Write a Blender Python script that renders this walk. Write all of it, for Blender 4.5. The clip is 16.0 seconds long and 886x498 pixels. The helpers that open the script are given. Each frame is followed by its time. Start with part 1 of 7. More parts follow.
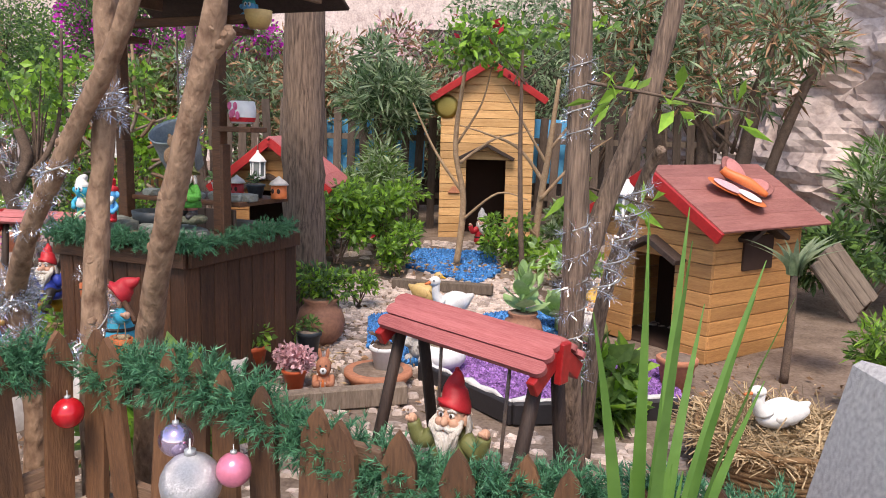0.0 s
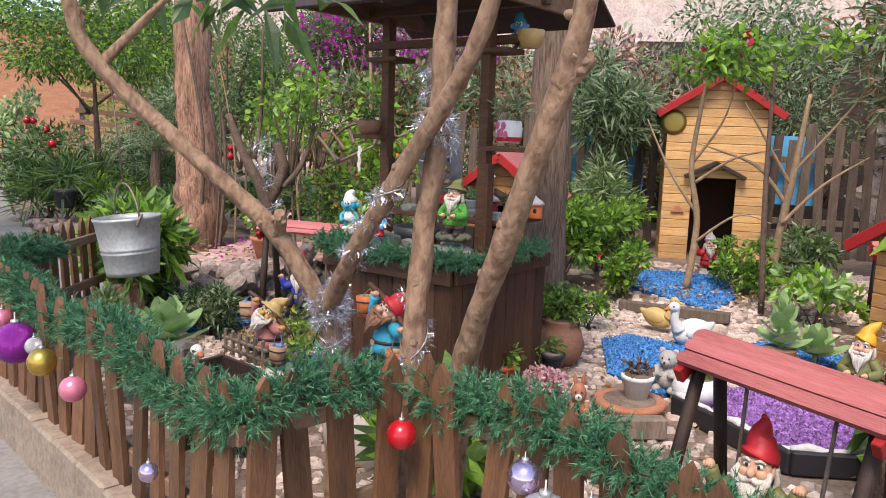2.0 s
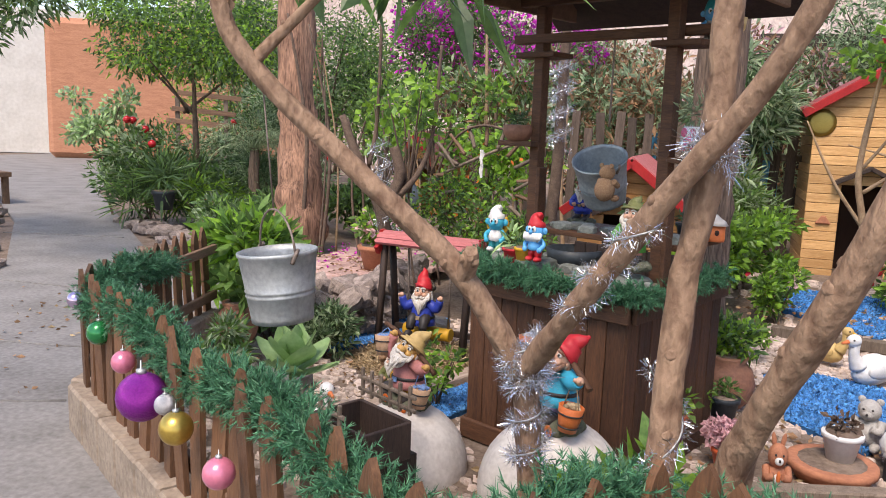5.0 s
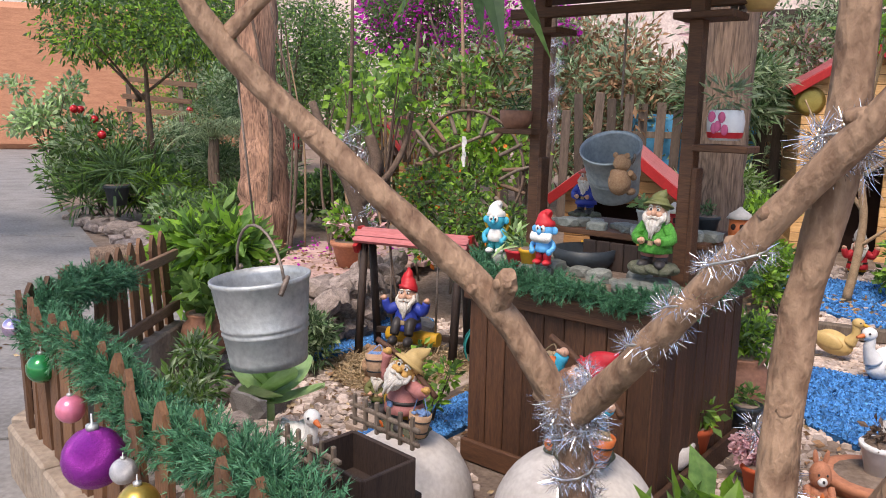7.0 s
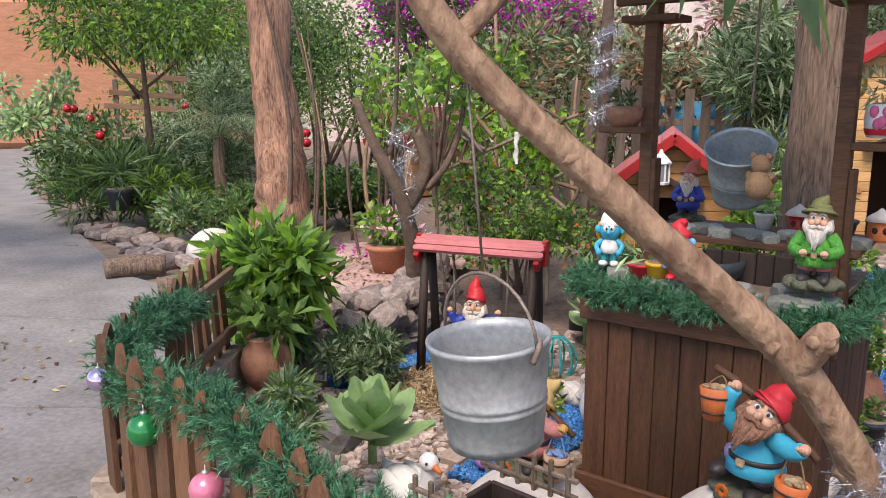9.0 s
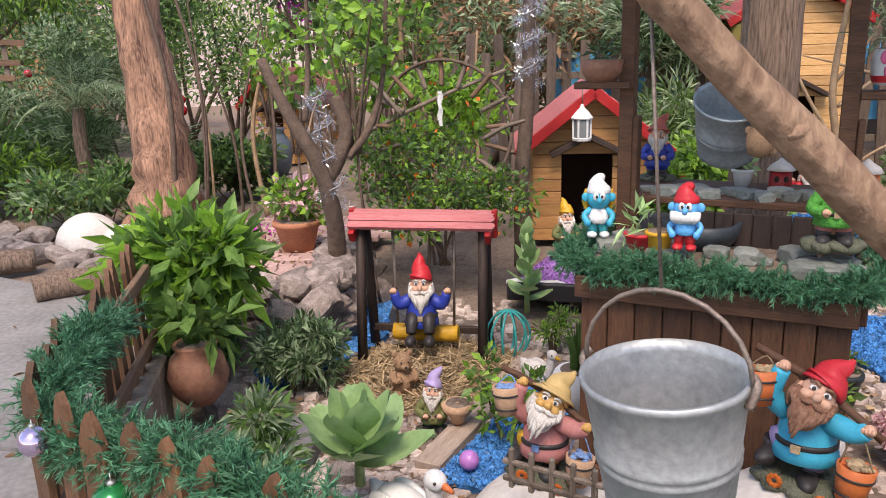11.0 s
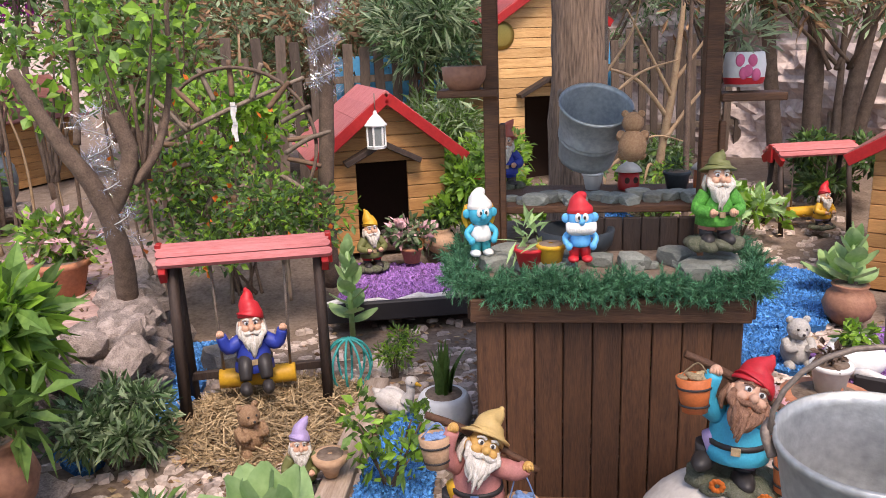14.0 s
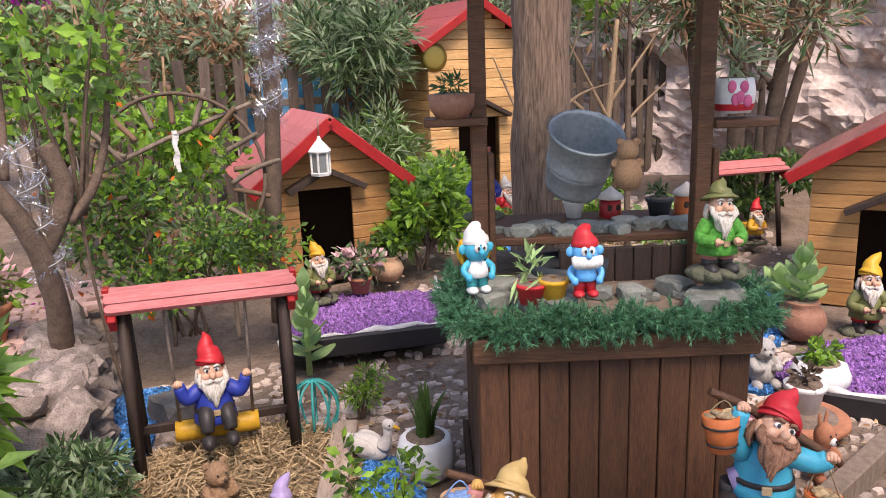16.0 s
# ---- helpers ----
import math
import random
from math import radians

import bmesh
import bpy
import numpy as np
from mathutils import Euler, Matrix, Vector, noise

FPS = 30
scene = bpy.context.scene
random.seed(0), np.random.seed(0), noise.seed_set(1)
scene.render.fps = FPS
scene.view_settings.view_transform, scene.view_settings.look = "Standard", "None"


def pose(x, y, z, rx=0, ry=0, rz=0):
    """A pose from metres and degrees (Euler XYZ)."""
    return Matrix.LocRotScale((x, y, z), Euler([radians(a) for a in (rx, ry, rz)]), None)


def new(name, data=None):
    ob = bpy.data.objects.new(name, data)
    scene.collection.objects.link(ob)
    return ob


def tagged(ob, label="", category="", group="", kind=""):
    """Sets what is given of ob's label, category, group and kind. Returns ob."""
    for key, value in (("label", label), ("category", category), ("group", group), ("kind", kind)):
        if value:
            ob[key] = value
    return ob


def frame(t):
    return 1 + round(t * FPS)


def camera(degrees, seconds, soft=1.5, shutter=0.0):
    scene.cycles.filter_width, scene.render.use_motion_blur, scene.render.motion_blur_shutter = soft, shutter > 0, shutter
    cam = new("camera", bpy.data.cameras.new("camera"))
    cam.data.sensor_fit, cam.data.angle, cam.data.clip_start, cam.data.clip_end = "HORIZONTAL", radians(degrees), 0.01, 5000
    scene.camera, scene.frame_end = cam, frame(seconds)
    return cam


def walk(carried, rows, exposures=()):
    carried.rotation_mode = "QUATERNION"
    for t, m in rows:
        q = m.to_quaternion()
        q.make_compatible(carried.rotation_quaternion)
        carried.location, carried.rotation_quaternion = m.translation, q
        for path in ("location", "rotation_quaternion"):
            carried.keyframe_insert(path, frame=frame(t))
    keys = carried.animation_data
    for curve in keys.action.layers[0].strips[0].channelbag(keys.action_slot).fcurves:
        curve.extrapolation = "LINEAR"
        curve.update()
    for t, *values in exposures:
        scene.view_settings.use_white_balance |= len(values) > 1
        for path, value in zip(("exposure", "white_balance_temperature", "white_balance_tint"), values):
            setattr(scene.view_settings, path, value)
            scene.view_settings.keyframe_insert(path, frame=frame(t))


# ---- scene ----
cam = camera(59.5, 16.0, soft=0.95)
METRES, EYE, TILT, LEAN, TURN = 4.6, 1.47, 0.0, 0.0, 0.0
ROWS = [
    (0.0, 0.0, 0.0, 0.0, 0.24, -9.0, -1.5),
    (0.5, -0.0183, 0.0037, 0.0019, 2.44, -9.1, -1.48),
    (1.0, -0.0498, 0.0098, 0.0053, 5.72, -9.12, -1.59),
    (1.5, -0.0834, 0.0116, 0.0071, 9.49, -8.95, -1.81),
    (2.0, -0.1098, 0.0115, 0.0083, 13.46, -8.61, -1.94),
    (2.5, -0.1243, 0.0239, 0.0095, 16.78, -8.28, -1.99),
    (3.0, -0.1433, 0.0615, 0.0116, 19.02, -8.1, -2.01),
    (3.5, -0.16, 0.0922, 0.0134, 20.2, -8.16, -2.01),
    (4.0, -0.1885, 0.1054, 0.0146, 20.25, -8.42, -2.06),
    (6.5, -0.3053, 0.1864, 0.0209, 15.97, -10.02, -1.45),
    (7.0, -0.3159, 0.2157, 0.0211, 15.82, -10.26, -1.11),
    (7.5, -0.347, 0.2246, 0.0224, 15.6, -10.44, -0.83),
    (8.0, -0.3995, 0.23, 0.0289, 15.11, -10.49, -0.56),
    (10.5, -0.5544, 0.3427, 0.033, 6.5, -13.51, 1.19),
    (11.0, -0.591, 0.3541, 0.0329, 2.63, -14.37, 1.52),
    (11.5, -0.6069, 0.3726, 0.0319, -0.88, -14.83, 1.84),
    (12.0, -0.6227, 0.4125, 0.0328, -4.18, -14.97, 2.09),
    (12.5, -0.6364, 0.4433, 0.0333, -7.25, -14.91, 2.16),
    (13.0, -0.6524, 0.4482, 0.0342, -10.65, -14.79, 2.18),
    (13.5, -0.6816, 0.4484, 0.0375, -14.52, -14.75, 2.09),
    (14.0, -0.7078, 0.4464, 0.0399, -18.02, -14.81, 2.0),
    (14.5, -0.7202, 0.4461, 0.0423, -20.7, -14.69, 2.07),
    (15.0, -0.7291, 0.4494, 0.0443, -22.57, -14.39, 2.1),
    (15.5, -0.7396, 0.468, 0.044, -23.73, -14.04, 2.12),
    (16.0, -0.7583, 0.5096, 0.0482, -25.03, -13.72, 2.05),
]
walk(cam, [(t, pose(0, 0, EYE, TILT, LEAN, TURN) @ pose(METRES * x, METRES * y, METRES * z, 90 + pitch, roll, yaw)) for t, x, y, z, yaw, pitch, roll in ROWS], [(0.0, 0.69, 7300, 16), (4.0, 0.67, 7300, 16), (8.0, 0.67, 7300, 17), (13.0, 0.80, 7350, 19), (16.0, 0.82, 7500, 21)])


# world, sun, exposure
world = bpy.data.worlds.new("world")
scene.world = world
world.use_nodes = True
wn = world.node_tree
sky = wn.nodes.new("ShaderNodeTexSky")
sky.sky_type = "NISHITA"
sky.sun_disc = False
sky.sun_elevation, sky.sun_rotation = radians(58), radians(186)
wn.links.new(sky.outputs[0], wn.nodes["Background"].inputs[0])
wn.nodes["Background"].inputs[1].default_value = 0.2
sun_data = bpy.data.lights.new("sun", "SUN")
sun_data.energy, sun_data.angle, sun_data.color = 2.6, radians(20), (1.0, 0.95, 0.88)
sun = new("sun", sun_data)
sun.matrix_world = pose(0, 0, 12, 32, 0, -6)


# ---- materials ----
def mat(name, col, col2=None, rough=0.8, scale=8.0, bump=0.2, metal=0.0, stretch=(1, 1, 1), rand=0.0, detail=6.0, fine=6.0, coat=0.0, sub=0.0, island=False, spec=0.4):
    """A procedural surface: two scales of noise between two colours, relief, and a random tint per piece."""
    m = bpy.data.materials.new(name)
    m.use_nodes = True
    nt = m.node_tree
    b = nt.nodes["Principled BSDF"]
    col2 = col2 or tuple(c * 0.72 for c in col)
    tc = nt.nodes.new("ShaderNodeTexCoord")
    mp = nt.nodes.new("ShaderNodeMapping")
    mp.inputs["Scale"].default_value = stretch
    oi = nt.nodes.new("ShaderNodeObjectInfo")
    add = nt.nodes.new("ShaderNodeVectorMath")
    nt.links.new(tc.outputs["Object"], add.inputs[0])
    sc = nt.nodes.new("ShaderNodeMath")
    sc.operation = "MULTIPLY"
    sc.inputs[1].default_value = 37.0
    rnd = oi.outputs["Random"]
    if island:
        rnd = nt.nodes.new("ShaderNodeNewGeometry").outputs["Random Per Island"]
    nt.links.new(rnd, sc.inputs[0])
    nt.links.new(sc.outputs[0], add.inputs[1])
    nt.links.new(add.outputs[0], mp.inputs[0])
    n1 = nt.nodes.new("ShaderNodeTexNoise")
    n1.inputs["Scale"].default_value, n1.inputs["Detail"].default_value = scale, detail
    n2 = nt.nodes.new("ShaderNodeTexNoise")
    n2.inputs["Scale"].default_value, n2.inputs["Detail"].default_value = scale * fine, 3.0
    for n in (n1, n2):
        nt.links.new(mp.outputs[0], n.inputs["Vector"])
    mix = nt.nodes.new("ShaderNodeMath")
    mix.operation = "MULTIPLY_ADD"
    mix.inputs[1].default_value = 0.55
    nt.links.new(n2.outputs[0], mix.inputs[0])
    half = nt.nodes.new("ShaderNodeMath")
    half.operation = "MULTIPLY"
    half.inputs[1].default_value = 0.55
    nt.links.new(n1.outputs[0], half.inputs[0])
    nt.links.new(half.outputs[0], mix.inputs[2])
    ramp = nt.nodes.new("ShaderNodeValToRGB")
    ramp.color_ramp.elements[0].position, ramp.color_ramp.elements[1].position = 0.38, 0.7
    ramp.color_ramp.elements[0].color, ramp.color_ramp.elements[1].color = (*col2, 1), (*col, 1)
    nt.links.new(mix.outputs[0], ramp.inputs[0])
    out = ramp.outputs[0]
    if rand:
        hsv = nt.nodes.new("ShaderNodeHueSaturation")
        mr = nt.nodes.new("ShaderNodeMapRange")
        mr.inputs["To Min"].default_value, mr.inputs["To Max"].default_value = 1 - rand, 1 + rand
        nt.links.new(rnd, mr.inputs["Value"])
        nt.links.new(mr.outputs[0], hsv.inputs["Value"])
        nt.links.new(out, hsv.inputs["Color"])
        out = hsv.outputs[0]
    nt.links.new(out, b.inputs["Base Color"])
    b.inputs["Roughness"].default_value, b.inputs["Metallic"].default_value = rough, metal
    b.inputs["Specular IOR Level"].default_value = spec
    b.inputs["Coat Weight"].default_value = coat
    if sub:
        b.inputs["Transmission Weight"].default_value = 0
        tr = nt.nodes.new("ShaderNodeBsdfTranslucent")
        nt.links.new(out, tr.inputs["Color"])
        ms = nt.nodes.new("ShaderNodeMixShader")
        ms.inputs[0].default_value = sub
        nt.links.new(b.outputs[0], ms.inputs[1])
        nt.links.new(tr.outputs[0], ms.inputs[2])
        nt.links.new(ms.outputs[0], nt.nodes["Material Output"].inputs[0])
    if bump:
        bp = nt.nodes.new("ShaderNodeBump")
        bp.inputs["Strength"].default_value, bp.inputs["Distance"].default_value = bump, 0.02
        nt.links.new(mix.outputs[0], bp.inputs["Height"])
        nt.links.new(bp.outputs[0], b.inputs["Normal"])
    return m


DARKWOOD = mat("dark_stained_wood", (0.115, 0.05, 0.024), (0.05, 0.022, 0.012), 0.7, 6, 0.35, stretch=(6, 6, 0.7), rand=0.3)
TRIMWOOD = mat("dark_stained_trim", (0.13, 0.058, 0.028), (0.06, 0.026, 0.014), 0.65, 6, 0.3, stretch=(0.7, 6, 6), rand=0.15)
FENCEWOOD = mat("fence_wood", (0.160, 0.076, 0.036), (0.080, 0.037, 0.019), 0.7, 5, 0.3, stretch=(5, 5, 0.8), rand=0.45)
RAILWOOD = mat("rail_wood", (0.22, 0.13, 0.08), (0.12, 0.07, 0.045), 0.8, 5, 0.3, stretch=(0.8, 5, 5), rand=0.2)
PINE = mat("oiled_pine", (0.52, 0.27, 0.10), (0.34, 0.155, 0.055), 0.55, 5, 0.2, stretch=(0.6, 5, 7), rand=0.22)
BLACKBROWN = mat("black_brown_wood", (0.055, 0.034, 0.026), (0.028, 0.018, 0.015), 0.7, 6, 0.3, stretch=(5, 5, 0.8), rand=0.2)
SLATWOOD = mat("dark_slat_wood", (0.13, 0.095, 0.075), (0.06, 0.043, 0.034), 0.85, 5, 0.4, stretch=(5, 5, 0.6), rand=0.35)
# lighter copy of PINE, with sunlight on the boards put into the colour
SUNLITPINE = mat("sunlit_pine", (0.66, 0.40, 0.18), (0.44, 0.23, 0.085), 0.55, 5, 0.25, stretch=(0.6, 5, 7), rand=0.2)
REDPAINT = mat("red_paint_board", (0.36, 0.065, 0.055), (0.24, 0.04, 0.035), 0.55, 5, 0.2, stretch=(0.8, 6, 6), rand=0.12)
PINKROOF = mat("faded_red_board", (0.50, 0.17, 0.165), (0.36, 0.09, 0.085), 0.6, 5, 0.25, stretch=(0.6, 6, 6), rand=0.1)
REDBOARD = mat("worn_red_board", (0.42, 0.13, 0.125), (0.29, 0.07, 0.065), 0.6, 5, 0.3, stretch=(0.6, 6, 6), rand=0.12)
REDGLOSS = mat("glossy_red_paint", (0.40, 0.02, 0.02), (0.28, 0.012, 0.014), 0.4, 8, 0.1)
PALEPLANK = mat("bleached_plank", (0.46, 0.36, 0.29), (0.29, 0.21, 0.16), 0.85, 5, 0.4, stretch=(0.6, 5, 5))
GREYWOOD = mat("weathered_wood", (0.22, 0.17, 0.13), (0.11, 0.08, 0.06), 0.85, 5, 0.4, stretch=(5, 5, 0.6), rand=0.3)
BARK = mat("smooth_guava_bark", (0.31, 0.195, 0.125), (0.15, 0.082, 0.05), 0.75, 17, 1.0, fine=2.6, stretch=(1, 1, 0.55))
BARKDARK = mat("rough_dark_bark", (0.27, 0.185, 0.135), (0.06, 0.04, 0.03), 0.9, 26, 1.0, fine=2.5, stretch=(1.8, 1.8, 0.16))
BARKRED = mat("peeling_red_bark", (0.44, 0.245, 0.16), (0.07, 0.035, 0.025), 0.85, 8, 1.0, fine=5, stretch=(1.8, 1.8, 0.22))
for k, e in zip((0.40, 0.63), BARK.node_tree.nodes["Color Ramp"].color_ramp.elements):
    e.position = k
DULLROOF = mat("dull_brown_red_board", (0.30, 0.125, 0.105), (0.20, 0.07, 0.06), 0.65, 5, 0.25, stretch=(6, 0.6, 6), rand=0.12)
TWIG = mat("grey_twig", (0.16, 0.11, 0.08), (0.07, 0.045, 0.035), 0.9, 20, 0.4)
DRYTWIG = mat("pale_dry_twig", (0.40, 0.28, 0.17), (0.24, 0.15, 0.09), 0.9, 20, 0.3)
STONE = mat("pink_grey_stone", (0.37, 0.30, 0.265), (0.13, 0.10, 0.088), 0.9, 6, 0.9, rand=0.35)
RIVERSTONE = mat("grey_green_river_stone", (0.24, 0.25, 0.22), (0.12, 0.13, 0.115), 0.6, 9, 0.2, rand=0.35)
DARKSTONE = mat("dark_stone", (0.22, 0.21, 0.20), (0.12, 0.11, 0.105), 0.85, 6, 0.5, rand=0.3)
PEBBLE = mat("garden_rubble", (0.60, 0.49, 0.43), (0.33, 0.26, 0.22), 0.9, 9, 0.3, rand=0.35, island=True)
SOIL = mat("dry_soil", (0.238, 0.178, 0.140), (0.111, 0.076, 0.055), 0.95, 7, 0.7)
CONCRETE = mat("grey_concrete", (0.25, 0.235, 0.225), (0.14, 0.13, 0.122), 0.85, 2.2, 0.3, fine=14)
KERBMAT = mat("rough_kerb", (0.33, 0.26, 0.20), (0.19, 0.145, 0.11), 0.9, 6, 0.6)
PAVER = mat("pink_paver", (0.50, 0.34, 0.30), (0.33, 0.20, 0.175), 0.85, 7, 0.4, rand=0.2)
BLUEGRAVEL = mat("blue_gravel", (0.07, 0.27, 0.56), (0.02, 0.12, 0.34), 0.55, 14, 0.2, rand=0.6, island=True)
BLUEBED = mat("blue_gravel_base", (0.02, 0.15, 0.36), (0.012, 0.07, 0.20), 0.8, 60, 0.8)
PURPLEGRAVEL = mat("purple_gravel", (0.34, 0.17, 0.44), (0.19, 0.08, 0.28), 0.6, 14, 0.2, rand=0.55, island=True)
PURPLEBED = mat("purple_gravel_base", (0.26, 0.12, 0.34), (0.13, 0.055, 0.19), 0.85, 60, 0.8)
ROCKWALL = mat("pink_rock_face", (0.70, 0.58, 0.53), (0.40, 0.305, 0.28), 0.9, 3.2, 1.0, fine=5)
LIMEWALL = mat("sunlit_lime_wall", (0.68, 0.65, 0.60), (0.55, 0.52, 0.47), 0.9, 1.5, 0.2)
ORANGEWALL = mat("orange_brick_wall", (0.50, 0.24, 0.14), (0.36, 0.155, 0.09), 0.9, 2.5, 0.4, stretch=(1, 1, 5))
# brown board taken down to near-black: the building's shade is in the colour
DARKBACK = mat("shade_painted_shed_board", (0.06, 0.045, 0.035), (0.03, 0.02, 0.017), 0.9, 4, 0.4, rand=0.3)
BLUEBOARD = mat("bright_blue_board", (0.10, 0.42, 0.72), (0.06, 0.30, 0.58), 0.6, 5, 0.1)
GALV = mat("galvanised_steel", (0.47, 0.48, 0.48), (0.30, 0.31, 0.31), 0.5, 7, 0.12, metal=0.6, fine=9)
GALVBLUE = mat("dull_blue_steel", (0.43, 0.48, 0.51), (0.27, 0.31, 0.34), 0.5, 9, 0.08, metal=0.5)
WIRE = mat("rusty_wire", (0.30, 0.24, 0.20), (0.16, 0.12, 0.10), 0.6, 30, 0.2, metal=0.5)
TERRA = mat("terracotta", (0.48, 0.20, 0.11), (0.33, 0.13, 0.075), 0.8, 8, 0.2)
CLAY = mat("brown_clay", (0.33, 0.16, 0.10), (0.20, 0.09, 0.06), 0.7, 7, 0.25)
PALECLAY = mat("pale_clay", (0.55, 0.35, 0.22), (0.42, 0.25, 0.15), 0.8, 9, 0.25)
ORANGEPOT = mat("orange_plastic_pot", (0.52, 0.10, 0.035), (0.44, 0.08, 0.03), 0.5, 8, 0.05)
DARKPOT = mat("dark_plastic_pot", (0.035, 0.045, 0.055), (0.02, 0.025, 0.03), 0.5, 8, 0.05)
WHITEPOT = mat("white_glazed_pot", (0.74, 0.74, 0.74), (0.62, 0.62, 0.63), 0.45, 7, 0.1)
CEMENT = mat("white_cement", (0.66, 0.61, 0.56), (0.50, 0.45, 0.41), 0.85, 7, 0.25)
STRAW = mat("dry_straw", (0.46, 0.34, 0.20), (0.26, 0.18, 0.10), 0.85, 12, 0.2, rand=0.4, island=True)
WICKER = mat("brown_wicker", (0.27, 0.16, 0.075), (0.15, 0.085, 0.04), 0.8, 40, 0.5, stretch=(1, 1, 3))
GARLAND = mat("artificial_fir", (0.085, 0.25, 0.125), (0.035, 0.125, 0.07), 0.5, 6, 0.0, rand=0.5, island=True, sub=0.15)
TINSEL = mat("silver_tinsel", (0.85, 0.85, 0.88), (0.6, 0.6, 0.64), 0.18, 10, 0.0, metal=0.9, rand=0.35, island=True)
LEAF = mat("mid_green_leaf", (0.185, 0.315, 0.08), (0.08, 0.165, 0.042), 0.45, 6, 0.0, rand=0.5, island=True, sub=0.5)
LEAFDARK = mat("dark_green_leaf", (0.11, 0.195, 0.075), (0.05, 0.10, 0.042), 0.4, 6, 0.0, rand=0.5, island=True, sub=0.4)
LEAFLIGHT = mat("light_green_leaf", (0.297, 0.506, 0.066), (0.176, 0.352, 0.039), 0.45, 6, 0.0, rand=0.4, island=True, sub=0.5)
LEAFGREY = mat("grey_green_leaf", (0.40, 0.49, 0.30), (0.20, 0.29, 0.16), 0.5, 6, 0.0, rand=0.5, island=True, sub=0.5)
SUCCULENT = mat("pale_succulent", (0.38, 0.55, 0.25), (0.24, 0.40, 0.15), 0.4, 6, 0.0, rand=0.2, island=True, sub=0.2)
MAGENTA = mat("magenta_bract", (0.62, 0.03, 0.48), (0.46, 0.02, 0.36), 0.6, 6, 0.0, rand=0.3, island=True, sub=0.3)
ORANGEFLOWER = mat("orange_petal", (0.75, 0.20, 0.03), (0.6, 0.12, 0.02), 0.6, 6, 0.0, sub=0.3)
PINKFLOWER = mat("pale_pink_petal", (0.75, 0.50, 0.52), (0.6, 0.32, 0.36), 0.7, 6, 0.0, rand=0.3, island=True, sub=0.2)
REDFLOWER = mat("red_petal", (0.62, 0.03, 0.07), (0.45, 0.02, 0.04), 0.6, 6, 0.0, sub=0.2)
DRYLEAF = mat("dry_brown_leaf", (0.34, 0.20, 0.11), (0.18, 0.10, 0.055), 0.8, 6, 0.0, rand=0.5, island=True, sub=0.2)
PALEROSE = mat("painted_dull_rose", (0.50, 0.20, 0.19), (0.38, 0.15, 0.13), 0.6, 12, 0.1)
BLADE = mat("iris_blade", (0.15, 0.30, 0.06), (0.09, 0.20, 0.035), 0.4, 3, 0.05, sub=0.3, rand=0.2, island=True)


def plain(name, col, rough=0.5, metal=0.0, coat=0.0, bump=0.08):
    return mat(name, col, tuple(c * 0.8 for c in col), rough, 12, bump, metal, coat=coat)


TANFACE = plain("painted_ochre_face", (0.60, 0.34, 0.10))
SKIN = plain("painted_tan", (0.66, 0.38, 0.26))
BEARD = mat("painted_white_beard", (0.80, 0.76, 0.70), (0.50, 0.44, 0.38), 0.7, 30, 0.6, stretch=(1, 1, 0.3))
BEARDBROWN = mat("painted_brown_beard", (0.36, 0.19, 0.12), (0.16, 0.07, 0.04), 0.7, 30, 0.6, stretch=(1, 1, 0.3))
RED = plain("painted_red", (0.56, 0.025, 0.035))
BLUE = plain("painted_blue", (0.025, 0.05, 0.34))
CYAN = plain("painted_cyan", (0.03, 0.40, 0.58))
SKYBLUE = plain("painted_sky_blue", (0.10, 0.42, 0.78))
TEAL = plain("painted_teal", (0.02, 0.36, 0.40))
YELLOW = plain("painted_yellow", (0.66, 0.36, 0.03))
LEAFPAINT = mat("painted_leafy_green", (0.10, 0.42, 0.06), (0.03, 0.18, 0.02), 0.55, 30, 0.5)
GREENPAINT = plain("painted_green", (0.06, 0.30, 0.06))
OLIVE = plain("painted_olive", (0.16, 0.17, 0.06))
STRAWHAT = plain("painted_straw", (0.56, 0.38, 0.15))
RUSTHAT = plain("painted_rust_red", (0.48, 0.12, 0.08))
ORANGE = plain("painted_orange", (0.66, 0.17, 0.05))
DARKBOOT = plain("painted_dark", (0.035, 0.03, 0.03))
WHITE = plain("painted_white", (0.75, 0.74, 0.72))
LILAC = plain("painted_lilac", (0.42, 0.32, 0.56))
PINK = plain("painted_pink", (0.66, 0.12, 0.26))
MOSSROCK = mat("painted_mossy_base", (0.17, 0.165, 0.12), (0.07, 0.085, 0.045), 0.85, 16, 0.8)
BLUEWATER = mat("painted_blue_water", (0.22, 0.36, 0.60), (0.08, 0.16, 0.36), 0.5, 30, 0.3, stretch=(1, 4, 1))
FUR = mat("tan_fur_resin", (0.42, 0.26, 0.15), (0.25, 0.14, 0.08), 0.85, 25, 0.6)
GREYFUR = mat("grey_resin", (0.50, 0.48, 0.46), (0.34, 0.32, 0.30), 0.85, 25, 0.5)
GOLD = plain("gold_ball", (0.62, 0.42, 0.10), 0.3, 0.85, bump=0.0)
PURPLEBALL = mat("purple_glitter", (0.33, 0.03, 0.36), (0.2, 0.015, 0.22), 0.3, 150, 0.5, 0.6)
SILVERBALL = mat("silver_glitter", (0.62, 0.61, 0.63), (0.45, 0.44, 0.46), 0.35, 150, 0.5, 0.7)
PINKBALL = plain("pink_ball", (0.70, 0.20, 0.30), 0.3, 0.3, 0.5, 0.0)
REDBALL = plain("red_ball", (0.55, 0.012, 0.02), 0.25, 0.2, 0.5, 0.0)
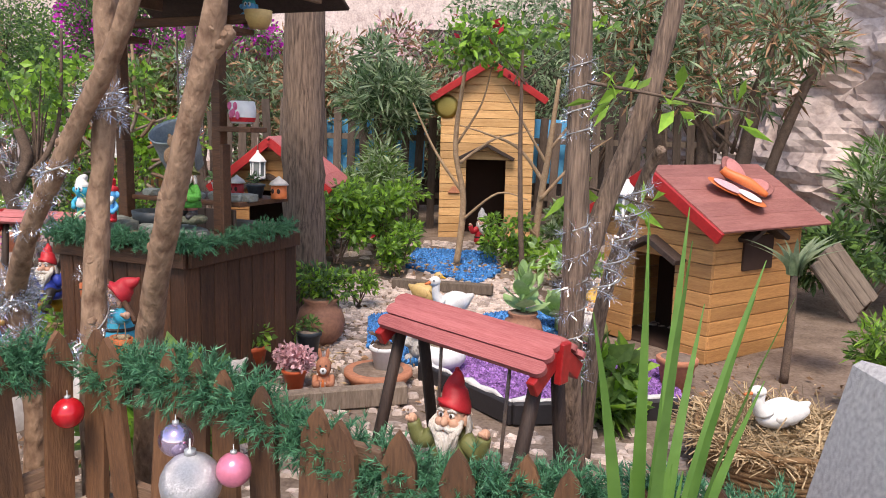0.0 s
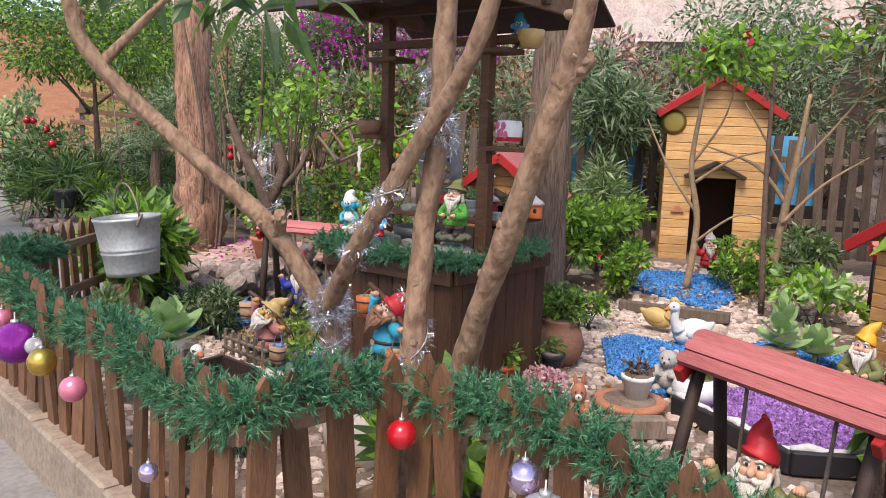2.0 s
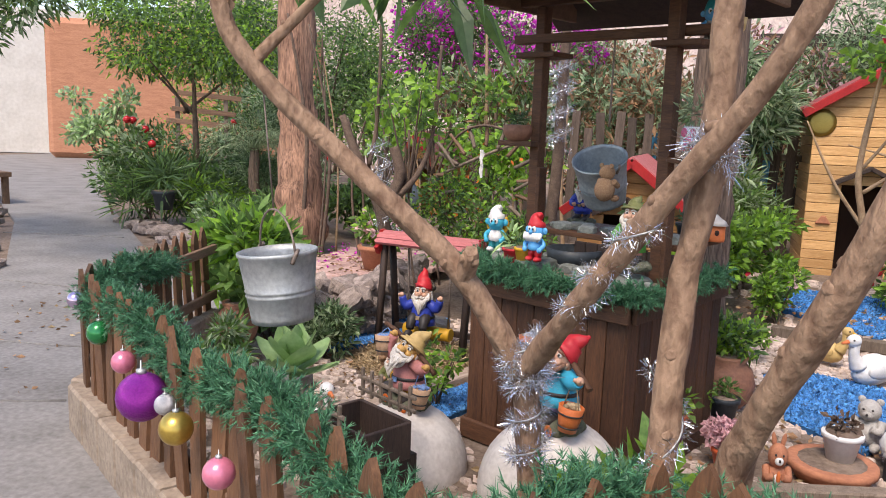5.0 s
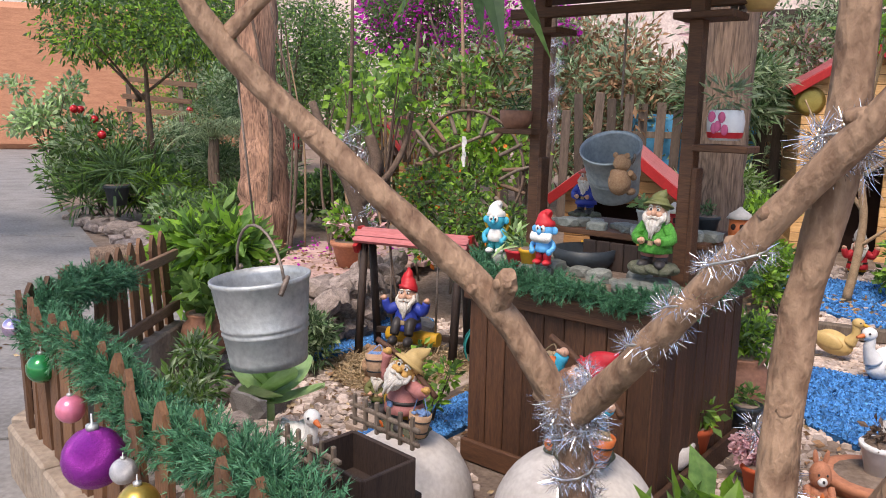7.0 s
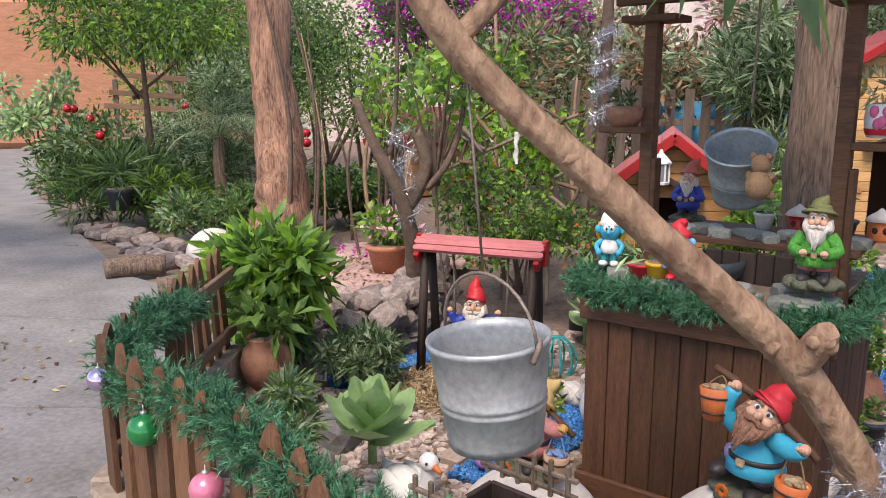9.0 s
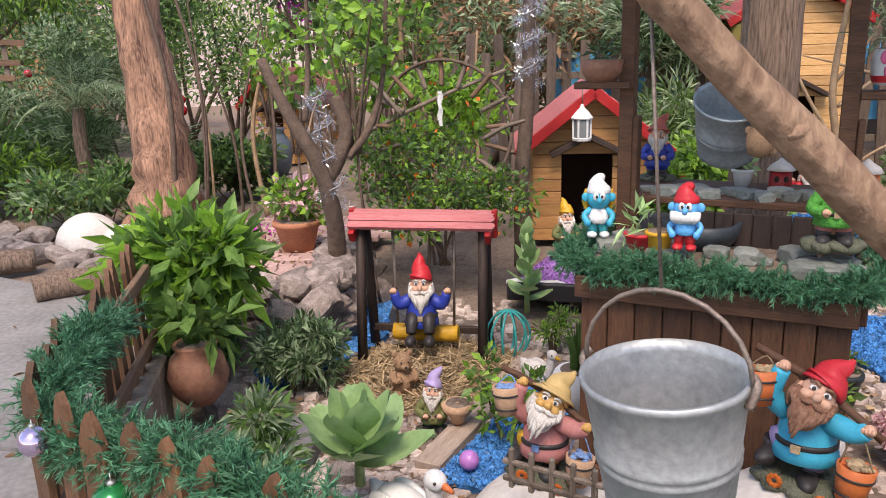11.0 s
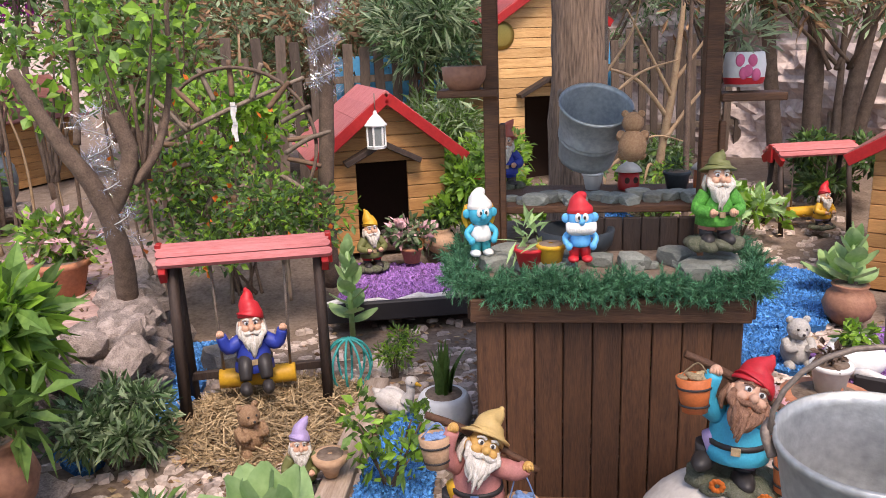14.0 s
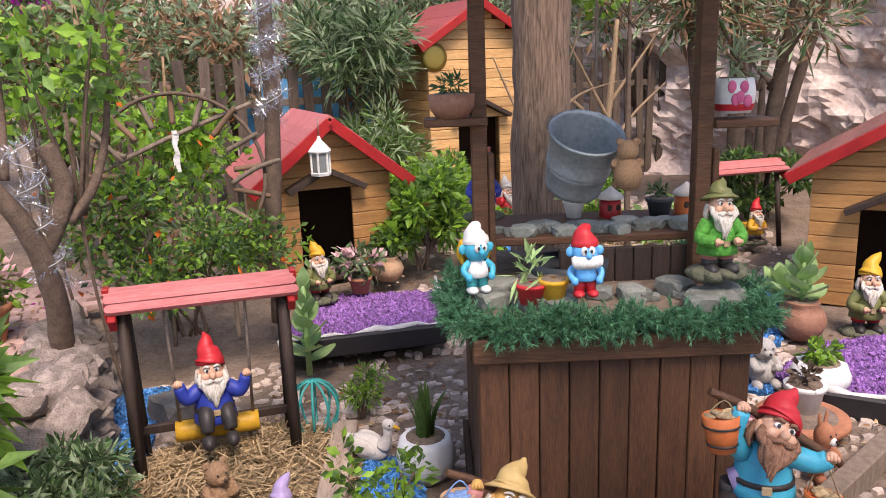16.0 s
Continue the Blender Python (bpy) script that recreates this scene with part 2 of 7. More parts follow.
LILACBALL = plain("lilac_ball", (0.50, 0.20, 0.55), 0.35, 0.0, 0.4, 0.0)
VASEGLAZE = plain("blue_grey_glaze", (0.11, 0.14, 0.17), 0.35)
GREENBALL = plain("green_ball", (0.01, 0.22, 0.06), 0.2, 0.4, 0.5, 0.0)
MIRRORBALL = plain("silver_lilac_ball", (0.62, 0.50, 0.70), 0.12, 0.9, 0.3, 0.0)
BLACKTRIM = plain("black_plastic_edge", (0.025, 0.022, 0.025), 0.6)
WHITESHEET = mat("white_liner", (0.68, 0.67, 0.66), (0.5, 0.48, 0.47), 0.7, 8, 0.4)
# near-black brown: the shade inside doorways and openings, put into the colour
INSIDESHADE = plain("painted_inside_shade", (0.045, 0.022, 0.015), 0.9)
GLASSDIM = plain("dim_pane", (0.20, 0.22, 0.22), 0.15)
TURQ = plain("turquoise_enamel", (0.03, 0.38, 0.36), 0.35)
BRASS = plain("aged_brass", (0.45, 0.34, 0.10), 0.45, 0.8)
PAPER = plain("white_notice", (0.75, 0.76, 0.80), 0.8)


# ---- mesh helpers ----
def box(bm, sx, sy, sz, m=None, mi=0, bev=0.0):
    r = bmesh.ops.create_cube(bm, size=1, matrix=(m or Matrix()) @ Matrix.Diagonal((sx, sy, sz, 1)))
    fs = {f for v in r["verts"] for f in v.link_faces}
    if bev:
        es = {e for v in r["verts"] for e in v.link_edges}
        rb = bmesh.ops.bevel(bm, geom=list(es), offset=bev, segments=1, affect="EDGES")
        fs = {f for f in fs if f.is_valid} | set(rb["faces"])
    for f in fs:
        f.material_index = mi
    return r


def lathe(bm, prof, m=None, mi=0, seg=20, caps=True, smooth=True):
    """A turned body: prof is a list of (radius, height)."""
    m = m or Matrix()
    rings = []
    for r, z in prof:
        rings.append([bm.verts.new(m @ Vector((r * math.cos(6.28319 * i / seg), r * math.sin(6.28319 * i / seg), z))) for i in range(seg)])
    for a, b in zip(rings, rings[1:]):
        for i in range(seg):
            f = bm.faces.new((a[i], a[(i + 1) % seg], b[(i + 1) % seg], b[i]))
            f.material_index, f.smooth = mi, smooth
    if caps:
        for ring in (rings[0][::-1], rings[-1]):
            f = bm.faces.new(ring)
            f.material_index = mi


def ball(bm, r, m=None, mi=0, s=(1, 1, 1), seg=16):
    prof = [(max(0.02, math.sin(math.pi * k / 10)) * r, -math.cos(math.pi * k / 10) * r) for k in range(11)]
    lathe(bm, prof, (m or Matrix()) @ Matrix.Diagonal((*s, 1)), mi, seg)


def tube(bm, pts, radii, seg=10, mi=0, wob=0.0, sub=4):
    """A limb along a smooth line through pts, with its radii."""
    pts = [Vector(p) for p in pts]
    if len(pts) > 2 and sub > 1:
        out, rr = [], []
        for k in range(len(pts) - 1):
            p0, p1, p2, p3 = pts[max(k - 1, 0)], pts[k], pts[k + 1], pts[min(k + 2, len(pts) - 1)]
            for j in range(sub):
                u = j / sub
                out.append(0.5 * (2 * p1 + (p2 - p0) * u + (2 * p0 - 5 * p1 + 4 * p2 - p3) * u * u + (3 * p1 - p0 - 3 * p2 + p3) * u ** 3))
                rr.append(radii[k] * (1 - u) + radii[k + 1] * u)
        out.append(pts[-1])
        rr.append(radii[-1])
        pts, radii = out, rr
    rings, side = [], Vector((1, 0.3, 0.1))
    for k, p in enumerate(pts):
        d = (pts[min(k + 1, len(pts) - 1)] - pts[max(k - 1, 0)]).normalized()
        a = (side - d * side.dot(d)).normalized()
        side = a
        b = d.cross(a)
        ring = []
        for i in range(seg):
            t = 6.28319 * i / seg
            w = 1 + wob * noise.noise(p * 9 + Vector((math.cos(t), math.sin(t), 0)) * 1.4)
            ring.append(bm.verts.new(p + (a * math.cos(t) + b * math.sin(t)) * radii[k] * w))
        rings.append(ring)
    for a, b in zip(rings, rings[1:]):
        for i in range(seg):
            f = bm.faces.new((a[i], a[(i + 1) % seg], b[(i + 1) % seg], b[i]))
            f.material_index, f.smooth = mi, True
    for ring in (rings[0][::-1], rings[-1]):
        bm.faces.new(ring).material_index = mi


def mesh_of(name, bm, mats):
    bmesh.ops.recalc_face_normals(bm, faces=bm.faces)
    me = bpy.data.meshes.new(name)
    bm.to_mesh(me)
    bm.free()
    for m in mats if isinstance(mats, (list, tuple)) else [mats]:
        me.materials.append(m)
    return me


def part(name, bm, mats, parent, label=""):
    ob = new(name, mesh_of(name, bm, mats))
    ob.parent = parent
    return tagged(ob, label)


def thing(name, bm, mats, m, label, category, group="", kind=""):
    ob = new(name, mesh_of(name, bm, mats))
    ob.matrix_world = m
    return tagged(ob, label, category, group, kind)


def empty(name, m, label, category, group="", kind=""):
    ob = new(name)
    ob.matrix_world = m
    return tagged(ob, label, category, group, kind)


def piece(name, me, parent, m):
    """A repeat that shares its mesh."""
    ob = new(name, me)
    ob.parent = parent
    ob.matrix_basis = m
    return ob


def board_mesh(sx, sy, sz, material, bev=0.004):
    bm = bmesh.new()
    box(bm, sx, sy, sz, bev=bev)
    return mesh_of("board", bm, material)


RNG = np.random.default_rng(5)


def leaves(name, parent, material, centres, radii, count, length, width, droop=0.2, label="", flat=0.0, up=0.35, shell=0.5, kind=""):
    """Folded leaves, each of two quads, scattered through uneven clumps. centres: clump middles; radii: their half axes."""
    centres, radii = np.array(centres, float), np.array(radii, float)
    k = RNG.integers(0, len(centres), count)
    d = RNG.normal(size=(count, 3))
    d /= np.linalg.norm(d, axis=1)[:, None]
    rad = RNG.random(count) ** shell
    pos = centres[k] + d * radii[k] * rad[:, None]
    aim = d + RNG.normal(size=(count, 3)) * 0.6 + np.array([0, 0, up])
    aim[:, 2] *= 1 - flat
    aim /= np.linalg.norm(aim, axis=1)[:, None]
    side = np.cross(aim, RNG.normal(size=(count, 3)))
    side /= np.linalg.norm(side, axis=1)[:, None]
    nor = np.cross(side, aim)
    ln = (length * (0.6 + 0.8 * RNG.random(count)))[:, None]
    wd = (width * (0.6 + 0.8 * RNG.random(count)))[:, None]
    dn = np.array([0, 0, -1.0]) * droop
    v = np.stack([pos, pos + aim * ln * 0.5 + side * wd * 0.5 + nor * wd * 0.15 + dn * ln * 0.2, pos + aim * ln + dn * ln * 0.8,
                  pos + aim * ln * 0.5 - side * wd * 0.5 + nor * wd * 0.15 + dn * ln * 0.2, pos + aim * ln * 0.5 + dn * ln * 0.2], 1)
    b = (np.arange(count) * 5)[:, None]
    faces = np.concatenate([b + np.array([0, 1, 4]), b + np.array([1, 2, 4]), b + np.array([2, 3, 4]), b + np.array([3, 0, 4])], 0)
    me = bpy.data.meshes.new(name)
    me.from_pydata(v.reshape(-1, 3).tolist(), [], faces.tolist())
    for m in material if isinstance(material, (list, tuple)) else [material]:
        me.materials.append(m)
    if isinstance(material, (list, tuple)):
        pick = RNG.choice(len(material), count)
        me.polygons.foreach_set("material_index", np.tile(pick, 4))
    ob = new(name, me)
    ob.parent = parent
    return tagged(ob, label, kind=kind)


def needles(name, parent, material, pts, radius, count, length, width, label="", along=0.35):
    """Needle blades that stand out from a line."""
    pts = np.array(pts, float)
    seg = np.linalg.norm(np.diff(pts, axis=0), axis=1)
    cum = np.r_[0, np.cumsum(seg)]
    s = RNG.random(count) * cum[-1]
    i = np.clip(np.searchsorted(cum, s) - 1, 0, len(seg) - 1)
    u = ((s - cum[i]) / seg[i])[:, None]
    base = pts[i] * (1 - u) + pts[i + 1] * u
    tan = (pts[i + 1] - pts[i]) / seg[i][:, None]
    d = RNG.normal(size=(count, 3))
    d -= tan * (d * tan).sum(1)[:, None]
    d /= np.linalg.norm(d, axis=1)[:, None]
    aim = d + tan * RNG.normal(size=(count, 1)) * along * 2
    aim /= np.linalg.norm(aim, axis=1)[:, None]
    base = base + d * (radius * RNG.random(count) ** 0.7)[:, None]
    ln = (length * (0.5 + RNG.random(count)))[:, None]
    side = np.cross(aim, RNG.normal(size=(count, 3)))
    side /= np.linalg.norm(side, axis=1)[:, None]
    v = np.stack([base - side * width / 2, base + side * width / 2, base + aim * ln + side * width * 0.2, base + aim * ln - side * width * 0.2], 1)
    f = (np.arange(count) * 4)[:, None] + np.arange(4)
    me = bpy.data.meshes.new(name)
    me.from_pydata(v.reshape(-1, 3).tolist(), [], f.tolist())
    me.materials.append(material)
    ob = new(name, me)
    ob.parent = parent
    return tagged(ob, label)


def rock_mesh(seed, material, rough=0.28, level=2):
    bm = bmesh.new()
    bmesh.ops.create_icosphere(bm, subdivisions=level, radius=0.5)
    o = Vector((seed * 3.7, seed * 1.3, 0))
    for v in bm.verts:
        v.co *= 1 + rough * noise.noise(v.co * 2.2 + o) * 1.6
        for ax in range(3):
            lim = 0.36 + 0.08 * noise.noise(Vector((seed, ax, 3.1)))
            v.co[ax] = max(-lim, min(lim, v.co[ax]))
    return mesh_of("stone", bm, material)


ROCKS = [rock_mesh(i, STONE) for i in range(7)]
RIVER = [rock_mesh(i + 40, RIVERSTONE, 0.1) for i in range(4)]
DARKROCKS = [rock_mesh(i + 20, DARKSTONE, 0.15) for i in range(3)]



# ---- ground and setting ----
def rise(x, y):
    """Height of the garden's soil: low behind the fence, rising towards the houses."""
    a = max(0.0, min(1.0, (y - 7.2) / 1.6))
    b = max(0.0, min(1.0, (-x - 3.75) / 0.25)) * max(0.0, min(1.0, (y - 5.6) / 1.4))
    return -0.2 + 0.24 * a * a * (3 - 2 * a) * (1 - b) + 0.28 * b


bm = bmesh.new()
xs = [-300, -120, -60, -30, -16, -10] + [-7 + 0.25 * i for i in range(53)] + [9, 16, 40, 120, 300]
ys = [-300, -100, -30, -8, -2, 0.5] + [1.0 + 0.25 * i for i in range(49)] + [16, 24, 40, 120, 300]
grid = [[bm.verts.new((x, y, (rise(x, y) if -5 < x < 6.2 and 2.0 < y < 13.1 else -0.03) + 0.025 * noise.noise(Vector((x, y, 0)) * 2))) for x in xs] for y in ys]
for a, b in zip(grid, grid[1:]):
    for i in range(len(xs) - 1):
        bm.faces.new((a[i], a[i + 1], b[i + 1], b[i])).smooth = True
thing("ground", bm, SOIL, Matrix(), "dry brown garden soil with dust and fallen bits", "ground", kind="structure")

# fence line and path
FENCE = [(0.85, 1.56), (-0.15, 1.84), (-1.16, 2.38), (-1.5, 1.88), (-3.97, 3.5), (-4.32, 5.05)]
bm = bmesh.new()
loop = [(-3.95, 3.55), (-1.5, 1.9), (-1.16, 2.35), (-0.15, 1.82), (1.6, 1.3), (6, 0.4), (6, -6), (-9, -6), (-8.6, 3.0), (-7.7, 6.4), (-10.3, 8.9), (-16, 13.3), (-24, 20), (-24, 26), (-19, 21), (-12.5, 12.9), (-8.4, 9.0), (-6.6, 7.3), (-5.0, 6.5), (-4.32, 5.05)]
top = [bm.verts.new((x, y, 0.012)) for x, y in loop]
low = [bm.verts.new((x, y, -0.3)) for x, y in loop]
bm.faces.new(top)
for i in range(len(loop)):
    j = (i + 1) % len(loop)
    bm.faces.new((top[i], low[i], low[j], top[j]))
thing("pavement", bm, CONCRETE, Matrix(), "worn grey concrete footpath with cracks and joints", "path", kind="structure")
bm = bmesh.new()
for p, q in (((-7.2, 4.2), (-4.6, 4.55)), ((-8.6, 5.7), (-5.8, 6.0)), ((-6.2, 3.0), (-4.3, 3.7)), ((-9.5, 8.0), (-8.0, 8.4))):
    pts = [Vector((p[0] + (q[0] - p[0]) * k / 9, p[1] + (q[1] - p[1]) * k / 9 + 0.05 * noise.noise(Vector((p[0], k * 0.7, 0))), 0.014)) for k in range(10)]
    tube(bm, pts, [0.008] * 10, 5, sub=1)
thing("trim", bm, DARKSTONE, Matrix(), "dark cracks across the concrete path", "crack", kind="structure")


def run_along(line, step, a=0.0):
    """Points at even steps along a line, with the heading."""
    out = []
    for p, q in zip(line, line[1:]):
        p, q = Vector(p), Vector(q)
        n = max(1, round((q - p).length / step))
        for k in range(n):
            out.append((p + (q - p) * (k + 0.5) / n, math.degrees(math.atan2((q - p).y, (q - p).x))))
    return out


# kerb under the fence
bm = bmesh.new()
for p, q in zip(FENCE, FENCE[1:]):
    d = (Vector(q) - Vector(p))
    a = math.degrees(math.atan2(d.y, d.x))
    n = max(2, round(d.length / 0.28))
    for k in range(n):
        c = Vector(p) + d * (k + 0.5) / n
        box(bm, d.length / n - 0.006, 0.15, 0.53 + 0.012 * math.sin(k * 2.3), pose(c.x, c.y, -0.02, 0, 0, a), 0, 0.012)
thing("kerb", bm, KERBMAT, Matrix(), "low rough cement kerb carrying the picket fence", "kerb", kind="structure")

# picket fence
fence = empty("picket_fence", pose(0, 0, 0), "brown stained wooden picket fence on a low kerb, some pickets leaning", "fence")
bm = bmesh.new()
w, h, th = 0.088, 0.60, 0.02
v = [(-w / 2, 0), (w / 2, 0), (w / 2, h - 0.085), (w / 4, h - 0.03), (0, h), (-w / 4, h - 0.03), (-w / 2, h - 0.085)]
fr, bk = [bm.verts.new((x, -th / 2, z)) for x, z in v], [bm.verts.new((x, th / 2, z)) for x, z in v]
bm.faces.new(fr), bm.faces.new(bk[::-1])
for i in range(7):
    bm.faces.new((fr[i], bk[i], bk[(i + 1) % 7], fr[(i + 1) % 7]))
PICKET = mesh_of("picket", bm, FENCEWOOD)


def sink(x):
    """How far the fence drops towards its near end."""
    return 0.12 * max(0.0, min(1.0, (x + 1.0) / 1.2))



rnd = random.Random(3)
for i, (c, a) in enumerate(run_along(FENCE, 0.15)):
    piece("picket", PICKET, fence, pose(c.x, c.y, 0.215 - sink(c.x), rnd.uniform(-4, 4), rnd.uniform(-4, 4), a + rnd.uniform(-6, 6)))
for p, q in zip(FENCE, FENCE[1:]):
    d, c = Vector(q) - Vector(p), (Vector(p) + Vector(q)) / 2
    nrm = Vector((d.y, -d.x)).normalized() * 0.028
    for z in (0.34, 0.66):
        piece("rail", board_mesh(d.length, 0.03, 0.06, RAILWOOD), fence, pose(c.x + nrm.x, c.y + nrm.y, z - sink(c.x), 0, 0, math.degrees(math.atan2(d.y, d.x))))


def hill_line(line, z, amp, step, off):
    pts = []
    for i, (c, a) in enumerate(run_along(line, step)):
        n = Vector((math.sin(radians(a)), -math.cos(radians(a)))) * off
        pts.append((c.x - n.x, c.y - n.y, z - sink(c.x) + amp * math.sin(i * step * 5.2) + 0.02 * math.sin(i * 2.9)))
    return pts


def garland(name, label, pts, radius, count, length, width):
    g = empty(name, pose(*pts[0]), label, "garland")
    rel = [tuple(Vector(p) - Vector(pts[0])) for p in pts]
    bm = bmesh.new()
    tube(bm, rel, [0.008] * len(rel), 5, sub=1)
    part("wire", bm, GARLAND, g)
    twigs = []
    for k in range(int(count / 55)):
        i = rnd.randrange(len(rel) - 1)
        b = Vector(rel[i]).lerp(Vector(rel[i + 1]), rnd.random())
        d = Vector((rnd.gauss(0, 1), rnd.gauss(0, 1), rnd.gauss(-0.1, 0.8))).normalized()
        twigs.append((b, b + d * radius * rnd.uniform(0.7, 1.3)))
    flat = twigs
    a = np.array([b for b, e in flat], float)
    c = np.array([e for b, e in flat], float)
    k = RNG.integers(0, len(flat), count)
    u = RNG.random(count)[:, None]
    pos = a[k] * (1 - u) + c[k] * u
    ax = (c - a)[k]
    ax /= np.linalg.norm(ax, axis=1)[:, None]
    aim = RNG.normal(size=(count, 3)) * 0.6 + ax * 1.1
    aim /= np.linalg.norm(aim, axis=1)[:, None]
    side = np.cross(aim, RNG.normal(size=(count, 3)))
    side /= np.linalg.norm(side, axis=1)[:, None]
    ln = (length * (0.6 + 0.7 * RNG.random(count)))[:, None]
    vv = np.stack([pos - side * width / 2, pos + side * width / 2, pos + aim * ln], 1)
    me = bpy.data.meshes.new("fir_needles")
    me.from_pydata(vv.reshape(-1, 3).tolist(), [], np.arange(count * 3).reshape(-1, 3).tolist())
    me.materials.append(GARLAND)
    ob = new("fir_needles", me)
    ob.parent = g
    ob["kind"] = "stuff"
    return g


garland("fence_garland", "green artificial fir garland draped along the picket fence", hill_line(FENCE[:3], 0.70, 0.035, 0.1, -0.04), 0.092, 96000, 0.026, 0.0042)
garland("fence_garland", "green artificial fir garland draped along the picket fence", hill_line(FENCE[2:5], 0.71, 0.04, 0.1, -0.04), 0.096, 140000, 0.026, 0.0042)

garland("fence_garland", "green artificial fir garland over the fence corner", hill_line([(-3.97, 3.5), (-4.17, 4.4)], 0.70, 0.03, 0.1, -0.04), 0.098, 40000, 0.026, 0.0042)


def bauble(x, y, z, r, material, label):
    b = empty("christmas_ball", pose(x, y, z), label, "ornament", "balls on the garland")
    bm = bmesh.new()
    ball(bm, r, seg=24)
    part("ball", bm, material, b)
    bm = bmesh.new()
    lathe(bm, [(r * 0.2, r * 0.95), (r * 0.2, r * 1.13), (r * 0.04, r * 1.16), (r * 0.03, r * 1.5)], seg=10)
    part("cap", bm, GALV, b, "small metal cap")


for x, y, z, r, m_, l_ in (
        (-1.134, 2.26, 0.574, 0.048, REDBALL, "shiny red christmas ball hanging from the fir garland"),
        (-1.42, 1.88, 0.42, 0.05, REDBALL, "shiny red christmas ball hanging from the fir garland"),
        (-0.72, 2.02, 0.60, 0.048, MIRRORBALL, "mirrored lilac and silver christmas ball on the fence"),
        (-0.655, 1.94, 0.515, 0.082, SILVERBALL, "large silver glitter christmas ball on the fence"),
        (-0.54, 1.94, 0.555, 0.047, PINKBALL, "frosted pink christmas ball on the fence"),
        (-1.75, 1.86, 0.54, 0.028, MIRRORBALL, "small silver christmas ball on the fence garland"),
        (-2.37, 2.33, 0.56, 0.047, PINKBALL, "bright pink christmas ball hanging from the fir garland"),
        (-2.66, 2.52, 0.575, 0.055, GOLD, "matt gold christmas ball hanging from the fir garland"),
        (-2.78, 2.62, 0.60, 0.036, SILVERBALL, "ribbed silver christmas ball hanging from the garland"),
        (-2.95, 2.71, 0.573, 0.088, PURPLEBALL, "large purple glitter christmas ball on the fence"),
        (-3.22, 2.93, 0.60, 0.046, PINKBALL, "pale pink christmas ball hanging from the fir garland"),
        (-3.60, 3.22, 0.60, 0.055, GREENBALL, "glossy green christmas ball hanging from the garland"),
        (-3.86, 3.36, 0.69, 0.04, MIRRORBALL, "small mirrored silver ball on the fence garland")):
    bauble(x, y, z, r, m_, l_)


# ---- well planter ----
OX, OY, OA = -2.32, 4.64, -24.0
WELL = pose(OX, OY, 0, 0, 0, OA)
well = empty("planter_well", WELL, "dark brown plank planter built like a roofed well", "planter")
BW, BD, BT, BB = 0.97, 1.05, 0.74, -0.2


def wplank(name, sx, sy, sz, x, y, z, material=DARKWOOD, rx=0, ry=0, rz=0):
    return piece(name, board_mesh(sx, sy, sz, material), well, pose(x, y, z, rx, ry, rz))


n = 9
for i in range(n):
    wplank("plank", BW / n - 0.004, 0.025, BT - BB - 0.02, (i + 0.5) * BW / n, -0.0 + 0.002 * (i % 3), (BT + BB) / 2)
    wplank("plank", 0.025, BD / n - 0.004, BT - BB - 0.02, BW - 0.01 + 0.002 * (i % 3), (i + 0.5) * BD / n, (BT + BB) / 2)
    wplank("plank", 0.025, BD / n - 0.004, BT - BB - 0.02, 0.01, (i + 0.5) * BD / n, (BT + BB) / 2)
wplank("back_panel", BW, 0.025, BT - BB, BW / 2, BD, (BT + BB) / 2)
for z, hh in ((BT - 0.045, 0.09), (BB + 0.06, 0.11)):
    wplank("trim_board", BW + 0.04, 0.028, hh, BW / 2, -0.027, z, TRIMWOOD)
    wplank("trim_board", 0.028, BD, hh, BW + 0.03, BD / 2, z, DARKWOOD)
    wplank("trim_board", 0.028, BD, hh, -0.018, BD / 2, z, DARKWOOD)
wplank("soil", BW - 0.05, BD - 0.05, 0.03, BW / 2, BD / 2, BT + 0.04, SOIL)
for i in range(8):
    wplank("plank", 0.6 / 8 - 0.003, 0.025, 0.21, 0.36 + (i + 0.5) * 0.6 / 8, 0.45, BT + 0.09, BLACKBROWN)
wplank("shelf_board", 0.95, 0.5, 0.03, 0.5, 0.72, BT + 0.225, TRIMWOOD)
PL, PR = (0.05, 0.47), (0.90, 0.39)
for px, py in (PL, PR):
    wplank("post", 0.062, 0.07, 2.45, px, py, 1.0, TRIMWOOD)
    wplank("post_brace", 0.024, 0.075, 0.6, px + 0.044, py - 0.008, 1.03, TRIMWOOD)
wplank("shelf_board", 0.24, 0.16, 0.03, PL[0] - 0.09, PL[1] - 0.03, 1.46, TRIMWOOD)
wplank("shelf_board", 0.24, 0.16, 0.03, PR[0] + 0.15, PR[1] + 0.02, 1.42, TRIMWOOD)
wplank("shelf_board", 0.26, 0.2, 0.03, PL[0], PL[1] + 0.02, 1.96, TRIMWOOD)
wplank("shelf_board", 0.26, 0.2, 0.03, PR[0] + 0.04, PR[1] + 0.02, 1.98, TRIMWOOD)
wplank("crossbeam", 1.25, 0.05, 0.05, 0.5, 0.45, 2.05, TRIMWOOD, 0, 0, 0)
for k in range(2):
    for j in range(7):
        wplank("roof_board", 1.65, 0.13, 0.022, 0.5, 0.45 + (1 if k else -1) * (0.05 + j * 0.1), 2.62 - j * 0.065, BLACKBROWN, (-33 if k else 33), 0, 0)
wplank("crossbeam", 1.5, 0.06, 0.06, 0.5, 0.45, 2.26, TRIMWOOD, 0, 0, 0)
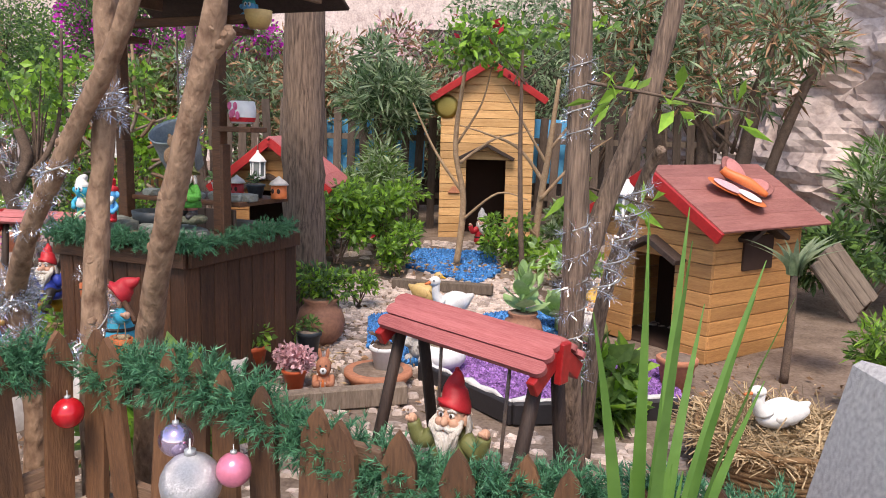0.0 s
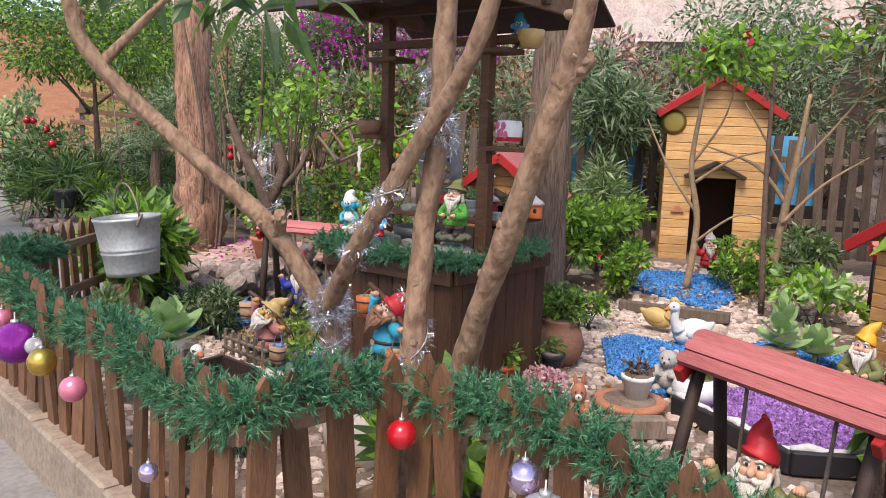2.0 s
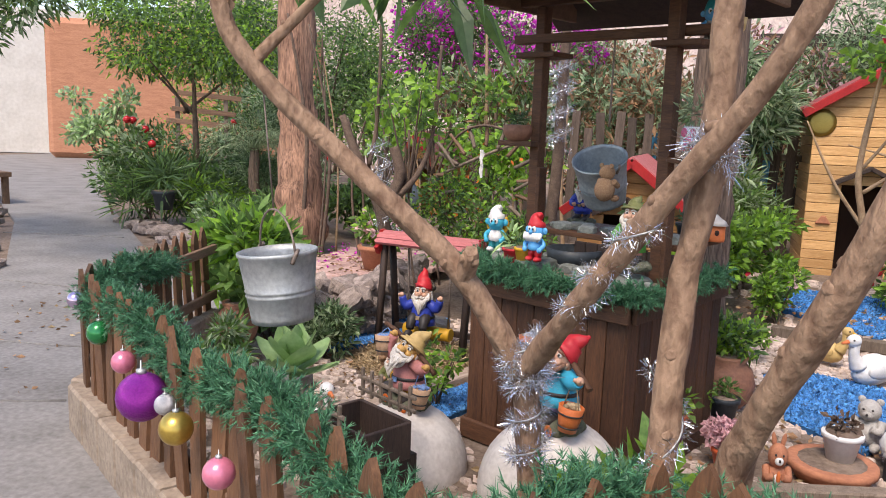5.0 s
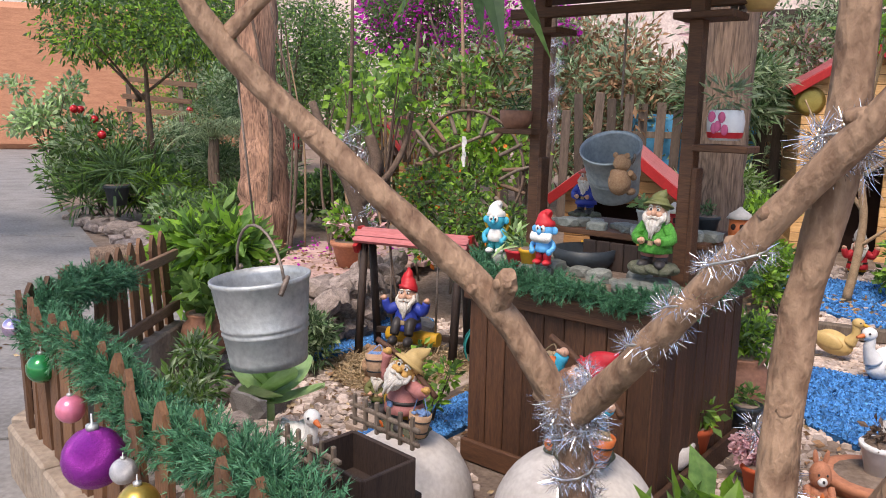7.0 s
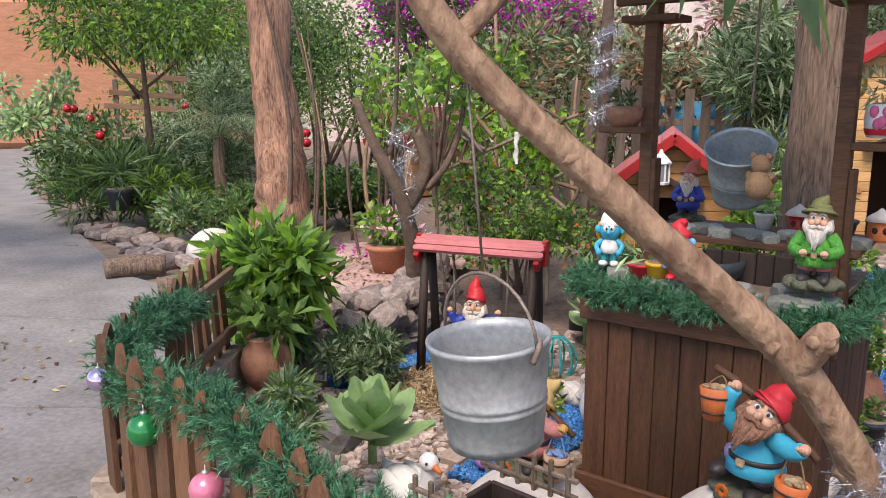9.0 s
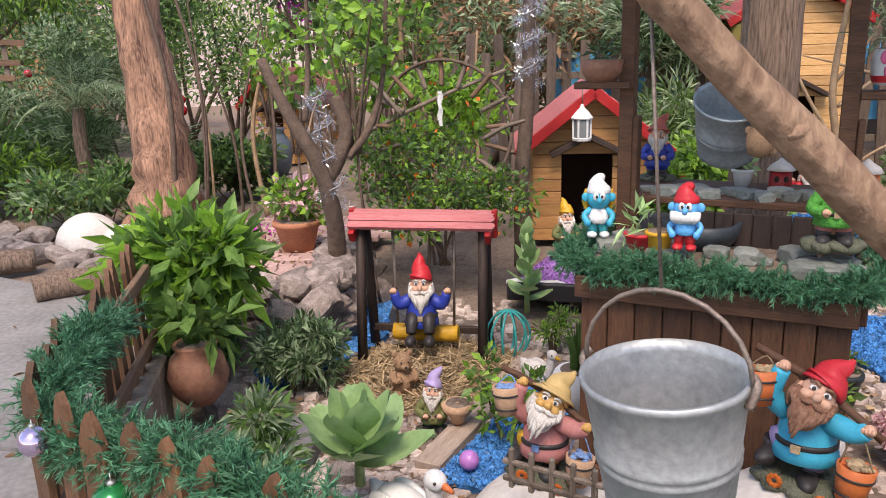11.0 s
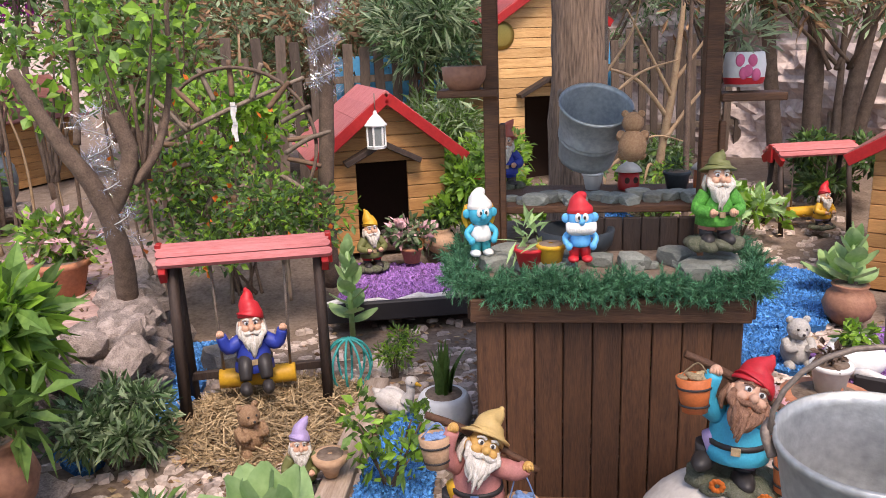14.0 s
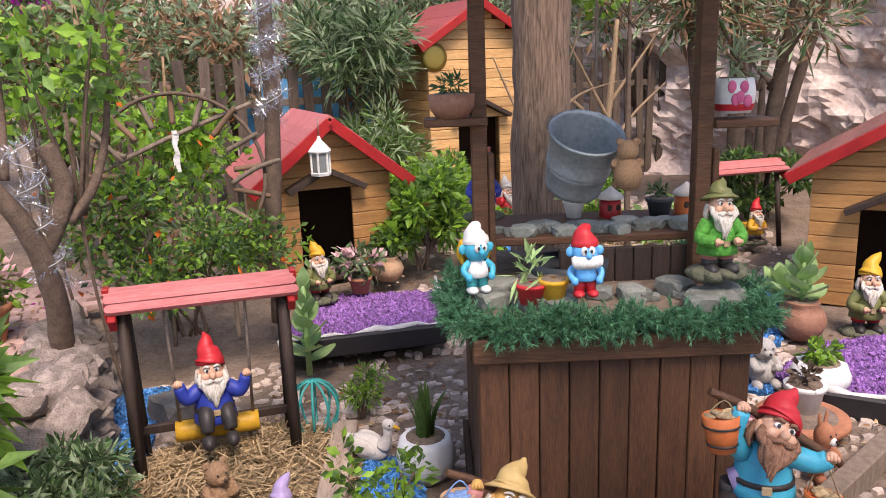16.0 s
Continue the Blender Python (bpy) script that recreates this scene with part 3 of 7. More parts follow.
for sx in (-0.1, 1.2):
    wplank("gable_board", 0.03, 1.1, 0.14, sx, 0.45, 2.28, RAILWOOD, 0, 0, 0)
RIM = [WELL @ Vector(p) for p in ((-0.05, 0.6, BT + 0.06), (-0.09, 0.25, BT + 0.05), (-0.06, 0.0, BT + 0.05), (0.1, -0.05, BT + 0.03), (0.25, -0.06, BT + 0.06), (0.42, -0.06, BT + 0.03), (0.6, -0.06, BT + 0.055), (0.8, -0.06, BT + 0.025), (0.98, -0.05, BT + 0.05), (1.06, 0.1, BT + 0.03), (1.06, 0.5, BT + 0.05), (1.03, 0.95, BT + 0.04))]
garland("planter_garland", "green artificial fir garland round the planter's rim", [tuple(p + Vector((0, 0, 0.015))) for p in RIM], 0.07, 60000, 0.026, 0.004)


# ---- wooden playhouses ----
def plank_wall(house, width, zlo, zhi, apex, y, hole=None, ph=0.105, turn=0.0, ox=0.0, oy=0.0, material=None):
    """Horizontal planks as pieces, shortened in the gable and split round the doorway."""
    material = material or PINE
    z = zlo
    while z < apex - 0.02:
        hgt = min(ph, apex - z)
        zm = z + hgt / 2
        half = width / 2 if zm <= zhi else width / 2 * max(0.05, (apex - zm) / (apex - zhi))
        spans = [(-half, half)]
        if hole and zm < hole[2]:
            spans = [(-half, hole[0]), (hole[1], half)]
        for a, b in spans:
            if b - a > 0.03:
                m = pose(ox, oy, 0, 0, 0, turn) @ pose((a + b) / 2, y + rnd.uniform(-0.002, 0.002), zm)
                piece("plank", board_mesh(b - a, 0.03, hgt - 0.005, material), house, m)
        z += ph


def playhouse(m, label, width, depth, zhi, apex, hole, roof_mat, over=0.12, wood=None):
    h = empty("playhouse", m, label, "playhouse")
    plank_wall(h, width, 0, zhi, apex, 0, hole, material=wood)
    plank_wall(h, width, 0, zhi, apex, depth, material=wood)
    for s in (-1, 1):
        plank_wall(h, depth - 0.03, 0, zhi, zhi, 0, None, 0.105, 90 * s, s * (width / 2 - 0.016), depth / 2, wood)
    # floor and a sheet partway in, coloured near-black as the interior's shade
    piece("floor", board_mesh(width - 0.06, depth - 0.06, 0.03, INSIDESHADE), h, pose(0, depth / 2, 0.0))
    piece("back_lining", board_mesh(width - 0.08, 0.02, zhi, INSIDESHADE), h, pose(0, depth * 0.6, zhi / 2))
    slope = math.degrees(math.atan2(apex - zhi, width / 2))
    ln = math.hypot(apex - zhi, width / 2) + over * 1.3
    for s in (-1, 1):
        rows = 5
        for k in range(rows):
            d = (k + 0.5) * ln / rows
            x = s * d * math.cos(radians(slope))
            z = apex + 0.045 - d * math.sin(radians(slope))
            piece("roof_board", board_mesh(ln / rows + 0.008, depth + 2 * over, 0.022, roof_mat), h, pose(x, depth / 2, z + 0.003 * (k % 2), 0, s * slope, 0))
        x, z = s * ln / 2 * math.cos(radians(slope)), apex + 0.0 - ln / 2 * math.sin(radians(slope))
        piece("fascia", board_mesh(ln, 0.03, 0.085, REDGLOSS), h, pose(x, -over - 0.018, z, 0, s * slope, 0))
    if hole:
        c, w_ = (hole[0] + hole[1]) / 2, (hole[1] - hole[0]) / 2 + 0.09
        for s in (-1, 1):
            piece("door_canopy", board_mesh(w_ * 1.15, 0.13, 0.045, BLACKBROWN), h, pose(c + s * w_ / 2, -0.07, hole[2] + 0.06, 0, s * 27, 0))
    return h


# the tall house takes the pine copy lightened as if sunlit
playhouse(pose(0.53, 10.06, -0.1), "tall honey pine playhouse with red eaves and open doorway", 1.2, 1.1, 1.99, 2.37, (-0.26, 0.25, 1.2), REDPAINT, wood=SUNLITPINE)
playhouse(pose(-1.80, 8.12, 0.02, 0, 0, -2), "small pine playhouse with faded red roof and dark doorway", 0.98, 1.0, 0.86, 1.25, (-0.25, 0.17, 0.76), PINKROOF, 0.14)
dog = playhouse(pose(1.64, 5.9, -0.2, 0, 0, -56), "pine doghouse-like playhouse with dark red plank roof", 1.06, 1.05, 1.05, 1.37, (-0.2, 0.2, 0.74), DULLROOF, 0.14)
# dark board on the wall, standing for the shade in a side opening
piece("side_opening", board_mesh(0.02, 0.36, 0.26, INSIDESHADE), dog, pose(0.538, 0.5, 0.80))
for s in (-1, 1):
    piece("opening_canopy", board_mesh(0.12, 0.27, 0.035, BLACKBROWN), dog, pose(0.58, 0.5 + s * 0.115, 0.965, -s * 27, 0, 0))
playhouse(pose(-5.95, 13.6, 0.0, 0, 0, -38), "weathered small playhouse with faded red roof", 1.0, 1.2, 0.95, 1.38, (-0.1, 0.3, 0.8), DULLROOF, 0.15)


# ---- swings with a plank roof ----
def swing(m, label, w, half, h, lift, legs=0.17, roof=None):
    """Plank roof with rounded board ends on two A-frames; h is the eave, lift the rise to the ridge."""
    s = empty("garden_swing", m, label, "swing", "roofed swings")
    slope = math.degrees(math.atan2(lift, half))
    bw = math.hypot(lift, half) / 3
    bm = bmesh.new()
    e = bw * 0.42
    ends = [(w / 2 - e + e * math.cos(a), e * 1.12 * math.sin(a)) for a in [math.pi * (k / 8 - 0.5) for k in range(9)]]
    line = ends + [(-x, -y) for x, y in ends]
    top, low = [bm.verts.new((x, y, 0.011)) for x, y in line], [bm.verts.new((x, y, -0.011)) for x, y in line]
    bm.faces.new(top), bm.faces.new(low[::-1])
    for k in range(len(line)):
        j = (k + 1) % len(line)
        bm.faces.new((top[k], low[k], low[j], top[j]))
    shingle = mesh_of("roof_board", bm, roof or PINKROOF)
    for k in range(3):
        for sy in (-1, 1):
            d = (k + 0.5) / 3
            piece("roof_board", shingle, s, pose(0.006 * (k - 1), sy * half * d, h + lift * (1 - d) + 0.008 * k % 0.011, -sy * slope, 0, rnd.uniform(-0.6, 0.6)))
    for sx in (-1, 1):
        x = sx * w * 0.42
        for sy in (-1, 1):
            bm = bmesh.new()
            tube(bm, [(x, sy * legs, 0), (x, sy * 0.05, h + lift * 0.45)], [0.03, 0.028], 4, sub=1)
            part("leg", bm, BLACKBROWN, s)
            piece("bracket", board_mesh(0.035, math.hypot(half, lift) * 0.95, 0.07, REDGLOSS), s, pose(x + sx * 0.035, sy * half * 0.5, h + lift * 0.5 - 0.055, -sy * slope, 0, 0))
        piece("bracket", board_mesh(0.03, 0.06, 0.16, REDGLOSS), s, pose(x + sx * 0.06, 0, h + lift * 0.2))
    piece("crossbeam", board_mesh(w * 0.9, 0.045, 0.05, BLACKBROWN), s, pose(0, 0, h + lift * 0.3))
    piece("back_rail", board_mesh(w * 0.84, 0.03, 0.045, BLACKBROWN), s, pose(0, legs * 0.8, 0.16))
    bm = bmesh.new()
    tube(bm, [(-w * 0.23, 0, 0.18), (0, 0, 0.178), (w * 0.23, 0, 0.18)], [0.05, 0.052, 0.05], 14, wob=0.06)
    part("seat", bm, YELLOW, s, "yellow painted log seat")
    for sx in (-1, 1):
        bm = bmesh.new()
        tube(bm, [(sx * w * 0.2, 0, 0.2), (sx * w * 0.215, 0, h + lift * 0.3)], [0.008, 0.008], 6, sub=1)
        part("rope", bm, WIRE, s)
    return s


swing(pose(-3.065, 6.02, -0.2, 0, 0, -8), "dark wooden garden swing with a faded red plank roof", 0.86, 0.13, 0.84, 0.085, 0.15)
swing(pose(0.11, 3.08, -0.2, 0, 3, -39.7), "wooden garden swing with a red plank roof", 0.83, 0.165, 0.81, 0.11, 0.25, REDBOARD)
swing(pose(2.1, 7.75, -0.15, 0, 0, -10), "small garden swing with a red plank roof", 0.8, 0.16, 0.72, 0.1, 0.16)



# ---- trees ----
def tree(label, name, parts_, material, seg=14, wob=0.17, tip=None):
    t = empty(name, pose(*parts_[0][0][0]), label, "tree")
    o = Vector(parts_[0][0][0])
    for k, (pts, radii) in enumerate(parts_):
        bm = bmesh.new()
        tube(bm, [Vector(p) - o for p in pts], radii, seg, wob=wob, sub=6)
        part("trunk" if k == 0 else "limb", bm, material, t)
    return t


def guava(label, name, limbs, slim=0.72):
    """A tan trunk with slim limbs, swollen knots and short stubs."""
    t = tree(label, name, [(p, [r * slim for r in q]) for p, q in limbs], BARK, 18, 0.26)
    o, r_ = Vector(limbs[0][0][0]), random.Random(len(label))
    bm = bmesh.new()
    for pts, radii in limbs:
        for p, q, r in zip(pts, pts[1:], radii):
            for k in range(2):
                c = Vector(p).lerp(Vector(q), r_.random()) - o
                a = r_.uniform(0, 6.283)
                n = Vector((math.cos(a), math.sin(a), 0.2))
                tube(bm, [c, c + n * r * 0.6, c + n * r * r_.uniform(0.68, 0.86)], [r * 0.5, r * 0.32, r * 0.16], 8, wob=0.3)
    part("knot", bm, BARK, t)["kind"] = "stuff"
    return t


forked = guava("forked smooth tan trunk wound with silver tinsel", "forked_tree", [
    ([(-1.60, 2.90, -0.2), (-1.60, 2.92, 0.4), (-1.64, 2.89, 0.82)], [0.075, 0.062, 0.066]),
    ([(-1.64, 2.89, 0.78), (-1.83, 2.84, 1.09), (-2.17, 2.78, 1.40), (-2.52, 2.70, 1.74), (-2.60, 2.66, 2.0), (-2.58, 2.6, 2.6)], [0.062, 0.056, 0.05, 0.046, 0.042, 0.03]),
    ([(-1.64, 2.89, 0.78), (-1.45, 2.69, 1.07), (-1.24, 2.56, 1.38), (-0.95, 2.40, 1.83), (-0.80, 2.3, 2.5)], [0.058, 0.05, 0.046, 0.043, 0.03]),
    ([(-2.50, 2.71, 1.72), (-2.36, 2.74, 1.86), (-2.18, 2.8, 2.05)], [0.03, 0.024, 0.014]),
    ([(-1.83, 2.84, 1.08), (-1.80, 2.80, 1.15), (-1.79, 2.78, 1.18)], [0.05, 0.045, 0.03])], 0.66)
guava("smooth tan leaning trunk beside the fence", "guava_tree", [
    ([(-1.22, 2.58, -0.2), (-1.20, 2.56, 0.55), (-1.185, 2.6, 0.95), (-1.17, 2.62, 1.2), (-1.13, 2.60, 1.5), (-1.12, 2.62, 1.9), (-1.08, 2.6, 2.7)], [0.062, 0.056, 0.054, 0.052, 0.052, 0.05, 0.04])])
guava("thick smooth tan leaning trunk beside the fence", "guava_tree", [
    ([(-1.10, 2.72, -0.2), (-1.02, 2.62, 0.62), (-0.97, 2.55, 0.86), (-0.83, 2.38, 1.27), (-0.70, 2.29, 1.65), (-0.64, 2.25, 1.95), (-0.60, 2.2, 2.7)], [0.07, 0.062, 0.058, 0.053, 0.05, 0.046, 0.04]),
    ([(-0.71, 2.29, 1.64), (-0.655, 2.29, 1.70), (-0.62, 2.29, 1.73)], [0.05, 0.04, 0.022])])
tree("straight rough dark brown trunk behind the planter", "pine_tree", [
    ([(-1.10, 6.2, -0.2), (-1.12, 6.15, 0.5), (-1.12, 6.14, 1.2), (-1.11, 6.15, 2.2), (-1.1, 6.2, 4.5)], [0.22, 0.17, 0.162, 0.155, 0.13])], BARKDARK, 36, 0.16)
tree("thick peeling reddish trunk beside the path", "cypress_tree", [
    ([(-5.75, 8.75, 0), (-5.68, 8.72, 0.5), (-5.75, 8.8, 1.2), (-5.85, 8.9, 2.2), (-5.9, 9, 4.5)], [0.38, 0.29, 0.235, 0.21, 0.17])], BARKRED, 30, 0.3)
dark2 = tree("slim dark trunk wound with silver tinsel", "slim_tree", [
    ([(0.65, 3.47, -0.2), (0.57, 3.27, 0.32), (0.55, 3.19, 1.0), (0.53, 3.19, 1.77), (0.50, 3.17, 2.6)], [0.065, 0.055, 0.052, 0.045, 0.035]),
    ([(0.58, 3.22, 0.85), (0.69, 3.27, 1.2), (0.83, 3.27, 1.6), (0.98, 3.27, 2.3)], [0.04, 0.045, 0.042, 0.03]),
    ([(0.75, 3.77, -0.2), (0.77, 3.67, 0.6), (0.89, 3.47, 1.25), (0.93, 3.37, 1.4)], [0.035, 0.035, 0.03, 0.02])], BARKDARK)
bush_stems = tree("branching grey shrub trunk with silver tinsel", "shrub_tree", [
    ([(-3.75, 6.9, 0.05), (-3.72, 6.75, 0.5), (-3.78, 6.65, 0.9), (-3.95, 6.6, 1.25), (-4.1, 6.6, 1.6)], [0.07, 0.06, 0.055, 0.04, 0.03]),
    ([(-3.75, 6.7, 0.8), (-3.6, 6.7, 1.1), (-3.66, 6.7, 1.35)], [0.055, 0.05, 0.045]),
    ([(-3.6, 6.7, 0.95), (-3.45, 6.75, 1.15), (-3.35, 6.8, 1.5), (-3.3, 6.8, 2.2)], [0.03, 0.025, 0.016, 0.012]),
    ([(-3.85, 6.62, 1.2), (-3.82, 6.7, 1.6), (-3.8, 6.7, 2.4)], [0.02, 0.016, 0.012])], TWIG)
tree("dark upright shrub trunk with a silver ribbon", "shrub_tree", [
    ([(-2.42, 7.4, 0), (-2.42, 7.35, 0.7), (-2.38, 7.33, 1.3), (-2.36, 7.3, 2.6)], [0.06, 0.055, 0.05, 0.035])], TWIG)
tree("many-stemmed dark oleander trunk by the rock wall", "oleander", [
    ([(2.9, 8.6, -0.1), (2.85, 8.6, 1.2), (2.7, 8.5, 2.6)], [0.10, 0.09, 0.06]),
    ([(3.1, 8.5, -0.1), (3.2, 8.4, 1.2), (3.4, 8.3, 2.6)], [0.09, 0.08, 0.05]),
    ([(2.6, 8.7, -0.1), (2.4, 8.7, 1.2), (2.1, 8.6, 2.6)], [0.08, 0.07, 0.05]),
    ([(3.3, 8.6, -0.1), (3.6, 8.5, 1.3), (4.0, 8.4, 2.5)], [0.08, 0.06, 0.04])], TWIG)
tree("bare pale dry tree beside the playhouse", "dry_tree", [
    ([(1.0, 8.6, -0.05), (1.05, 8.55, 0.6), (1.12, 8.5, 1.2), (1.2, 8.5, 2.0)], [0.05, 0.04, 0.035, 0.02]),
    ([(1.08, 8.52, 0.9), (0.8, 8.6, 1.25), (0.45, 8.7, 1.4), (0.1, 8.8, 1.5)], [0.025, 0.018, 0.012, 0.005]),
    ([(1.1, 8.5, 1.1), (0.85, 8.5, 1.5), (0.6, 8.5, 1.9)], [0.02, 0.014, 0.006]),
    ([(1.05, 8.5, 0.7), (1.4, 8.5, 1.1), (1.8, 8.5, 1.4)], [0.022, 0.015, 0.006]),
    ([(1.02, 8.55, 0.3), (0.75, 8.3, 0.5), (0.6, 8.2, 0.1)], [0.02, 0.014, 0.008]),
    ([(1.1, 8.5, 1.2), (1.45, 8.4, 1.7), (1.7, 8.3, 2.1)], [0.02, 0.012, 0.006])], DRYTWIG, 8)


tree("second bare pale dry tree behind the planter", "dry_tree", [
    ([(0.15, 8.2, 0), (0.2, 8.15, 0.7), (0.1, 8.1, 1.3), (0.2, 8.1, 2.2)], [0.04, 0.034, 0.028, 0.015]),
    ([(0.18, 8.15, 0.8), (-0.1, 8.1, 1.2), (-0.35, 8.1, 1.7)], [0.02, 0.014, 0.006]),
    ([(0.15, 8.1, 1.1), (0.5, 8.1, 1.35), (0.9, 8.1, 1.45)], [0.018, 0.012, 0.005]),
    ([(0.12, 8.1, 1.3), (0.35, 8.0, 1.7), (0.45, 8.0, 2.1)], [0.016, 0.01, 0.005]),
    ([(0.2, 8.15, 0.5), (0.55, 8.0, 0.8), (0.85, 7.9, 0.75)], [0.016, 0.01, 0.005])], DRYTWIG, 8)
for k in range(26):
    x, y = rnd.uniform(-5.6, -2.6), rnd.uniform(7.8, 10.8)
    hh, r = rnd.uniform(1.4, 2.9), rnd.uniform(0.012, 0.03)
    tree("thin upright grey stem among the shrubs", "sapling", [([(x, y, -0.05), (x + rnd.uniform(-0.15, 0.15), y, hh * 0.5), (x + rnd.uniform(-0.3, 0.3), y, hh)], [r, r * 0.8, r * 0.4])], TWIG if k % 3 else DRYTWIG, 6)


def tinsel(name, label, pts, count=900, r=0.06, ln=0.04):
    t = empty(name, pose(*pts[0]), label, "tinsel")
    rel = [tuple(Vector(p) - Vector(pts[0])) for p in pts]
    bm = bmesh.new()
    tube(bm, rel, [0.003] * len(rel), 4, sub=1)
    part("cord", bm, GALV, t)
    needles("strand", t, TINSEL, rel, r * 0.45, int(count * 2.2), ln * 0.68, 0.0016)


def coil(p, q, rad, turns, n=40):
    p, q = Vector(p), Vector(q)
    return [tuple(p.lerp(q, k / n) + Vector((math.cos(k / n * turns * 6.283), math.sin(k / n * turns * 6.283), 0)) * rad) for k in range(n + 1)]


LT = "silver tinsel wound round the tree trunk"
tinsel("tinsel", LT, coil((-1.60, 2.91, 0.45), (-1.64, 2.89, 0.92), 0.05, 4.2), 2200, 0.05, 0.04)
tinsel("tinsel", LT, coil((-1.64, 2.89, 0.86), (-1.62, 2.9, 0.76), 0.055, 3.5), 1700, 0.06, 0.045)
tinsel("tinsel", LT, coil((-1.5, 2.74, 1.0), (-1.28, 2.58, 1.32), 0.04, 3), 900, 0.05, 0.03)
tinsel("tinsel", LT, coil((-1.13, 2.60, 1.46), (-1.14, 2.58, 1.56), 0.046, 2.2), 900, 0.05, 0.04)
tinsel("tinsel", LT, coil((-1.2, 2.56, 0.5), (-1.19, 2.6, 0.95), 0.048, 1.5), 700, 0.05, 0.03)
tinsel("tinsel", LT, coil((0.57, 3.23, 0.4), (0.55, 3.19, 1.1), 0.058, 6), 1600, 0.05, 0.04)
tinsel("tinsel", LT, coil((0.54, 3.19, 1.4), (0.53, 3.19, 1.75), 0.05, 4), 700, 0.04, 0.035)
tinsel("tinsel", LT, coil((0.69, 3.27, 0.75), (0.83, 3.27, 1.25), 0.05, 5), 800, 0.04, 0.035)
tinsel("tinsel", LT, coil((-3.7, 6.72, 0.6), (-3.78, 6.65, 1.4), 0.08, 4), 1300, 0.07, 0.05)
tinsel("tinsel", "silver ribbon and tinsel hung on the shrub trunk", coil((-2.38, 7.3, 1.35), (-2.37, 7.28, 2.1), 0.07, 4), 1600, 0.09, 0.06)



# ---- background ----
bm = bmesh.new()
rows = []
for j in range(60):
    rows.append([bm.verts.new((0.45 * noise.fractal(Vector((k * 0.1, j * 0.075, 0)) * 1.1, 0.8, 2.1, 5) + 0.1 * abs(noise.noise(Vector((k, j, 3)) * 0.6)), k * 0.1 - 8, j * 0.075)) for k in range(161)])
for p, q in zip(rows, rows[1:]):
    for k in range(160):
        bm.faces.new((p[k], p[k + 1], q[k + 1], q[k]))
box(bm, 0.4, 16, 4.4, pose(0.75, 0, 2.2))
thing("wall_east", bm, ROCKWALL, pose(5.7, 5.5, -0.3, 0, 0, 20), "rough pinkish rock wall beside the garden", "wall", kind="structure")
# back wall whose shade comes from its near-black colour
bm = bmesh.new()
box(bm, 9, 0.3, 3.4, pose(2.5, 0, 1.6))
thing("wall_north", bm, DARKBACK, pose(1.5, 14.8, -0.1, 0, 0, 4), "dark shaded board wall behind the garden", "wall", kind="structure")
bm = bmesh.new()
box(bm, 14, 0.4, 5.2, pose(0, 0, 2.6))
thing("wall_west", bm, LIMEWALL, pose(-26, 22.5, 0, 0, 0, 38), "pale sunlit lime-washed wall at the path's end", "wall", kind="structure")
bm = bmesh.new()
box(bm, 9, 0.4, 4.6, pose(0, 0, 2.3), 0, 0.2)
thing("wall_west", bm, ORANGEWALL, pose(-18.2, 23.4, 0, 0, 0, 30), "orange-brown brick wall by the path", "wall", kind="structure")
bm = bmesh.new()
box(bm, 40, 0.4, 9, pose(0, 0, 2.0))
thing("wall_north", bm, ROCKWALL, pose(-2, 30, 2.0, 0, 0, 8), "pinkish hillside rock face behind the trees", "wall", kind="structure")

# board fence with blue gaps behind the houses
bf = empty("board_fence", pose(-1.6, 10.9, 0), "dark weathered board fence with bright blue panel behind", "fence")
for i in range(-8, 34):
    if 9 < i < 17:
        continue
    hh = 1.55 + 0.3 * rnd.random()
    piece("board", board_mesh(0.11, 0.025, hh, SLATWOOD), bf, pose(i * 0.19 - 0.3, rnd.uniform(-0.02, 0.02), hh / 2, 0, rnd.uniform(-3, 3), 0))
for z in (0.5, 1.3):
    piece("rail", board_mesh(6.6, 0.04, 0.08, GREYWOOD), bf, pose(2.9, 0.04, z))
piece("blue_panel", board_mesh(1.6, 0.02, 0.8, BLUEBOARD), bf, pose(0.5, 0.2, 1.15))
piece("blue_panel", board_mesh(0.7, 0.02, 0.9, BLUEBOARD), bf, pose(3.2, 0.2, 1.15))
piece("notice", board_mesh(0.22, 0.012, 0.17, PAPER), bf, pose(0.95, -0.03, 1.72))
frame_r = empty("board_fence", pose(4.1, 9.6, -0.1, 0, 0, -18), "open weathered wooden frame panel with blue behind", "fence")
for x in (0, 0.45, 0.9):
    piece("post", board_mesh(0.09, 0.06, 1.7, GREYWOOD), frame_r, pose(x, 0, 0.85))
for z in (0.35, 0.9, 1.6):
    piece("rail", board_mesh(1.0, 0.05, 0.07, GREYWOOD), frame_r, pose(0.45, 0.0, z, 0, 0, 0))
piece("blue_panel", board_mesh(0.8, 0.02, 1.2, BLUEBOARD), frame_r, pose(0.45, 0.3, 0.9))


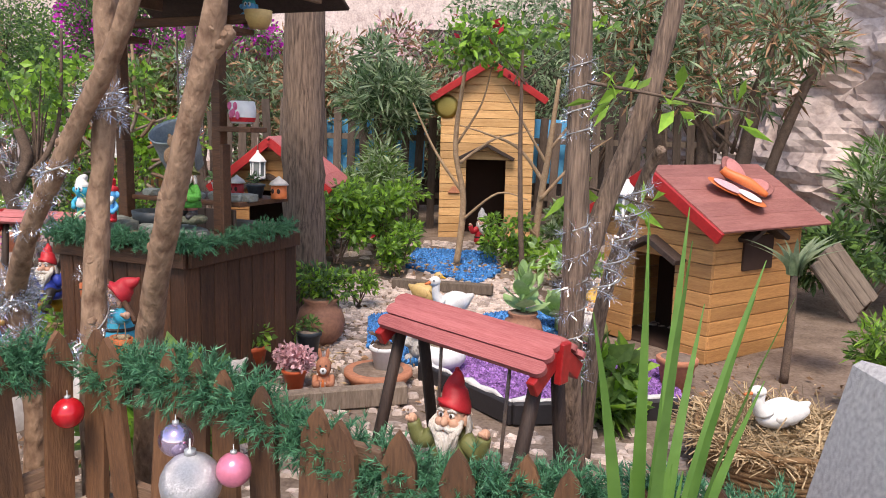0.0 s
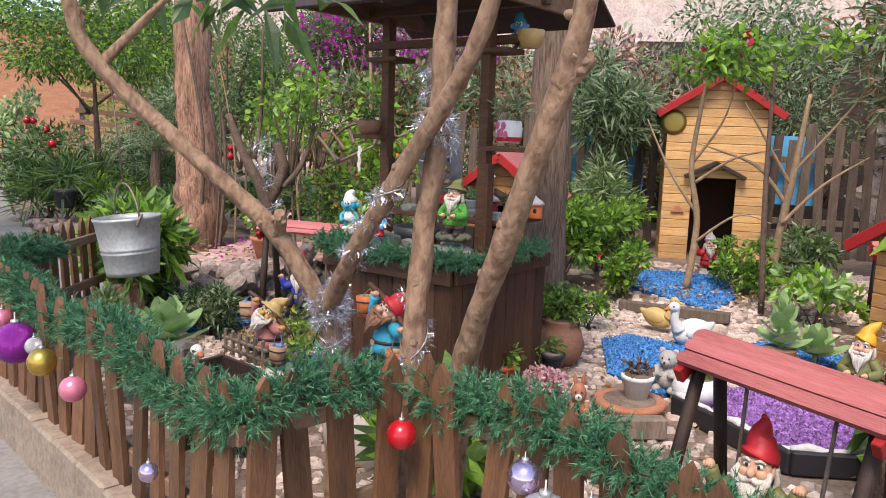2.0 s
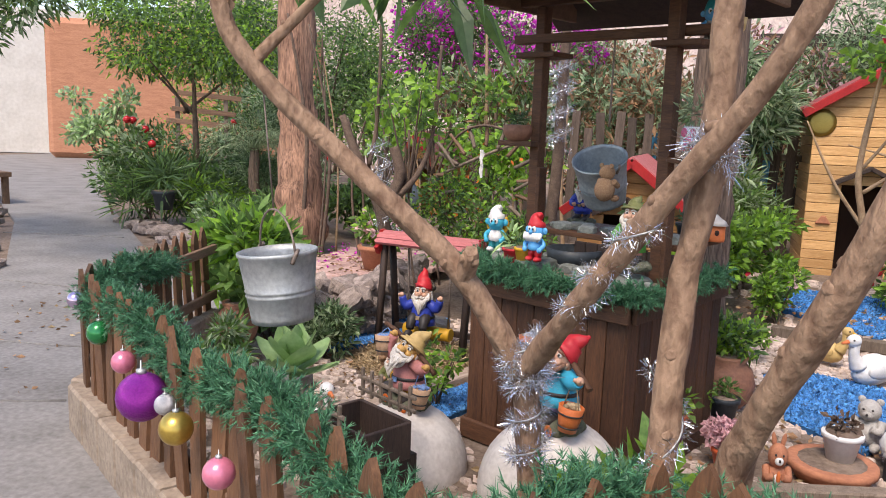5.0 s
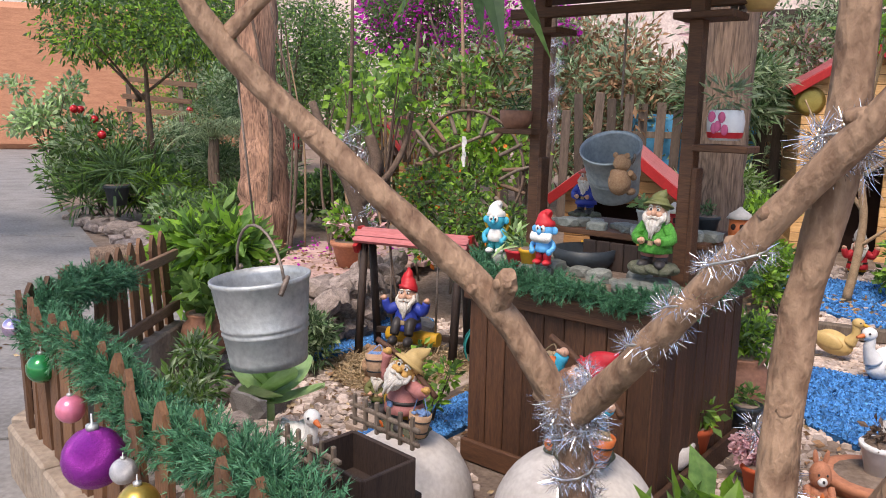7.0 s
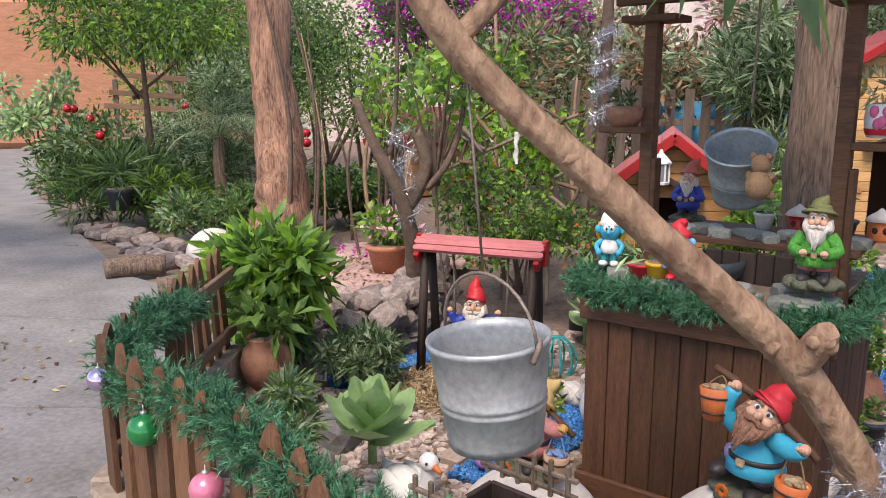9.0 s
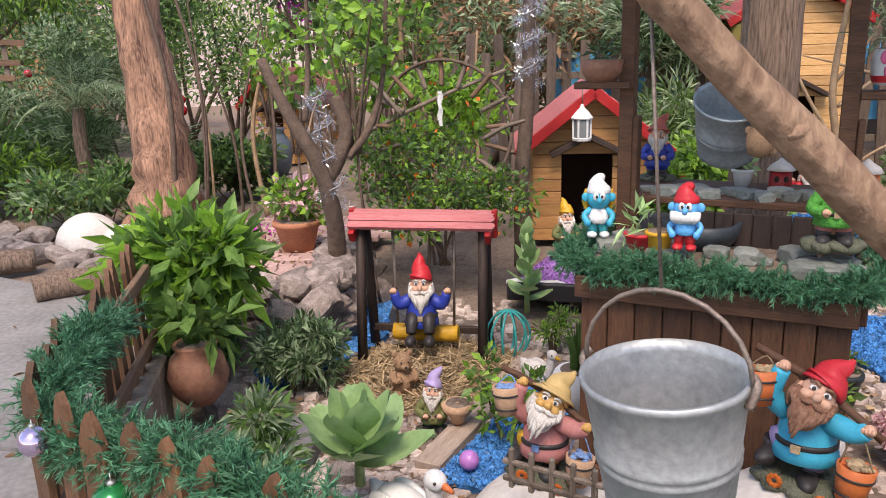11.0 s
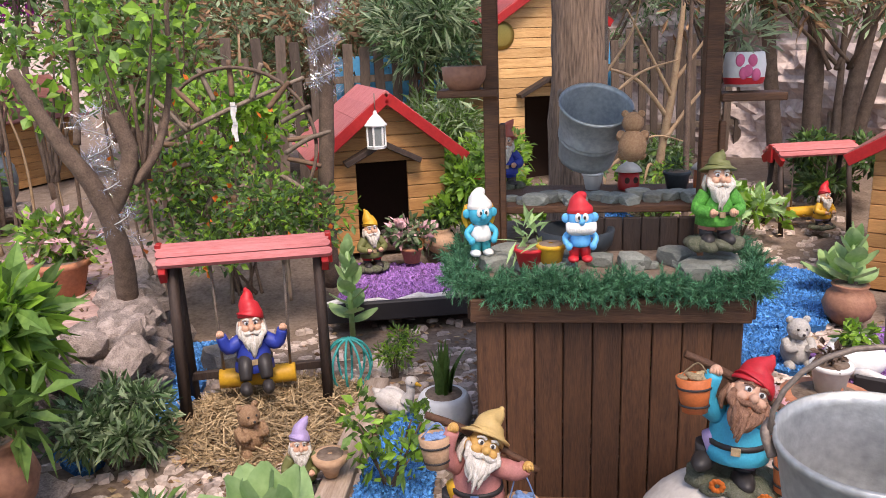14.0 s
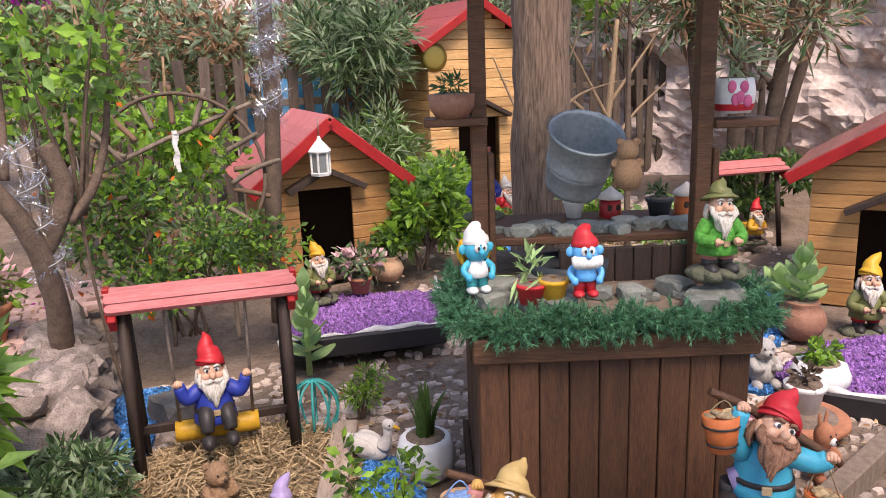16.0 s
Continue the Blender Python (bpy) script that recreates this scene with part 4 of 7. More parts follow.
def bush(name, label, category, x, y, z, r, material, count, length, width, clumps=9, up=0.35, droop=0.2, stems=5, flowers=None):
    """A shrub: bare stems and a ragged crown of many clumps."""
    t = empty(name, pose(x, y, z), label, category)
    cs, rs = [], []
    for k in range(clumps):
        a, e, q = rnd.uniform(0, 6.283), rnd.uniform(-0.5, 1), rnd.uniform(0.3, 0.85)
        cs.append((r[0] * q * math.cos(a), r[1] * q * math.sin(a), r[2] * (1.05 + 0.75 * e)))
        rs.append([r[0] * rnd.uniform(0.25, 0.5), r[1] * rnd.uniform(0.25, 0.5), r[2] * rnd.uniform(0.25, 0.45)])
    for k in range(min(stems, clumps)):
        c = Vector(cs[k])
        bm = bmesh.new()
        tube(bm, [(0.05 * k * r[0] - 0.1 * r[0], 0, -0.03), (c.x * 0.5, c.y * 0.5, c.z * 0.5), tuple(c)], [0.018 * max(r[2], 0.3) * 1.5, 0.012 * max(r[2], 0.3) * 1.5, 0.004], 6, sub=3)
        part("stem", bm, TWIG, t)
    leaves("crown", t, material, cs, rs, count, length, width, droop, up=up)
    if flowers:
        leaves("blossom", t, flowers[0], cs, [[q * 1.1 for q in w_] for w_ in rs], flowers[1], flowers[2], flowers[2] * 0.8, 0.0, shell=0.2, kind="stuff")
    if z > 0.55:
        bm = bmesh.new()
        tube(bm, [(0.1, 0.1, -z - 0.1), (0.02, 0.03, -z * 0.4), (0, 0, r[2])], [0.04 * r[0], 0.03 * r[0], 0.012], 8, wob=0.2)
        part("trunk", bm, TWIG, t)
    return t


B = bush
# hedges and trees at the back
for x, y, z, s, mt, n_, l_ in ((-3.9, 15.6, 0.0, 1.5, [LEAF, LEAFDARK], 4896, 0.10), (-2.6, 12.4, 0.0, 1.3, [LEAFGREY, LEAFDARK, DRYLEAF], 4896, 0.15), (-0.9, 12.6, 0.0, 1.3, [LEAFGREY, LEAFGREY, DRYLEAF], 4896, 0.16),
                              (0.6, 13.0, 0.9, 1.2, [LEAFGREY, LEAFGREY, LEAFDARK], 3536, 0.10), (2.3, 12.6, 0.6, 1.3, [LEAFGREY, LEAFGREY, LEAFDARK], 3808, 0.12), (-6.8, 14.5, 0.0, 1.6, [LEAF, LEAFDARK], 4352, 0.10),
                              (-8.6, 17.0, 0.0, 1.8, [LEAF, LEAFLIGHT], 3808, 0.10), (-3.2, 16, 0.4, 1.5, [LEAFGREY, DRYLEAF], 3264, 0.2), (-10.5, 19, 0.2, 2.0, [LEAF, LEAFDARK], 3264, 0.13)):
    B("hedge_bush", "dense leafy green shrub at the back of the garden", "shrub", x, y, z, (s, s * 0.8, s), mt, n_, l_, l_ * 0.25 if LEAFGREY in mt else l_ * 0.45, 16)
for x, y, z, s, mt, n_, l_ in ((-1.8, 11.6, 0.5, 1.0, [LEAFGREY, DRYLEAF], 2720, 0.15), (-0.3, 13.4, 0.5, 1.3, [LEAFGREY, DRYLEAF, PINKFLOWER], 4352, 0.16), (-2.6, 13.8, 0.5, 1.3, [LEAFGREY, LEAFGREY, DRYLEAF, DRYLEAF], 4896, 0.14), (-3.9, 12.6, 0.6, 0.9, [LEAF, LEAFDARK], 2720, 0.09),
                              (-5.8, 14.6, 1.9, 1.4, [LEAF, LEAFLIGHT, LEAFDARK], 4352, 0.10), (-8.4, 14.4, 0.9, 1.4, [LEAF, LEAFDARK], 4352, 0.09), (1.6, 13.2, 1.5, 1.4, [LEAFGREY, LEAFGREY, LEAFDARK], 3536, 0.12), (-3.8, 9.6, 0.9, 0.7, [LEAFGREY, LEAF, DRYLEAF], 2800, 0.12), (3.6, 11.2, 1.0, 1.4, [LEAFGREY, DRYLEAF, LEAFDARK], 2720, 0.16)):
    B("backdrop_shrub", "tall leafy shrub filling the garden's back", "shrub", x, y, z, (s, s * 0.7, s), mt, n_, l_, l_ * 0.3, 18)
B("oleander", "oleander with long narrow grey-green leaves", "shrub", 3.0, 8.4, 1.3, (1.5, 1.0, 0.9), [LEAFDARK, LEAFGREY, DRYLEAF], 4800, 0.17, 0.03, 20)
B("oleander", "oleander with long narrow leaves beside the playhouse", "shrub", -0.75, 9.8, 0.0, (0.55, 0.5, 0.62), [LEAFGREY, LEAF], 2600, 0.18, 0.025, 12)
B("oleander", "tall oleander bush with narrow grey-green leaves", "shrub", -0.9, 10.3, 1.1, (0.7, 0.6, 0.7), [LEAFGREY, LEAFDARK], 3200, 0.19, 0.03, 12)
B("bougainvillea", "bougainvillea with bright magenta bracts", "shrub", -5.0, 12.2, 1.7, (1.3, 0.9, 0.9), [LEAF, LEAFDARK], 7000, 0.07, 0.035, 16, flowers=(MAGENTA, 1500, 0.075))
B("bougainvillea", "bougainvillea shrub with magenta bracts", "shrub", -3.6, 13.2, 2.2, (0.9, 0.8, 0.7), [LEAF, LEAFGREY], 4000, 0.07, 0.035, 12, flowers=(MAGENTA, 1300, 0.08))
B("hibiscus", "light green hibiscus shrub above the playhouse", "shrub", 0.72, 7.7, 1.92, (0.8, 0.5, 0.3), [LEAFLIGHT, LEAF], 620, 0.10, 0.06, 12, flowers=(REDFLOWER, 8, 0.09))
B("hedge_bush", "rounded flowering shrub with orange blossoms", "shrub", -3.0, 7.2, 0.1, (0.72, 0.5, 0.5), [LEAF, LEAFDARK, LEAF, LEAFLIGHT], 3600, 0.055, 0.03, 26, flowers=(ORANGEFLOWER, 60, 0.05))
B("hedge_bush", "light green leafy shrub behind the swing", "shrub", -3.15, 7.8, 0.75, (0.75, 0.5, 0.4), [LEAFLIGHT, LEAFLIGHT, LEAF], 1100, 0.08, 0.05, 12, flowers=(ORANGEFLOWER, 30, 0.05))
B("hydrangea", "bright green leafy bush near the playhouse door", "shrub", -0.72, 8.7, 0.0, (0.5, 0.42, 0.42), [LEAF, LEAFLIGHT], 2200, 0.09, 0.045, 12)
B("flowering_shrub", "green shrub with red blooms beside the small playhouse", "shrub", -1.1, 8.0, 0.05, (0.36, 0.32, 0.42), [LEAF, LEAFLIGHT], 1700, 0.085, 0.045, 10, flowers=(REDFLOWER, 7, 0.08))
B("flowering_shrub", "pale green shrub by the blue gravel pond", "shrub", 0.72, 8.25, -0.1, (0.32, 0.3, 0.33), [LEAFLIGHT, LEAF], 1100, 0.07, 0.04, 10)
B("flowering_shrub", "leafy shrub with pink flower spikes", "shrub", -0.45, 7.9, -0.1, (0.25, 0.22, 0.27), [LEAF, LEAFLIGHT], 800, 0.075, 0.035, 8, flowers=(PINKFLOWER, 30, 0.04))
B("garden_shrub", "low green plants beside the playhouse", "shrub", 1.5, 9.2, 0.0, (0.4, 0.35, 0.3), [LEAF, LEAFGREY], 1100, 0.1, 0.04, 9)
B("garden_shrub", "pale green broad-leaved plant near the gravel pond", "shrub", 1.25, 7.6, -0.1, (0.32, 0.3, 0.26), [SUCCULENT, LEAFLIGHT], 320, 0.13, 0.07, 9)
B("garden_shrub", "leafy green plant by the far swing", "shrub", 2.6, 8.0, -0.05, (0.45, 0.4, 0.35), [LEAF, LEAFDARK], 1300, 0.1, 0.045, 9)
B("garden_shrub", "small green plants between the stones", "plant", -0.75, 6.9, -0.15, (0.2, 0.2, 0.16), [LEAFLIGHT, LEAF], 420, 0.06, 0.03, 7)
B("garden_shrub", "small leafy plant beside the white planter", "plant", -2.62, 4.95, -0.18, (0.18, 0.18, 0.22), [LEAF, LEAFLIGHT], 260, 0.055, 0.03, 8)
B("garden_shrub", "tiny fern beside the gravel bed", "plant", -2.3, 6.1, -0.18, (0.14, 0.14, 0.16), [LEAF, LEAFLIGHT], 500, 0.05, 0.012, 7)
B("fern", "dark green fern at the foot of the rock wall", "fern", -3.74, 5.6, -0.2, (0.26, 0.24, 0.2), [LEAFDARK, LEAFGREY], 1800, 0.075, 0.02, 12, stems=3)
B("fern", "feathery green fern inside the fence", "fern", -3.55, 3.95, 0.05, (0.22, 0.2, 0.22), [LEAF, LEAFGREY], 1300, 0.07, 0.018, 10, stems=3)
B("calla_plant", "lush green plant with broad pointed leaves", "plant", -4.27, 5.42, 0.12, (0.40, 0.36, 0.42), [LEAF, LEAFLIGHT], 1300, 0.17, 0.055, 12)
B("trailing_vine", "trailing ivy with broad leaves over the rocks", "plant", -4.25, 5.7, -0.15, (0.35, 0.3, 0.24), [LEAFDARK, LEAF], 900, 0.085, 0.055, 10)
B("spider_plant", "dark strappy plant beside the path", "plant", -8.4, 9.6, 0.0, (0.7, 0.55, 0.45), [LEAFDARK, LEAF], 1100, 0.38, 0.03, 8, up=0.7)
B("path_shrub", "mixed green bushes beside the path", "shrub", -8.2, 11.0, 0.0, (1.0, 0.8, 0.5), [LEAF, LEAFDARK, LEAFGREY], 3600, 0.11, 0.045, 14)
B("path_shrub", "grey-green feathery palm bush", "shrub", -6.9, 10.5, 0.1, (0.8, 0.7, 0.75), [LEAFGREY, LEAFDARK], 2600, 0.22, 0.012, 12)
B("path_shrub", "low green plants under the reddish trunk", "shrub", -6.4, 8.9, 0.0, (0.5, 0.45, 0.3), [LEAFDARK, LEAF], 1100, 0.12, 0.035, 10)
B("path_shrub", "shaded green undergrowth behind the path bed", "shrub", -5.6, 10.4, -0.1, (0.7, 0.5, 0.4), [LEAFDARK, LEAF], 2600, 0.10, 0.05, 12)
for x, y, z in ((-4.15, 7.6, 0.9), (-3.75, 7.9, 1.1), (-4.7, 8.9, 1.0), (-3.3, 8.6, 1.2), (-3.55, 6.75, 1.0)):
    B("sprouting_shrub", "upright shoots with sparse light green leaves", "shrub", x, y, z, (0.28, 0.28, 0.5), [LEAFLIGHT, LEAF], 170, 0.085, 0.06, 8)
B("overhanging_tree", "leafy green crown overhanging the path", "tree", -8.1, 10.0, 1.62, (1.7, 1.0, 0.9), [LEAF, LEAFLIGHT, LEAFDARK], 11000, 0.085, 0.035, 40, droop=0.5, stems=3)
path_tree = B("overhanging_tree", "dark green crown over the path's edge", "tree", -9.5, 7.0, 2.21, (1.6, 0.9, 0.62), [LEAFDARK, LEAFGREY], 8000, 0.10, 0.03, 22, stems=6)
leaves("fringe", path_tree, [LEAFDARK, LEAF, LEAFGREY], [(1.85, -0.91, 0.47), (2.25, -0.71, 0.38), (2.55, -0.61, 0.57), (1.55, -0.71, 0.12)], [(0.45, 0.4, 0.3)] * 4, 2600, 0.1, 0.03, 0.4)
for x, y, z, s, mt, n_, l_ in ((-10.4, 15.4, 0.0, 1.5, [LEAFGREY, LEAF, LEAFDARK], 5200, 0.11), (-11.9, 16.2, 0.2, 1.5, [LEAF, LEAFLIGHT], 4200, 0.1), (-9.0, 14.6, 0.4, 1.2, [LEAFGREY, LEAFDARK], 4200, 0.12), (-12.0, 17.5, 1.6, 1.5, [LEAF, LEAFDARK], 4200, 0.11)):
    B("backdrop_shrub", "tall leafy shrub behind the path bed", "shrub", x, y, z, (s, s * 0.7, s), mt, n_, l_, l_ * 0.35, 18)
B("path_shrub", "pale green rounded shrub by the path", "shrub", -9.79, 10.07, 0.78, (0.55, 0.45, 0.55), [LEAFGREY, SUCCULENT], 900, 0.11, 0.06, 12)
B("path_shrub", "green shrub hung with red christmas balls", "shrub", -8.68, 9.67, 0.1, (0.75, 0.5, 0.65), [LEAF, LEAFDARK, LEAFGREY], 2600, 0.12, 0.035, 16)
B("path_shrub", "grey-green shrub before the slat rack", "shrub", -9.01, 12.03, 0.0, (0.8, 0.6, 0.66), [LEAFGREY, LEAFDARK], 2600, 0.1, 0.03, 16)
B("path_shrub", "low mixed plants beside the path stones", "shrub", -7.7, 9.7, 0.0, (0.7, 0.5, 0.36), [LEAF, LEAFDARK, LEAFLIGHT], 1500, 0.16, 0.03, 12)
B("path_shrub", "low flowering plants beside the path stones", "shrub", -6.7, 8.9, 0.0, (0.6, 0.4, 0.26), [LEAFDARK, LEAF, LEAFGREY], 1100, 0.1, 0.04, 12, flowers=(REDFLOWER, 26, 0.06))
B("iris_clump", "light green iris leaves behind the fence", "plant", -1.35, 3.4, -0.2, (0.3, 0.3, 0.25), [LEAFLIGHT, LEAF], 260, 0.2, 0.07, 8)
B("garden_shrub", "dark green plants beside the doghouse", "shrub", 3.9, 7.1, -0.1, (0.6, 0.6, 0.4), [LEAFDARK, LEAF], 1700, 0.12, 0.05, 10)
B("garden_shrub", "leafy plants in front of the rock wall", "shrub", 4.2, 7.0, 0.2, (0.6, 0.6, 0.6), [LEAFGREY, LEAF], 1500, 0.22, 0.03, 10, up=0.6)
B("fern", "bright green ferny plant by the straw nest", "fern", 2.75, 4.4, -0.15, (0.28, 0.26, 0.28), [LEAF, LEAFLIGHT], 1400, 0.08, 0.02, 10)
B("garden_shrub", "small leafy plant under the swing", "plant", 0.95, 4.2, -0.2, (0.2, 0.2, 0.2), [LEAFLIGHT, LEAF], 200, 0.16, 0.09, 6)


def blades(name, label, category, x, y, z, n, length, width, spread, material, lean=(0, 0)):
    t = empty(name, pose(x, y, z), label, category)
    for k in range(n):
        a = rnd.uniform(0, 6.283)
        ln = length * rnd.uniform(0.6, 1.05)
        b = Vector((math.cos(a), math.sin(a), 0)) * spread * rnd.uniform(0.2, 1) + Vector((*lean, 0))
        bm = bmesh.new()
        s = Vector((-math.sin(a + 0.6), math.cos(a + 0.6), 0))
        prev = None
        for j in range(9):
            u = j / 8
            c = Vector((math.cos(a), math.sin(a), 0)) * 0.03 + b * u * u * ln + Vector((0, 0, ln * u * (1 - 0.15 * u * spread)))
            w_ = width * (1 - u ** 2.5) * 0.5 + 0.001
            row = [bm.verts.new(c - s * w_), bm.verts.new(c + Vector((0.004, 0.004, 0)) * (1 - u)), bm.verts.new(c + s * w_)]
            if prev:
                bm.faces.new((prev[0], prev[1], row[1], row[0]))
                bm.faces.new((prev[1], prev[2], row[2], row[1]))
            prev = row
        for f in bm.faces:
            f.smooth = True
        part("blade", bm, material, t)
    return t


blades("iris_plant", "tall light green iris blades in front of the fence", "plant", 0.42, 1.46, 0.0, 15, 1.32, 0.038, 0.22, BLADE)
blades("aloe", "spiky dark green aloe leaves", "plant", -2.24, 5.35, 0.02, 24, 0.27, 0.03, 0.4, LEAF)
blades("agave", "spiky yucca rosette by the rock wall", "plant", 4.6, 7.6, 1.1, 26, 0.4, 0.04, 1.0, LEAFGREY)
yucca = blades("yucca", "young yucca with drooping leaves by the doghouse", "plant", 2.35, 5.1, 0.55, 20, 0.34, 0.05, 1.2, LEAFGREY)
bm = bmesh.new()
tube(bm, [(0, 0, -0.2), (0.01, 0, 0.2), (0, 0, 0.58)], [0.03, 0.026, 0.024], 8)
part("stem", bm, TWIG, yucca).matrix_basis = pose(0, 0, -0.55)


def rosette(label, x, y, z, r, n, material=None, tall=0.0):
    t = empty("succulent", pose(x, y, z), label, "succulent")
    bm = bmesh.new()
    tube(bm, [(0, 0, -0.06), (0, 0, 0.05 + tall)], [0.02, 0.015], 8, sub=1)
    part("stem", bm, SUCCULENT, t)
    for k in range(n):
        u = k / n
        a, el = k * 2.4, radians(12 + 60 * u)
        ln = r * (1.1 - 0.45 * u)
        bm = bmesh.new()
        rows = []
        for j in range(7):
            q = j / 6
            w_ = 0.74 * ln * math.sin(math.pi * min(1, 0.12 + q * 0.85)) ** 0.8
            zc = 0.16 * ln * q * q
            rows.append([bm.verts.new((q * ln, -w_ / 2, zc + 0.06 * ln)), bm.verts.new((q * ln, 0, zc)), bm.verts.new((q * ln, w_ / 2, zc + 0.06 * ln))])
        for p, q in zip(rows, rows[1:]):
            for i in range(2):
                bm.faces.new((p[i], p[i + 1], q[i + 1], q[i])).smooth = True
        ob = part("leaf", bm, material or SUCCULENT, t)
        ob.matrix_basis = pose(0, 0, 0.03 + tall * u, 0, 0, math.degrees(a)) @ pose(0, 0, 0, 0, -math.degrees(el), 0)
    return t


rosette("large pale green paddle-leaf succulent", -3.18, 4.16, 0.14, 0.27, 14, tall=0.12)
rosette("tall pale green paddle-leaf succulent behind the swing", -2.42, 6.7, -0.08, 0.17, 17, tall=0.5)
rosette("pale green paddle-leaf succulent in a clay pot", 0.62, 5.75, 0.05, 0.2, 15, tall=0.3)
rosette("broad pale green succulent beside the swing", 0.95, 6.2, -0.1, 0.24, 14, tall=0.1)

# unseen crown above the view, added to shade the fence and foreground
leaves("crown", forked, [LEAF, LEAFLIGHT, LEAFDARK], [(-2.2, -0.5, 3.3), (-1.3, -0.9, 3.5), (-0.3, -0.6, 3.4), (0.7, -0.8, 3.3), (-3.0, 0.1, 3.5), (-1.6, 0.5, 3.7), (0.3, 0.4, 3.7), (-3.6, -0.9, 3.6)], [(0.85, 0.8, 0.5)] * 8, 1300, 0.13, 0.06, 0.3)

# overhanging leaf sprays near the top of the view
for x, y, z, s, n_, lab in ((-1.9, 2.92, 1.99, 0.34, 40, "drooping green avocado leaves overhead"), (-2.5, 3.0, 2.1, 0.3, 30, "drooping green leaves overhead"), (0.85, 3.0, 1.55, 0.32, 24, "light green leaf spray on the slim tree"), (0.72, 3.3, 1.15, 0.18, 16, "light green leaf sprout on the slim tree")):
    t = empty("leaf_spray", pose(x, y, z), lab, "leaves")
    bm = bmesh.new()
    tube(bm, [(-s, 0, 0.1), (0, 0, 0.05), (s, 0, 0)], [0.008, 0.006, 0.003], 5)
    part("twig", bm, TWIG, t)
    leaves("foliage", t, LEAFLIGHT if x > 0 else [LEAF, LEAFDARK], [(-s * 0.6, 0, 0.05), (0, 0, 0), (s * 0.7, 0, 0)], [(s * 0.5, s * 0.4, s * 0.25)] * 3, n_, 0.12 if x > 0 else 0.175, 0.04 if x > 0 else 0.06, 0.35 if x > 0 else 0.75)

# hoop of bent sticks with pegs, leaning over the shrub
arch = empty("stick_arch", pose(-2.99, 7.19, 1.06, 0, 0, -14), "round hoop of bent brown sticks with short pegs", "trellis")
bm = bmesh.new()
tube(bm, [(0.5 * math.cos(a), 0.02 * math.sin(a * 3), 0.5 * math.sin(a)) for a in [6.28319 * k / 40 for k in range(41)]], [0.012] * 41, 7, sub=1)
part("hoop", bm, TWIG, arch)
for k in range(17):
    a = 6.28319 * k / 17 + 0.1
    d = Vector((math.cos(a), 0, math.sin(a)))
    bm = bmesh.new()
    tube(bm, [d * 0.32, d * 0.43 + Vector((0, 0.01, 0)), d * rnd.uniform(0.5, 0.56)], [0.017, 0.018, 0.015], 6)
    part("peg", bm, GREYWOOD if k % 2 else RAILWOOD, arch)
for p, q in (((-0.62, 0.04, -0.02), (0.45, 0.04, 0.42)), ((-0.55, -0.03, 0.38), (-0.3, -0.03, 0.12)), ((-0.7, 0.03, -0.12), (-0.3, 0.03, -0.15)), ((0.3, -0.02, -0.05), (0.6, -0.02, 0.08)), ((-0.1, 0, -0.45), (-0.14, 0, -1.05)), ((0.25, 0, -0.42), (0.25, 0, -1.05))):
    bm = bmesh.new()
    tube(bm, [p, tuple((Vector(p) + Vector(q)) / 2 + Vector((0, 0, 0.02))), q], [0.017, 0.016, 0.013], 6)
    part("stick", bm, GREYWOOD, arch)
bm = bmesh.new()
for k in range(12):
    box(bm, 0.03 + 0.008 * math.sin(k), 0.008, 0.021, pose(0.004 * math.sin(k * 1.3), 0.006 * math.sin(k), -0.02 * k, 0, 0, 20 * math.sin(k * 0.6)))
thing("hanging_ribbon", bm, WHITESHEET, pose(-3.00, 7.09, 1.34), "pale cloth ribbon hanging among the shrubs", "ribbon")

# gravel beds
def bed(name, label, pts, z, base, gravel, n_, size):
    bm = bmesh.new()
    height = (lambda x, y: rise(x, y) + 0.03) if z is None else (lambda x, y: z)
    lo, hi = [bm.verts.new((x, y, height(x, y) - 0.08)) for x, y in pts], [bm.verts.new((x, y, height(x, y))) for x, y in pts]
    bm.faces.new(hi)
    for i in range(len(pts)):
        j = (i + 1) % len(pts)
        bm.faces.new((lo[i], lo[j], hi[j], hi[i]))
    ob = thing(name, bm, base, Matrix(), label, "gravel bed", kind="stuff")
    poly = np.array(pts)
    x0, y0, x1, y1 = *poly.min(0), *poly.max(0)
    c = RNG.random((n_ * 3, 2)) * [x1 - x0, y1 - y0] + [x0, y0]
    inside = np.zeros(len(c), bool)
    for i in range(len(poly)):
        (ax, ay), (bx, by) = poly[i], poly[i - 1]
        cond = ((ay > c[:, 1]) != (by > c[:, 1])) & (c[:, 0] < (bx - ax) * (c[:, 1] - ay) / (by - ay + 1e-9) + ax)
        inside ^= cond
    c = c[inside][:n_]
    k = len(c)
    s = size * (0.5 + RNG.random((k, 1, 1)))
    off = np.array([[1, 0, 0], [-0.5, 0.87, 0], [-0.5, -0.87, 0], [0, 0, 0.9]])[None] + RNG.normal(size=(k, 4, 3)) * 0.35
    v = np.c_[c, [height(x, y) for x, y in c]][:, None, :] + off * s
    f = (np.arange(k) * 4)[:, None, None] + np.array([[0, 1, 3], [1, 2, 3], [2, 0, 3]])[None]
    me = bpy.data.meshes.new("gravel")
    me.from_pydata(v.reshape(-1, 3).tolist(), [], f.reshape(-1, 3).tolist())
    me.materials.append(gravel)
    g = new("gravel", me)
    g.parent = ob
    g["kind"] = "stuff"
    return ob


